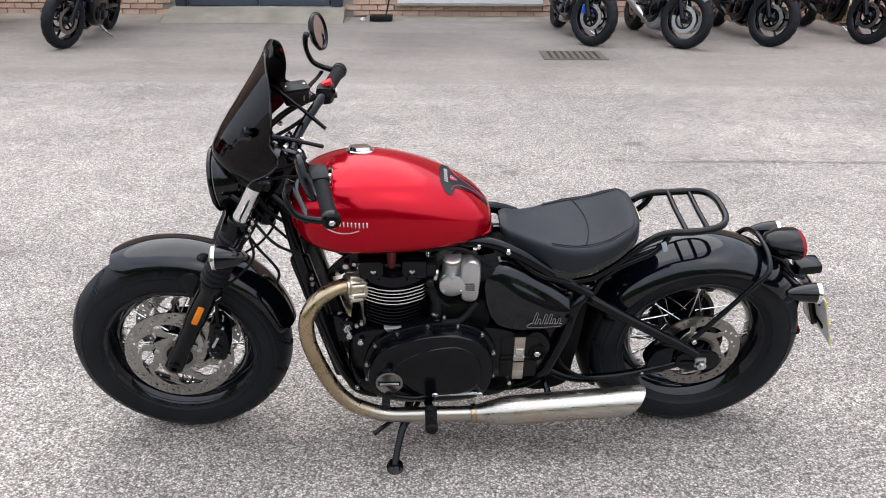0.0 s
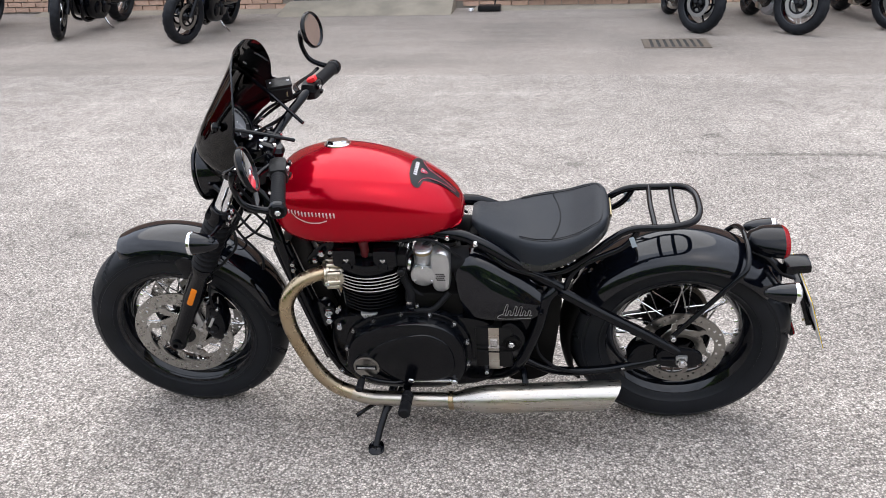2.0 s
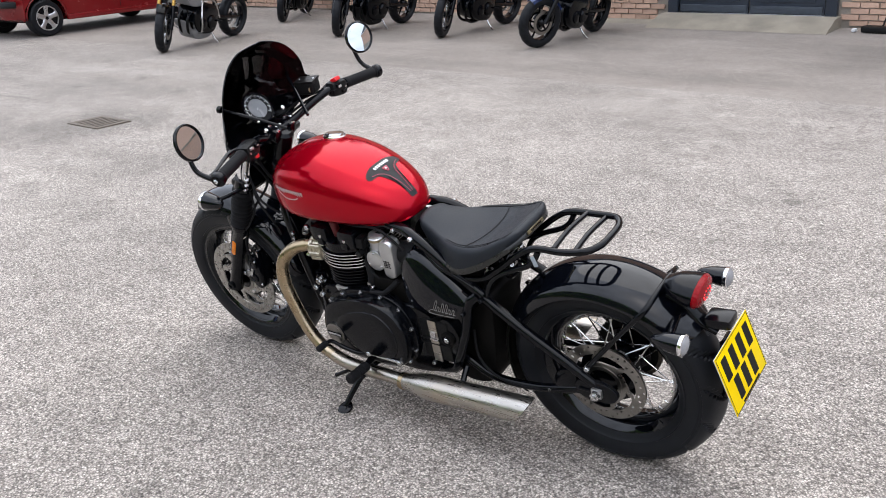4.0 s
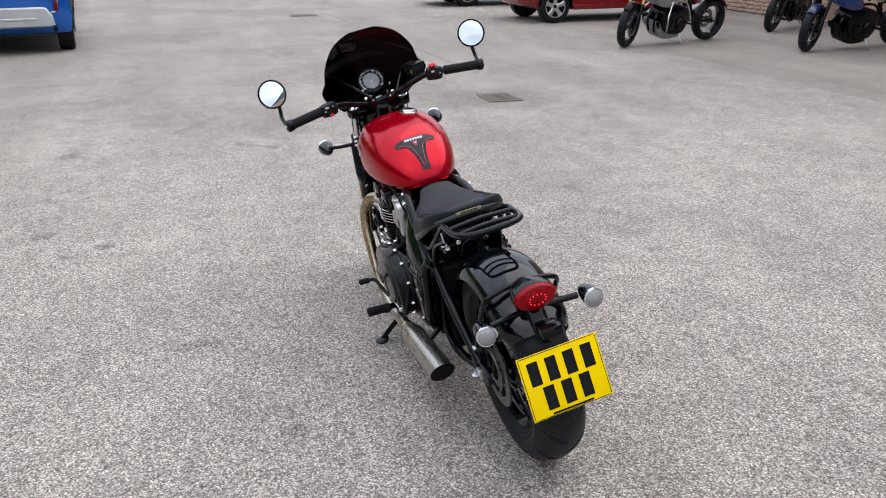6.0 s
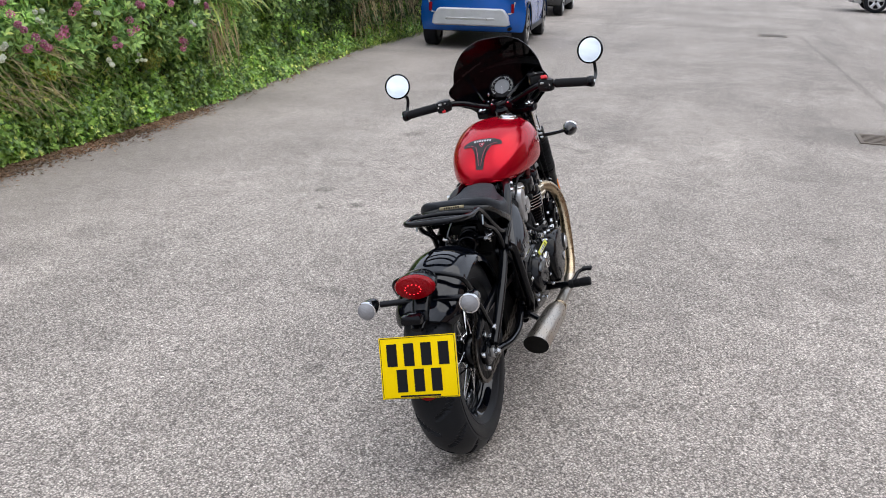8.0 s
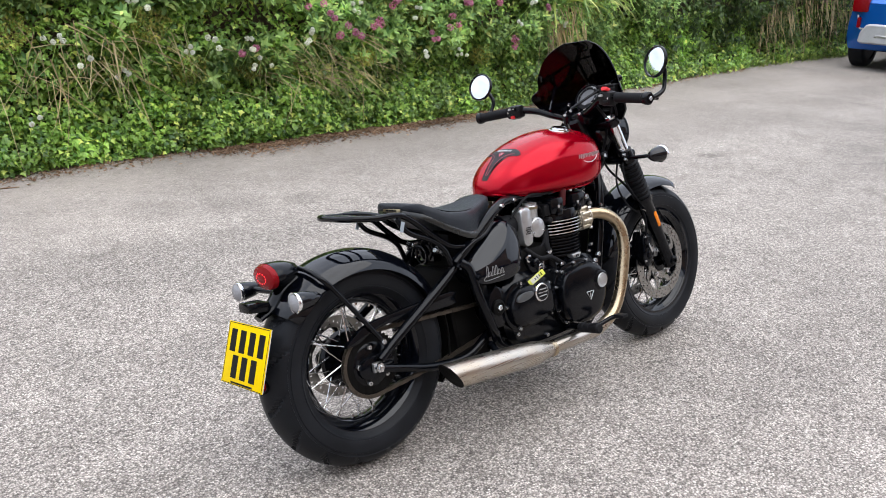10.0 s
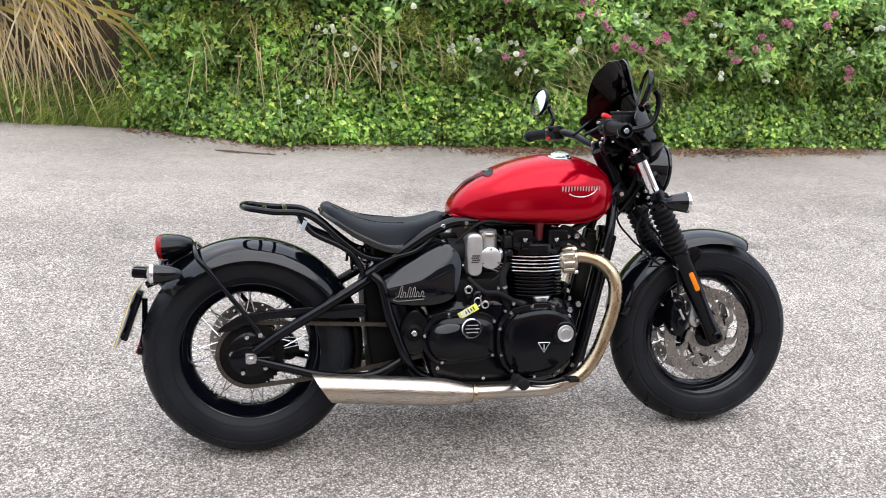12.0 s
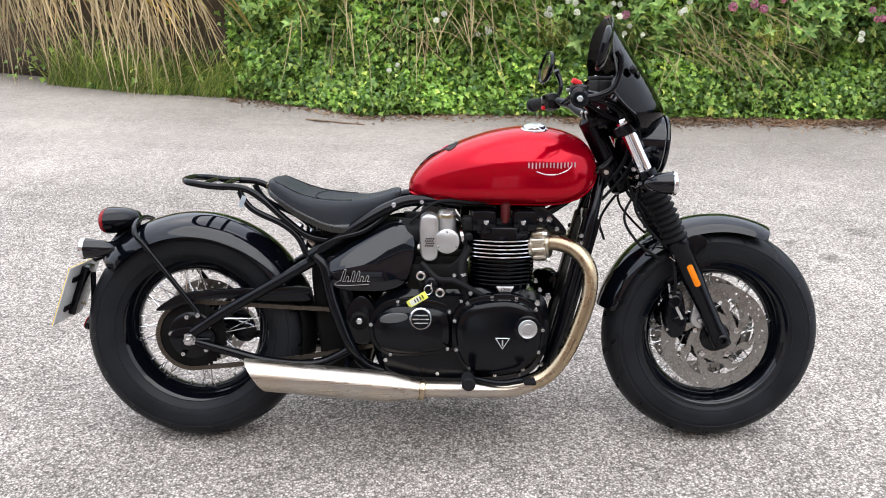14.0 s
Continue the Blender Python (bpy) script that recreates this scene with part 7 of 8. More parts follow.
def shoots(name, n, place, material, label, category):
    """Leafy shoots: pairs of leaves set crosswise up a stem that ends in a rosette."""
    T = np.array(LEAF_T, float)
    verts, faces = [], []
    for i in range(n):
        p, nrm = place()
        d = np.array((rng.normal(0, 0.45), 0.75 + 0.2 * rng.random(), 0.75 + rng.normal(0, 0.3)))
        d /= np.linalg.norm(d)
        side = np.cross(d, (0.31, 0.2, 0.93))
        side /= np.linalg.norm(side)
        cross = np.cross(d, side)
        L, big = rng.uniform(0.10, 0.20), rng.uniform(0.85, 1.25)
        turn0 = rng.uniform(0, 3.14)
        for j in range(5):
            f = j / 4
            size = big * (0.085 - 0.030 * f)
            for k in range(2 if j < 4 else 5):
                a = turn0 + 1.57 * j + (3.14159 if j < 4 else 1.2566) * k + rng.normal(0, 0.2)
                out = math.cos(a) * side + math.sin(a) * cross
                ax = out + d * (0.25 + 0.5 * f) + np.array((0, 0, -0.30 + 0.25 * f))
                ax /= np.linalg.norm(ax)
                wd = np.cross(d, ax)
                wd /= np.linalg.norm(wd) + 1e-9
                up = np.cross(ax, wd)
                o = len(verts)
                q = p + d * L * f
                verts += (q + size * ((T[:, :1] + 0.5) * ax + 1.15 * T[:, 1:2] * wd + T[:, 2:3] * up)).tolist()
                faces += [tuple(o + v for v in fc) for fc in LEAF_F]
    return tagged(mesh_object(name, verts, faces, material), label, category, kind="stuff")


def plant_spot():
    """Where the flowering plants grow: thick above the ivy skirt, thin over the ivy wall."""
    while True:
        x, h = rng.uniform(-7.0, 1.7), rng.uniform(0.50, 1.75)
        few = float(np.interp(x, [-1.1, -0.5], [1.0, 0.16])) if h < 0.92 else 0.9
        if rng.random() < few * (0.30 + 1.7 * noise.noise((x * 2.2 + 4, h * 2.8, 1.0))):
            break
    p = bank(x, h)
    return np.array((x, p.y + 0.02 + 0.10 * rng.random(), p.z)), None


scatter("dark_shrub", LEAF_T, LEAF_F, 16000, lambda: shrub_spot(-15.0, -6.3, 0.34, 1.7), lambda: rng.uniform(0.045, 0.10), DEEPGREEN, "dark green shrub hanging over the foot of the bank", "shrub", 0.6, 0.8)
shoots("valerian_shoots", 1700, plant_spot, SHRUB, "green leafy shoots of valerian on the bank", "shrub")


def herb_spot():
    x, h, r = HERBS[rng.integers(0, len(HERBS))]
    a, q = rng.uniform(0, 6.28), r * math.sqrt(rng.random())
    x, h = x + q * math.cos(a), h + 0.8 * q * math.sin(a)
    p = bank(x, h)
    return np.array((x, p.y + rng.uniform(0.08, 0.22), p.z)), (rng.normal(0, 0.8), 0.6, 0.6)


HERBS = [(1.35, 0.80, 0.22), (1.0, 0.92, 0.20), (0.62, 0.95, 0.16), (-0.62, 0.62, 0.13), (-1.1, 0.58, 0.09), (-2.15, 0.62, 0.09), (-2.75, 0.92, 0.22), (-3.6, 0.55, 0.13), (-5.3, 0.85, 0.25), (-0.3, 0.95, 0.15)]
scatter("feathery_herbs", LEAF_T, LEAF_F, 4200, herb_spot, lambda: rng.uniform(0.014, 0.034), HERB, "olive feathery herbs among the ivy", "herb", 0.9, 1.0)


def crown_spot():
    if rng.random() < 0.42:
        return shrub_spot(-24, 9, 1.5, 3.1)
    x, back = rng.uniform(-14, 8), rng.uniform(0.2, 4.5)
    return np.array((x, bank(x, 3.0).y - back, bank(x, 3.0).z + 0.02 + 0.35 * abs(noise.noise((x, back, 6.0))) * rng.random())), (rng.normal(0, 0.4), 0.2, 1.0)


scatter("scrub", LEAF_T, LEAF_F, 18000, crown_spot, lambda: rng.uniform(0.09, 0.2), SHRUB, "leafy scrub along the top of the bank", "shrub", 0.6, 0.8)


def blades(name, n, root, way, length, width, material, label, category, sag=0.6, steps=5):
    """n tapered arching blades in one mesh."""
    verts, faces = [], []
    for i in range(n):
        p, d, L, w = V(root()), V(way()).normalized(), length(), width()
        side = d.cross(V((rng.normal(0, 0.3), 1, 0.2))).normalized()
        o = len(verts)
        q = p.copy()
        for s in range(steps + 1):
            f = s / steps
            ww = w * (1 - f ** 2 * 0.9)
            verts += [tuple(q - side * ww), tuple(q + side * ww)]
            d = (d + V((0, 0, -sag / steps)) + V(rng.normal(0, 0.06, 3))).normalized()
            q = q + d * (L / steps)
            if q.z < 0.012:
                q.z = 0.012
            lim = bank(q.x, max(0, q.z)).y + 0.02
            q.y = max(q.y, lim)
        for s in range(steps):
            a = o + 2 * s
            faces.append((a, a + 1, a + 3, a + 2))
    return tagged(mesh_object(name, verts, faces, material), label, category, kind="stuff")


def near_bank(x, h, out=0.08):
    p = bank(x, h)
    return (x, p.y + out, p.z)


# dead sword leaves hanging over the bare soil, green grass under them
blades("dead_sword_leaves", 300, lambda: near_bank(rng.uniform(2.2, 5.0), rng.uniform(0.95, 1.75), 0.12), lambda: (rng.normal(-0.34, 0.22), rng.uniform(0.12, 0.40), -1.0), lambda: rng.uniform(0.55, 1.25), lambda: rng.uniform(0.004, 0.009), DRY, "dead straw-coloured sword leaves hanging down the bank", "dry grass", 0.25, 6)
blades("arching_sword_leaves", 110, lambda: near_bank(rng.uniform(2.3, 4.9), rng.uniform(0.95, 1.7), 0.12), lambda: (rng.normal(-0.7, 0.5), rng.uniform(0.1, 0.5), rng.uniform(-0.4, 0.5)), lambda: rng.uniform(0.5, 1.0), lambda: rng.uniform(0.005, 0.012), DRY, "straw-coloured sword leaves arching from the bank", "dry grass", 1.2, 7)
blades("golden_sword_leaves", 16, lambda: near_bank(rng.uniform(2.0, 3.2), rng.uniform(0.85, 1.1), 0.14), lambda: (rng.normal(-0.9, 0.3), rng.uniform(0.2, 0.6), rng.uniform(-0.1, 0.5)), lambda: rng.uniform(0.4, 0.75), lambda: rng.uniform(0.010, 0.018), GOLDEN, "broad yellowing sword leaves arching from the bank", "plant", 1.3, 8)
blades("grass_clump", 1700, lambda: near_bank(rng.uniform(1.75, 3.6), 0.0, rng.uniform(-0.04, 0.20)), lambda: (rng.normal(-0.40, 0.30), rng.uniform(0, 0.45), 1), lambda: rng.uniform(0.22, 0.62), lambda: rng.uniform(0.0022, 0.0045), GRASS, "long green grass at the foot of the bank", "grass", 1.1, 6)
blades("dry_stems", 34, lambda: near_bank(rng.choice([1.22, 0.92, 0.80, 0.42, 0.30, -0.05]) + rng.normal(0, 0.07), rng.uniform(0.55, 0.95), 0.20), lambda: (rng.normal(-0.15, 0.25), 0.25, -1), lambda: rng.uniform(0.25, 0.62), lambda: rng.uniform(0.0022, 0.0048), DRY, "pale dry stems hanging over the ivy", "dry grass", 0.2, 4)
blades("dry_twigs", 130, lambda: near_bank(rng.normal(-1.75, 0.42), rng.uniform(0.42, 0.85), 0.14), lambda: (rng.normal(-0.7, 0.6), 0.35, -0.5 + rng.normal(0, 0.3)), lambda: rng.uniform(0.15, 0.45), lambda: rng.uniform(0.0016, 0.0035), DRY, "tangle of dry brown twigs", "twigs", 0.5, 5)
blades("dry_twig_tangle", 55, lambda: near_bank(rng.normal(0.0, 0.35), rng.uniform(0.55, 1.0), 0.15), lambda: (rng.normal(-0.4, 0.8), 0.35, -0.6 + rng.normal(0, 0.35)), lambda: rng.uniform(0.2, 0.5), lambda: rng.uniform(0.0018, 0.004), DRY, "tangle of dry brown twigs", "twigs", 0.5, 5)
blades("withered_sword_plant", 70, lambda: near_bank(rng.normal(-4.75, 0.16), rng.uniform(0.65, 1.05), 0.16), lambda: (rng.normal(0, 0.28), 0.35, -1), lambda: rng.uniform(0.3, 0.6), lambda: rng.uniform(0.003, 0.009), DRY, "withered brown sword plant hanging from the bank", "dry grass", 0.7, 6)
blades("sword_plant", 46, lambda: near_bank(rng.normal(-5.1, 0.3), rng.uniform(0.95, 1.2), 0.16), lambda: (rng.normal(0, 0.8), 0.6, 0.6), lambda: rng.uniform(0.5, 0.9), lambda: rng.uniform(0.010, 0.02), GRASS, "arching sword-leaved plant on the bank", "plant", 1.8, 7)
blades("grass_tufts", 700, lambda: near_bank(rng.uniform(-14, -6.5), 0.0, rng.uniform(0.0, 0.35)), lambda: (rng.normal(0, 0.5), rng.uniform(0, 0.5), 1), lambda: rng.uniform(0.08, 0.30), lambda: rng.uniform(0.003, 0.007), GRASS, "grass tufts along the foot of the bank", "grass", 1.2, 4)
blades("hanging_stalks", 230, lambda: near_bank(rng.uniform(-12.5, -9.5), rng.uniform(0.5, 1.3), 0.12), lambda: (rng.normal(0, 0.25), 0.2, -1), lambda: rng.uniform(0.3, 0.8), lambda: rng.uniform(0.004, 0.01), DRY, "brown stalks hanging down the bank", "dry grass", 0.3, 5)

litter_T = [(-0.5, 0.05, 0), (0, 0.3, 0.1), (0.5, 0, 0), (0, -0.3, 0.12)]


def litter_spot():
    x = rng.uniform(-9, 1.9) if rng.random() < 0.45 else rng.uniform(-4.2, -0.7)
    return np.array((x, bank_foot(x) + 0.04 + abs(rng.normal(0, 0.10 if x > -0.7 else 0.13)) + 0.05 * noise.noise((x * 1.3, 0, 0)), rng.uniform(0.004, 0.012))), (0, 0, 1)


scatter("leaf_litter", litter_T, [(0, 1, 2, 3)], 9000, litter_spot, lambda: rng.uniform(0.014, 0.040), LITTER, "brown leaf litter along the edge of the asphalt", "leaf litter", 0.25)

twig = sweep([(1.16, -1.615, 0.006), (1.08, -1.58, 0.010), (0.98, -1.565, 0.006), (0.86, -1.515, 0.008), (0.72, -1.49, 0.006)], [0.004, 0.006, 0.005, 0.005, 0.003], 30, 6)
for k in range(5):
    sweep([(1.10 - 0.025 * k, -1.59 + 0.008 * k, 0.010), (1.09 - 0.030 * k, -1.555 + 0.01 * k, 0.014)], [0.010, 0.004], seg=6, bm=twig, flat=0.3)
tagged(finish(twig, "fallen_twig", LITTER), "brown fallen twig on the asphalt", "twig")

# valerian flower heads on short stems
heads = []
for colour, spots in (("pink", [(-2.2, 0.93), (-1.05, 0.75), (-1.32, 0.72), (-1.85, 0.86), (-2.02, 0.80), (-2.62, 0.73), (-2.85, 0.76), (-1.72, 0.95), (-1.22, 0.93), (-3.05, 0.88), (-3.96, 0.66), (-4.12, 0.68), (-3.3, 1.02), (-2.45, 1.08), (-2.95, 1.12), (-1.55, 1.10), (-3.6, 1.08), (-0.75, 1.05), (-4.35, 0.95), (-1.0, 1.18)]),
                      ("cream", [(-0.55, 0.74), (-0.70, 0.82), (-0.62, 0.66), (-0.98, 0.80), (-1.15, 0.64), (-0.35, 0.93), (0.22, 0.72), (0.35, 0.86), (0.15, 0.95), (-0.15, 0.60), (0.55, 0.36), (-2.5, 0.60), (-2.72, 0.64), (-3.2, 0.62), (-3.35, 0.72), (-3.75, 0.86), (-1.5, 0.84), (-2.3, 0.72), (-4.55, 0.88), (-2.0, 1.02), (-3.45, 0.92), (-0.2, 1.1), (-2.7, 0.98), (-1.3, 1.02), (-4.05, 1.04), (-4.75, 0.80), (-0.85, 0.94)])):
    for x, h in [q for i, q in enumerate(spots) if i % 3 != 2]:
        p = bank(x, h)
        base = V((x, p.y + 0.24 + rng.uniform(0, 0.06), h))
        fl = empty("flower_head", Matrix.Translation(base), "pink valerian flower head on the bank" if colour == "pink" else "cream white valerian flower head on the bank", "flower", "valerian flowers")
        n, R = 150, rng.uniform(0.017, 0.027) * (1.2 if colour == "pink" else 0.75)
        verts, faces = [], []
        lumps = [V((rng.uniform(-1, 1) * 0.080, rng.uniform(-1, 1) * 0.03, rng.uniform(-1, 1) * 0.055)) for _ in range(rng.integers(2, 5))]
        for i in range(n):
            d = V(rng.normal(0, 1, 3)).normalized()
            lump = lumps[i % len(lumps)]
            c = lump + d * R * rng.uniform(0.8, 1.0)
            s = rng.uniform(0.006, 0.009)
            o = len(verts)
            t1 = d.cross(V((0.3, 0.2, 1))).normalized() * s
            t2 = d.cross(t1).normalized() * s
            verts += [tuple(c + t1), tuple(c + t2), tuple(c - t1), tuple(c - t2), tuple(c + d * s * 0.8)]
            faces += [(o, o + 1, o + 4), (o + 1, o + 2, o + 4), (o + 2, o + 3, o + 4), (o + 3, o, o + 4), (o, o + 3, o + 2, o + 1)]
        mesh_object("blossom", verts, faces, PINK if colour == "pink" else CREAM, fl)
        part("stem", sweep([(0, 0, -0.005), (0.01, -0.05, -0.08), (0.0, -0.16, -0.16)], 0.0022, 6, 5), SHRUB, fl)

# ---------------------------------------------------------------- parked motorcycles
NAVY = mat("navy_paint", (0.020, 0.042, 0.15), 0.25, 0.2, 0.1, 8, 500, 0.01, coat=0.6)
GREYP = mat("grey_paint", (0.22, 0.22, 0.23), 0.35, 0.3, 0.12, 8, 400, 0.02, coat=0.3)
GOLDFORK = mat("gold_anodised", (0.44, 0.27, 0.07), 0.3, 0.9, 0.1)
BLUEBIT = mat("blue_anodised", (0.02, 0.10, 0.50), 0.3, 0.3, 0.1)


def parked_bike(front, rear, label, body, wheel_kind="cast", fork=SATIN, engine=CAST, pipe=STEEL, belly=None, bars=False, pannier=False, fender_mat=None, lean=11.0, steer=18.0, accent=None):
    """A standing motorcycle between two tyre contacts on the ground."""
    f, r = V((*front, 0)), V((*rear, 0))
    d = (f - r)
    wb = d.length
    head = math.degrees(math.atan2(d.y, d.x))
    m = Matrix.Translation(r) @ pose(0, 0, 0, 0, 0, head) @ pose(0, 0, 0, -lean, 0, 0)
    b = empty("parked_motorcycle", m, label, "motorcycle", "parked motorcycles")
    az = 0.312 / math.cos(radians(lean)) - 0.004
    fender_mat = fender_mat or body

    def roller(x, hw, front_one):
        rim = part("wheel", lathe([(0.205, -0.04), (0.222, -0.045), (0.226, -0.040), (0.226, 0.040), (0.222, 0.045), (0.205, 0.04), (0.198, 0.0)], (0, 0, 0), (0, 1, 0), 40, loop=True), GLOSS, b)
        rim.matrix_basis = Matrix.Translation((x, 0, az)) @ (pose(0, 0, 0, 0, 0, steer) if front_one else Matrix())
        prof = [(0.215, -0.045), (0.235, -hw * 0.92), (0.262, -hw), (0.290, -hw * 0.85), (0.306, -hw * 0.5), (0.312, 0), (0.306, hw * 0.5), (0.290, hw * 0.85), (0.262, hw), (0.235, hw * 0.92), (0.215, 0.045)]
        bm = bmesh.new()
        rings = []
        for i in range(120):
            a = 2 * math.pi * i / 120
            ring = []
            for rr, y in prof:
                if rr > 0.28 and abs(y) > 0.008 and (i + (2 if y > 0 else 0) + int(abs(y) * 60)) % 6 < 2:
                    rr -= 0.007
                ring.append((rr * math.cos(a), y, rr * math.sin(a)))
            rings.append(ring)
        skin(rings, bm, loop=True)
        part("tyre", bm, TYRE, rim)
        part("hub", lathe([(0.02, -0.07), (0.045, -0.05), (0.045, 0.05), (0.02, 0.07)], (0, 0, 0), (0, 1, 0), 20), CAST, rim)
        n = 5 if wheel_kind == "cast" else 24
        s0 = None
        for i in range(n):
            mm = pose(0, 0, 0, 0, 360 * i / n, 0)
            if s0 is None:
                if wheel_kind == "cast":
                    s0 = part("spoke", sweep([(0.04, 0, 0), (0.12, 0, 0.008), (0.205, 0, 0.03)], [0.016, 0.011, 0.013], 8, 8), SATIN, rim)
                else:
                    s0 = part("spoke", rod((0.045, 0.03, 0), (0.20, 0, 0.06), 0.0025, seg=5), SPOKE, rim)
            else:
                again(s0, mm)
        for s in ((1, -1) if front_one else (-1,)):
            part("brake_disc", lathe([(0.145, -0.0025), (0.145, 0.0025), (0.105, 0.0025), (0.105, -0.0025)], (0, 0.062 * s, 0), (0, 1, 0), 40, loop=True), DISC, rim)
            part("disc_carrier", lathe([(0.108, -0.002), (0.108, 0.002), (0.085, 0.002), (0.085, -0.002)], (0, 0.060 * s, 0), (0, 1, 0), 30, loop=True), SATIN, rim)
        return rim

    roller(wb, 0.058, True)
    roller(0.0, 0.078, False)
    sdeg = Matrix.Translation((wb, 0, az)) @ pose(0, 0, 0, 0, 0, steer) @ Matrix.Translation((-wb, 0, -az))

    def turned(pts):
        return [tuple(sdeg @ V(p)) for p in pts]

    for s in (1, -1):
        part("fork_leg", sweep(turned([(wb, 0.095 * s, az), (wb - 0.13, 0.095 * s, az + 0.29)]), [0.028, 0.030], seg=14), fork if fork is not GOLDFORK else SATIN, b)
        part("fork_tube", sweep(turned([(wb - 0.12, 0.095 * s, az + 0.27), (wb - 0.30, 0.095 * s, az + 0.66)]), 0.024, seg=14), fork, b)
        part("caliper", box(tuple(sdeg @ V((wb - 0.10, 0.075 * s, az + 0.07))), (0.06, 0.05, 0.10), 0.012), SATIN if not accent else accent, b)
    part("front_mudguard", fenderlike(wb, az, 0.330, 50, 150, 0.062, sdeg), fender_mat, b)
    part("rear_mudguard", fenderlike(0, az, 0.345, 60, 150, 0.085, Matrix()), SATIN, b)
    part("engine", slab(outline([(wb * 0.36, az + 0.10), (wb * 0.42, az + 0.24), (wb * 0.60, az + 0.30), (wb * 0.70, az + 0.18), (wb * 0.68, az - 0.03), (wb * 0.58, az - 0.13), (wb * 0.42, az - 0.12)], 40), -0.16, 0.16, 0.03, both=True), engine, b)
    for s in (1, -1):
        part("engine_cover", lathe([(0.095, 0), (0.095, 0.02), (0.075, 0.04), (0.03, 0.045)], (wb * 0.47, 0.155 * s, az + 0.02), (0, s, 0), 26), engine, b)
        part("engine_cover", lathe([(0.075, 0), (0.075, 0.02), (0.055, 0.035)], (wb * 0.59, 0.155 * s, az + 0.02), (0, s, 0), 24), engine, b)
        part("frame_tube", sweep([(wb - 0.33, 0.03 * s, az + 0.55), (wb * 0.72, 0.12 * s, az + 0.34), (wb * 0.45, 0.14 * s, az + 0.32), (wb * 0.33, 0.13 * s, az + 0.05)], 0.018, 24, 10), SATIN if not bars else BOLT, b)
        part("swing_arm", sweep([(0, 0.10 * s, az), (wb * 0.2, 0.115 * s, az + 0.03), (wb * 0.36, 0.11 * s, az + 0.06)], [0.02, 0.028, 0.03], 10, 10), accent or SATIN, b)
        part("foot_peg", pill((wb * 0.40, 0.16 * s, az + 0.03), (wb * 0.40, 0.27 * s, az + 0.03), 0.013, 10), RUBBER, b)
        part("seat_rail", sweep([(wb * 0.38, 0.10 * s, az + 0.32), (wb * 0.15, 0.11 * s, az + 0.45), (-0.10, 0.08 * s, az + 0.50)], 0.016, 14, 10), SATIN, b)
        part("exhaust_header", sweep([(wb * 0.66, 0.06 * s, az + 0.20), (wb * 0.735, 0.07 * s, az + 0.10), (wb * 0.72, 0.06 * s, az - 0.08), (wb * 0.62, 0.05 * s, az - 0.16), (wb * 0.45, 0.02 * s, az - 0.16)], 0.019, 30, 12), pipe, b)
        if bars:
            part("crash_bar", sweep([(wb * 0.62, 0.10 * s, az - 0.12), (wb * 0.68, 0.24 * s, az - 0.05), (wb * 0.70, 0.26 * s, az + 0.15), (wb * 0.62, 0.16 * s, az + 0.34)], 0.0125, 26, 10), BOLT, b)
    part("silencer", sweep([(wb * 0.40, -0.10, az - 0.13), (wb * 0.26, -0.17, az - 0.02), (wb * 0.02, -0.19, az + 0.10)], [0.035, 0.052, 0.055], 16, 18), pipe if pipe is not BRONZE else SATIN, b)
    part("collector", box((wb * 0.46, -0.12, az - 0.135), (0.16, 0.09, 0.07), 0.02), STEEL, b)
    if belly:
        part("belly_pan", slab(outline([(wb * 0.45, az - 0.10), (wb * 0.70, az - 0.02), (wb * 0.74, az + 0.06), (wb * 0.70, az - 0.14), (wb * 0.60, az - 0.21), (wb * 0.45, az - 0.19)], 30), -0.13, 0.13, 0.03, both=True), belly, b)
    part("tank", skin([[(x, w * math.cos(t), z + h * math.sin(t)) for t in (2 * math.pi * k / 24 for k in range(24))] for x, w, z, h in ((wb * 0.40, 0.06, az + 0.46, 0.04), (wb * 0.46, 0.13, az + 0.49, 0.10), (wb * 0.58, 0.16, az + 0.53, 0.14), (wb * 0.70, 0.14, az + 0.55, 0.13), (wb * 0.76, 0.05, az + 0.55, 0.05))]), body, b)
    part("seat", skin([[(x, w * math.cos(t), z + h * math.sin(t)) for t in (2 * math.pi * k / 20 for k in range(20))] for x, w, z, h in ((-0.12, 0.05, az + 0.56, 0.02), (0.0, 0.12, az + 0.55, 0.045), (wb * 0.2, 0.15, az + 0.52, 0.05), (wb * 0.40, 0.10, az + 0.50, 0.04), (wb * 0.43, 0.04, az + 0.50, 0.02))]), VINYL, b)
    part("side_fairing", slab(outline([(wb * 0.60, az + 0.28), (wb * 0.78, az + 0.30), (wb * 0.80, az + 0.48), (wb * 0.66, az + 0.50)], 20), -0.17, 0.17, 0.02, both=True), body, b)
    part("headlamp", lathe([(0.03, -0.08), (0.085, -0.03), (0.09, 0.02), (0.07, 0.04)], tuple(sdeg @ V((wb - 0.16, 0, az + 0.60))), (1, 0, -0.1), 24), SATIN, b)
    part("handlebar", sweep(turned([(wb - 0.42, 0.38, az + 0.72), (wb - 0.33, 0.18, az + 0.74), (wb - 0.30, 0, az + 0.70), (wb - 0.33, -0.18, az + 0.74), (wb - 0.42, -0.38, az + 0.72)]), 0.013, 24, 10), SATIN, b)
    foot = V((wb * 0.48, 0.30, 0))
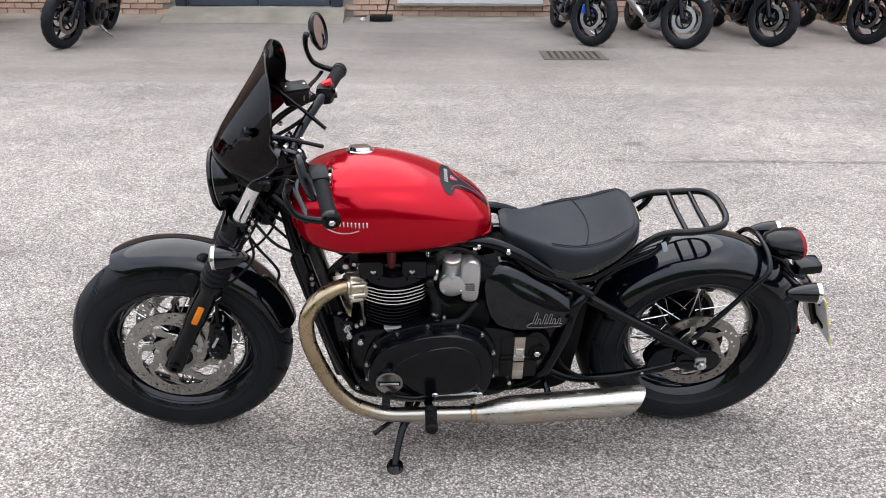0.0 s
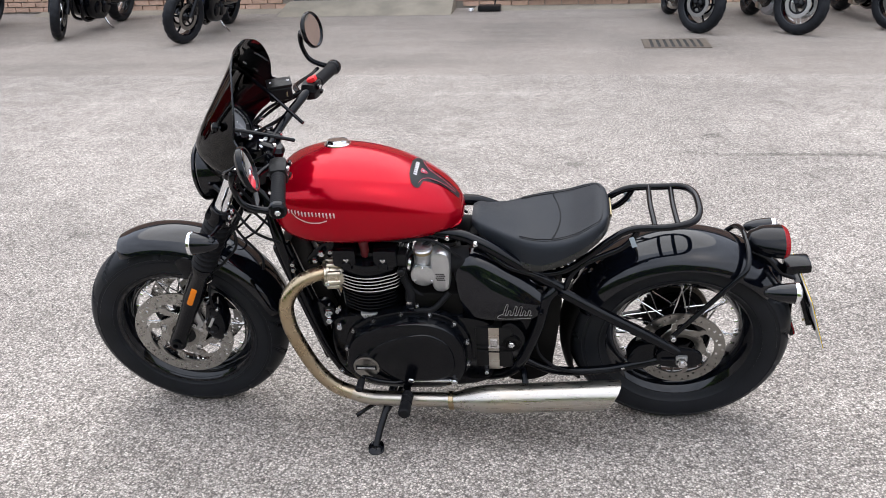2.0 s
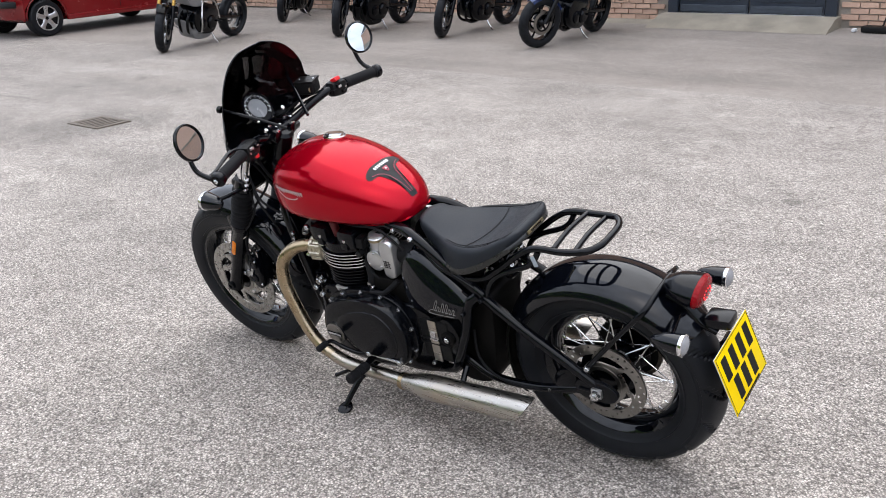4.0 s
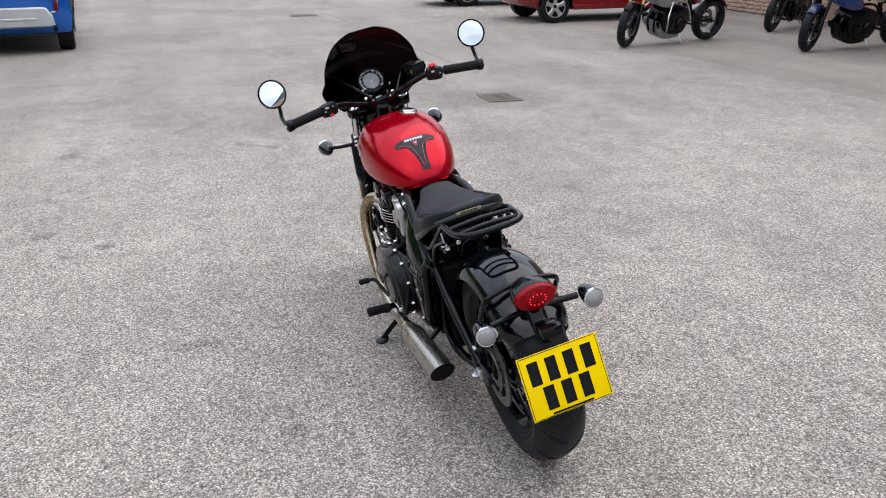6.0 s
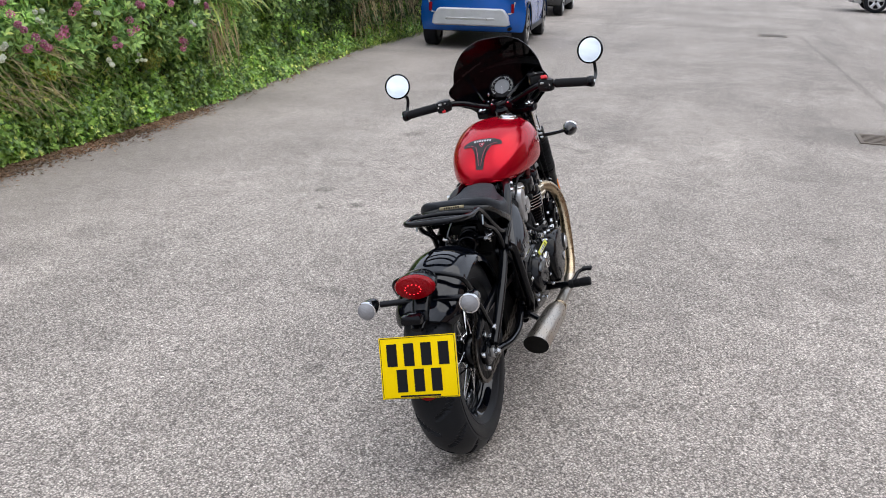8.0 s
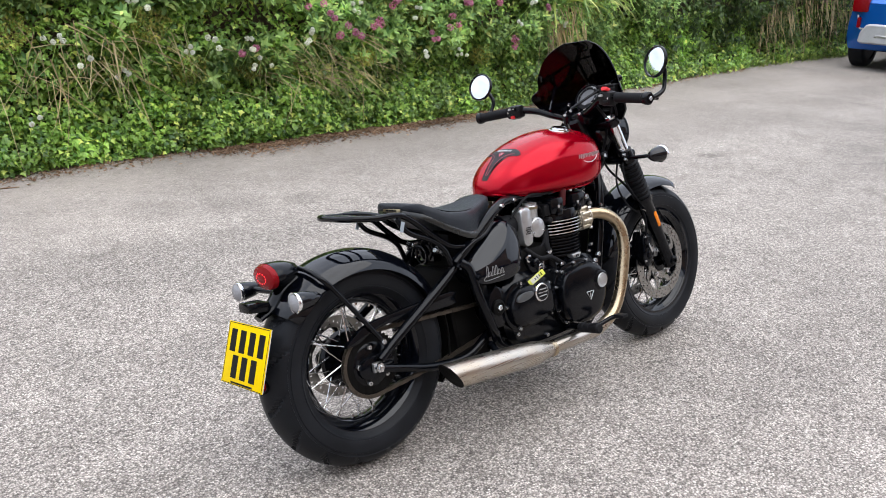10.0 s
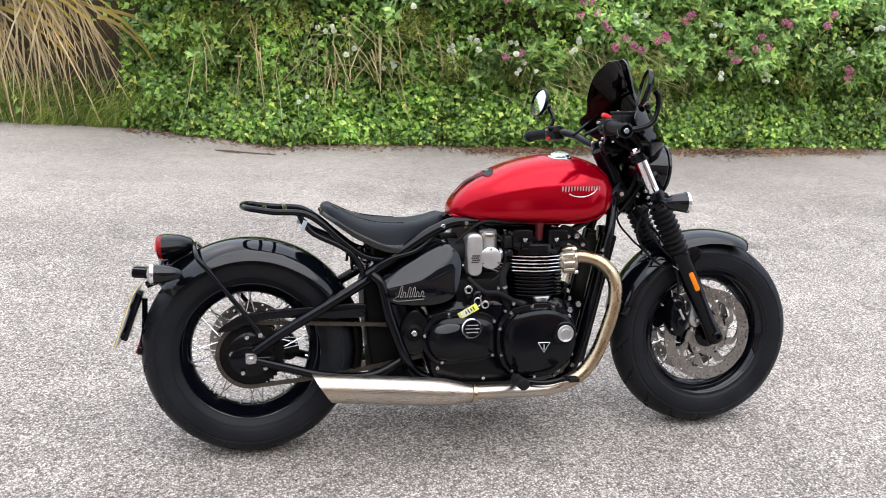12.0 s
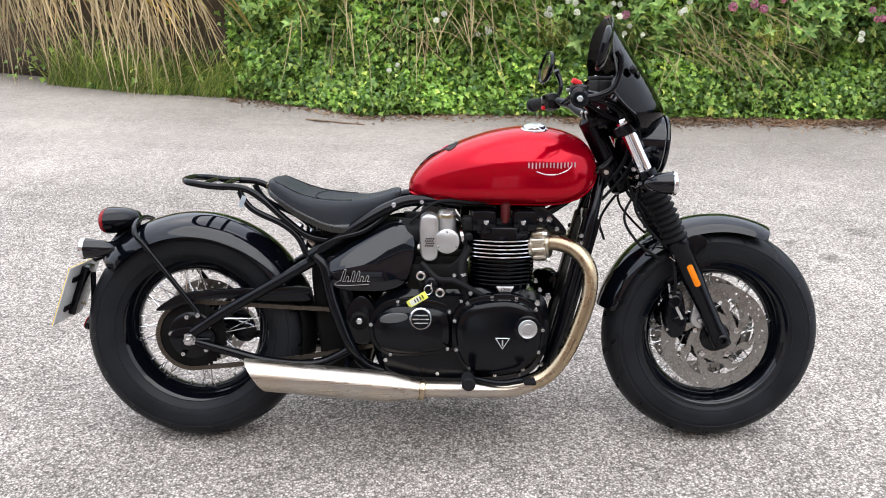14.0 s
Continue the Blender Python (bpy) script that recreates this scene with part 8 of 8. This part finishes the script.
    part("side_stand", sweep([(wb * 0.45, 0.12, az - 0.12), (wb * 0.46, 0.20, az - 0.20), tuple(m.inverted() @ ((m @ foot) * V((1, 1, 0)) + V((0, 0, 0.014))))], 0.011, 10, 8), BOLT if not belly else ALU, b)
    part("shock", lathe([(0.03, 0), (0.04, 0.02), (0.032, 0.04), (0.04, 0.06), (0.032, 0.08), (0.04, 0.10), (0.032, 0.12), (0.03, 0.2)], (wb * 0.27, 0, az + 0.12), (0.3, 0, 1), 18), REDPLASTIC if accent else SATIN, b)
    part("chain_guard", box((wb * 0.17, -0.09, az + 0.10), (wb * 0.32, 0.02, 0.05), 0.008), SATIN, b)
    if pannier:
        for s in (1, -1):
            part("pannier", box((-0.05, 0.30 * s, az + 0.36), (0.46, 0.20, 0.34), 0.03), PLASTIC, b, "black plastic pannier")
    return b


def fenderlike(cx, cz, r, a0, a1, hw, m):
    rows = []
    for i in range(18):
        a = radians(a0 + (a1 - a0) * i / 17)
        rows.append([tuple(m @ V((cx + q * math.cos(a), y, cz + q * math.sin(a)))) for y, q in ((-hw, r - 0.045), (-hw * 0.8, r - 0.012), (-hw * 0.4, r), (0, r + 0.003), (hw * 0.4, r), (hw * 0.8, r - 0.012), (hw, r - 0.045))])
    bm = skin(rows, caps=False, around=False)
    bmesh.ops.solidify(bm, geom=bm.faces[:], thickness=0.004)
    return bm


parked_bike((-4.05, 9.48), (-4.12, 11.02), "dark blue parked motorcycle with black panniers", NAVY, "cast", pannier=True, steer=-20, fender_mat=NAVY, pipe=SATIN)
parked_bike((-5.80, 9.86), (-5.82, 11.42), "black parked motorcycle beside the brick wall", SATIN, "wire", steer=20, fender_mat=SATIN, pipe=SATIN)
parked_bike((-7.40, 9.48), (-7.52, 11.02), "navy parked motorcycle with a black belly pan", NAVY, "cast", belly=PLASTIC, steer=28, fender_mat=NAVY, pipe=SATIN)
parked_bike((-8.66, 7.40), (-9.12, 8.95), "grey adventure motorcycle with gold forks and crash bars", GREYP, "wire", fork=GOLDFORK, belly=GREYP, bars=True, steer=24, fender_mat=SATIN, pipe=SATIN)
parked_bike((-9.75, 10.55), (-10.45, 11.75), "black parked motorcycle close to the wall", SATIN, "cast", steer=5, pipe=SATIN)
parked_bike((1.66, 9.93), (1.50, 11.46), "black parked motorcycle with a blue swing arm", SATIN, "cast", accent=BLUEBIT, steer=36, lean=10, pipe=SATIN)
parked_bike((2.64, 9.76), (2.44, 11.30), "silver and black parked motorcycle with wire wheels", GREYP, "wire", pipe=ALU, steer=38, belly=GREYP)
parked_bike((3.66, 9.95), (3.55, 11.60), "red and black parked motorcycle", RED, "cast", fender_mat=RED, steer=34, pipe=SATIN)
parked_bike((4.86, 10.18), (4.70, 11.66), "black parked motorcycle with bronze exhaust pipes", SATIN, "cast", pipe=BRONZE, steer=20)

# ---------------------------------------------------------------- parked cars
BLUECAR = mat("bright_blue_car_paint", (0.004, 0.115, 0.50), 0.20, 0.45, 0.06, 5, 600, 0.005, coat=0.6)
REDCAR = mat("dark_red_car_paint", (0.18, 0.006, 0.008), 0.25, 0.2, 0.06, 5, 600, 0.005, coat=0.5)
WHITECAR = mat("white_car_paint", (0.62, 0.63, 0.64), 0.25, 0, 0.05, 5, 600, 0.005, coat=0.5)
GREYCAR = mat("dark_grey_car_paint", (0.05, 0.052, 0.055), 0.25, 0.3, 0.06, 5, 600, 0.005, coat=0.5)
SILVERCAR = mat("silver_car_paint", (0.42, 0.43, 0.44), 0.28, 0.6, 0.06, 5, 600, 0.005, coat=0.4)
GLASS = tinted("car_glass", (0.10, 0.11, 0.11))
ALLOY = mat("alloy_wheel", (0.50, 0.50, 0.51), 0.3, 0.9, 0.08)
SKID = mat("silver_skid_plate", (0.46, 0.47, 0.48), 0.45, 0.3, 0.1, 8, 300, 0.05)


def car(m, label, paint, wb=2.55, width=1.70, height=1.58, r=0.315, rear_over=0.55, front_over=0.75, alloy=ALLOY, skid=False, rear_plate=True, dark_bumper=False, tall=False, clad=False, lift=0.0):
    """A parked car: x forward from the rear axle, on the ground."""
    c = empty("parked_car", m, label, "car", "parked cars")
    hw = width / 2
    x0, x1 = -rear_over, wb + front_over
    arch = r + 0.065

    def arc(cx, n=9):
        return [(cx + arch * math.cos(a), r + arch * math.sin(a)) for a in (math.pi - math.pi * k / (n - 1) for k in range(n))]

    sill = 0.24 + lift * 0.6
    low = [(x0 + 0.02, 0.40 + lift), (x0 + 0.08, 0.30 + lift), (-arch - 0.02, sill + 0.02)] + arc(0.0)[1:-1] + [(arch + 0.02, sill), (wb - arch - 0.02, sill)] + arc(wb)[1:-1] + [(wb + arch + 0.02, sill), (x1 - 0.10, 0.26), (x1, 0.36)]
    up = [(x1, 0.62), (x1 - 0.12, 0.80), (x1 - 0.30, 0.90), (wb - 0.05, 1.0), (0.4, 1.02), (x0 + 0.12, 1.02), (x0 + 0.01, 0.92), (x0 - 0.01, 0.62)]
    side = low + up
    # the shell's ends curve round in plan and its flanks lean in above the waist
    soft = inset2(side, 0.03)
    rings = []
    for u, edge in [(-1.0, soft)] + [(k, side) for k in (-0.975, -0.93, -0.86, -0.76, -0.60, -0.35, 0.0, 0.35, 0.60, 0.76, 0.86, 0.93, 0.975)] + [(1.0, soft)]:
        pull = 0.92 * max(0.0, (abs(u) - 0.40) / 0.60) ** 2.4
        ring = []
        for x, z in edge:
            if x < -arch:
                x += pull * (-arch - x)
            elif x > wb + arch:
                x -= pull * (x - wb - arch)
            w = 1.0 - 0.07 * max(0.0, z - 0.62) / 0.4 - 0.05 * max(0.0, 0.45 - z) / 0.2
            ring.append((x, u * hw * w, z))
        rings.append(ring)
    body = part("body", skin(rings), paint, c, "", 30)
    # cabin: tapers upward, glass all round under a painted roof
    belt = 1.0
    b0, b1, t0, t1 = x0 + 0.10, wb - 0.10, x0 + (0.22 if tall else 0.35), wb - 0.75
    for nm, z0, z1, f0, f1, mt in (("glass", belt - 0.02, height - 0.07, 0.0, 0.88, GLASS), ("roof", height - 0.075, height, 0.88, 1.0, paint)):
        rings = []
        for f, z in ((f0, z0), ((f0 + f1) / 2, (z0 + z1) / 2), (f1, z1)):
            xa, xb = b0 + (t0 - b0) * f, b1 + (t1 - b1) * f
            w = hw - 0.08 - 0.16 * f
            ol = outline([(xa + 0.05, -w), ((xa + xb) / 2, -w - 0.01), (xb - 0.15, -w + 0.02), (xb, -w * 0.55), (xb + 0.04, 0), (xb, w * 0.55), (xb - 0.15, w - 0.02), ((xa + xb) / 2, w + 0.01), (xa + 0.05, w), (xa, w * 0.7), (xa - 0.02, 0), (xa, -w * 0.7)], 48)
            rings.append([(x, y, z) for x, y in ol])
        part(nm, skin(rings), mt, c)
    part("underbody", box((wb / 2, 0, 0.32 + lift), (wb + 0.5, width - 0.36, 0.20), 0.03), DARKIN, c)
    for x in (0.0, wb):
        for s in (1, -1):
            wh = part("wheel", lathe([(r * 0.66, -0.11), (r * 0.68, -0.125), (r * 0.90, -0.125), (r * 0.98, -0.105), (r, -0.07), (r, 0.05), (r * 0.98, 0.08), (r * 0.90, 0.097), (r * 0.68, 0.095), (r * 0.66, 0.06)], (x, (hw - 0.105) * s, r), (0, s, 0), 40), TYRE, c, "black car tyre and wheel")
            part("rim", lathe([(r * 0.67, 0.075), (r * 0.67, 0.096), (r * 0.61, 0.085), (r * 0.58, 0.02), (0.01, 0.02)], (x, (hw - 0.105) * s, r), (0, s, 0), 36), SATIN, wh)
            for k in range(5):
                a = 2 * math.pi * k / 5 + 0.3
                u = V((math.cos(a), 0, math.sin(a)))
                part("rim_spoke", sweep([tuple(V((x, (hw - 0.105 + 0.068) * s, r)) + u * (r * 0.10)), tuple(V((x, (hw - 0.105 + 0.083) * s, r)) + u * (r * 0.40)), tuple(V((x, (hw - 0.105 + 0.085) * s, r)) + u * (r * 0.64))], [r * 0.16, r * 0.12, r * 0.17], 8, 8, flat=0.25, up=(0, 1, 0)), alloy, wh)
            part("rim_ring", lathe([(r * 0.66, 0.088), (r * 0.68, 0.098), (r * 0.63, 0.10), (r * 0.62, 0.088)], (x, (hw - 0.105) * s, r), (0, s, 0), 36, loop=True), alloy, wh)
            # black arch lip
            part("arch_lip", sweep([(x + arch * math.cos(a), (hw + 0.002) * s, r + arch * math.sin(a)) for a in (math.pi * k / 10 for k in range(11))], 0.018 if not dark_bumper else 0.010, 24, 8, flat=0.6, up=(0, 1, 0)), PLASTIC if not dark_bumper else paint, c)
    for s in (1, -1):
        part("sill", box((wb / 2, (hw - 0.03) * s, sill + 0.03), (wb - 2 * arch, 0.07, 0.09), 0.02), PLASTIC if not dark_bumper else paint, c)
        part("tail_lamp", box((x0 + 0.06, (hw - 0.18) * s, 0.86 + lift), (0.10, 0.22, 0.20), 0.03), REDLENS, c, "red tail lamp")
        part("rear_reflector", box((x0 + 0.035, (hw - 0.19) * s, 0.62 + lift), (0.06, 0.045, 0.14), 0.012), REDLENS, c, "red bumper reflector")
        part("headlamp", box((x1 - 0.07, (hw - 0.24) * s, 0.74), (0.20, 0.32, 0.14), 0.04), CLEAR, c, "clear headlamp")
        part("fog_lamp", lathe([(0.06, 0), (0.06, 0.03), (0.04, 0.04)], (x1 - 0.03, (hw - 0.28) * s, 0.46), (1, 0.2 * s, 0), 20), CLEAR, c)
        part("door_mirror", box((wb - 0.55, (hw + 0.08) * s, 1.05), (0.14, 0.18, 0.13), 0.04), paint, c)
        part("door_gap", box((wb / 2 + 0.1, (hw + 0.001) * s, 0.68), (0.008, 0.004, 0.66), 0), BLACKINK, c)
        part("door_handle", box((wb / 2 - 0.15, (hw + 0.012) * s, 0.88), (0.18, 0.03, 0.035), 0.01), paint, c)
    part("grille", box((x1 - 0.01, 0, 0.55), (0.06, width * 0.62, 0.20), 0.02), PLASTIC, c)
    for k in range(4):
        part("grille_slat", box((x1 + 0.012, 0, 0.49 + 0.04 * k), (0.03, width * 0.60, 0.012), 0.003), GLOSS, c)
    part("front_plate", box((x1 + 0.03, 0, 0.40), (0.012, 0.52, 0.11), 0.003), WHITEPAINT, c)
    if clad:
        part("lower_bumper", slab(outline([(x1 - 0.02, -hw + 0.20), (x1 + 0.05, 0), (x1 - 0.02, hw - 0.20), (x1 - 0.22, hw + 0.004), (wb + arch, hw + 0.004), (wb + arch, -hw - 0.004), (x1 - 0.22, -hw - 0.004)], 36), 0.22, 0.40, 0.03, both=True, swap=lambda p: (p[0], p[2], p[1])), PLASTIC, c, "black plastic lower bumper")
    if dark_bumper:
        part("bumper_strip", slab(outline([(x0 - 0.03, -hw + 0.04), (x0 - 0.05, 0), (x0 - 0.03, hw - 0.04), (x0 + 0.10, hw + 0.0), (x0 + 0.10, -hw)], 30), 0.50, 0.60, 0.02, both=True, swap=lambda p: (p[0], p[2], p[1])), PLASTIC, c, "dark grey bumper strip")
    if skid:
        part("skid_plate", slab([(-0.62, 0.37 + lift), (-0.57, 0.345 + lift), (0.57, 0.345 + lift), (0.62, 0.37 + lift), (0.60, 0.50 + lift), (0.53, 0.60 + lift), (0.48, 0.615 + lift), (-0.48, 0.615 + lift), (-0.53, 0.60 + lift), (-0.60, 0.50 + lift)], x0 - 0.055, x0 + 0.10, 0.02, both=True, swap=lambda p: (p[1], p[0], p[2])), SKID, c, "silver bumper skid plate")
        part("skid_recess", slab([(-0.40, 0.44 + lift), (0.40, 0.44 + lift), (0.38, 0.47 + lift), (-0.38, 0.47 + lift)], x0 - 0.064, x0 - 0.04, 0.004, both=True, swap=lambda p: (p[1], p[0], p[2])), ALLOY, c)
        part("tail_pipe", rod((x0 - 0.03, -0.62, 0.335), (x0 + 0.15, -0.62, 0.335), 0.028, seg=16), DARKIN, c)
        for s in (1, -1):
            part("bumper_trim", sweep([(x0 + 0.04, (hw - 0.16) * s, 0.72 + lift), (x0 + 0.03, (hw - 0.20) * s, 0.56 + lift), (x0 + 0.01, (hw - 0.26) * s, 0.54 + lift)], 0.012, 12, 8), SKID, c)
    if rear_plate:
        pl = part("rear_plate", box((x0 - 0.03, 0, 0.97 if not dark_bumper else 0.70), (0.02, 0.52, 0.11), 0.003), YELLOW, c, "yellow rear plate with black bars")
        for k in range(7):
            part("plate_bar", box((x0 - 0.042, -0.20 + 0.062 * k + (0.02 if k > 3 else 0), 0.97 if not dark_bumper else 0.70), (0.004, 0.035, 0.07), 0), BLACKINK, pl)
    return c


car(pose(-11.10, -1.08, 0, 0, 0, 186), "bright blue small car with a silver skid plate", BLUECAR, 2.50, 1.70, 1.62, 0.33, 0.58, 0.62, alloy=DISC, skid=True, tall=True, lift=0.03)
car(pose(-18.75, -2.0, 0, 0, 0, 185), "dark grey car parked along the bank", GREYCAR, 2.65, 1.78, 1.55, 0.32)
car(pose(-13.18, 7.84, 0, 0, 0, 91), "dark red hatchback with a dark bumper strip", REDCAR, 2.55, 1.66, 1.50, 0.29, 0.62, 0.78, dark_bumper=True)
car(pose(-17.55, 10.15, 0, 0, 0, -91), "white car with a black grille and lower bumper", WHITECAR, 2.60, 1.76, 1.62, 0.32, 0.6, 0.72, clad=True)
car(pose(-25.6, 9.2, 0, 0, 0, -91), "silver car parked beyond the white one", SILVERCAR, 2.6, 1.74, 1.5, 0.31)

# ---------------------------------------------------------------- the nearest bricks, one by one
brick0 = None
for x, z in single:
    if brick0 is None:
        bm_v = [(px, py - WY, pz) for px, py, pz in brick_verts(0, 0)]
        brick0 = mesh_object("brick", bm_v, BF, BRICK, wall)
        brick0.location = (x, WY, z + 0.0375)
    else:
        again(brick0, Matrix.Translation((x, WY + random.uniform(-0.002, 0.002), z + 0.0375)))
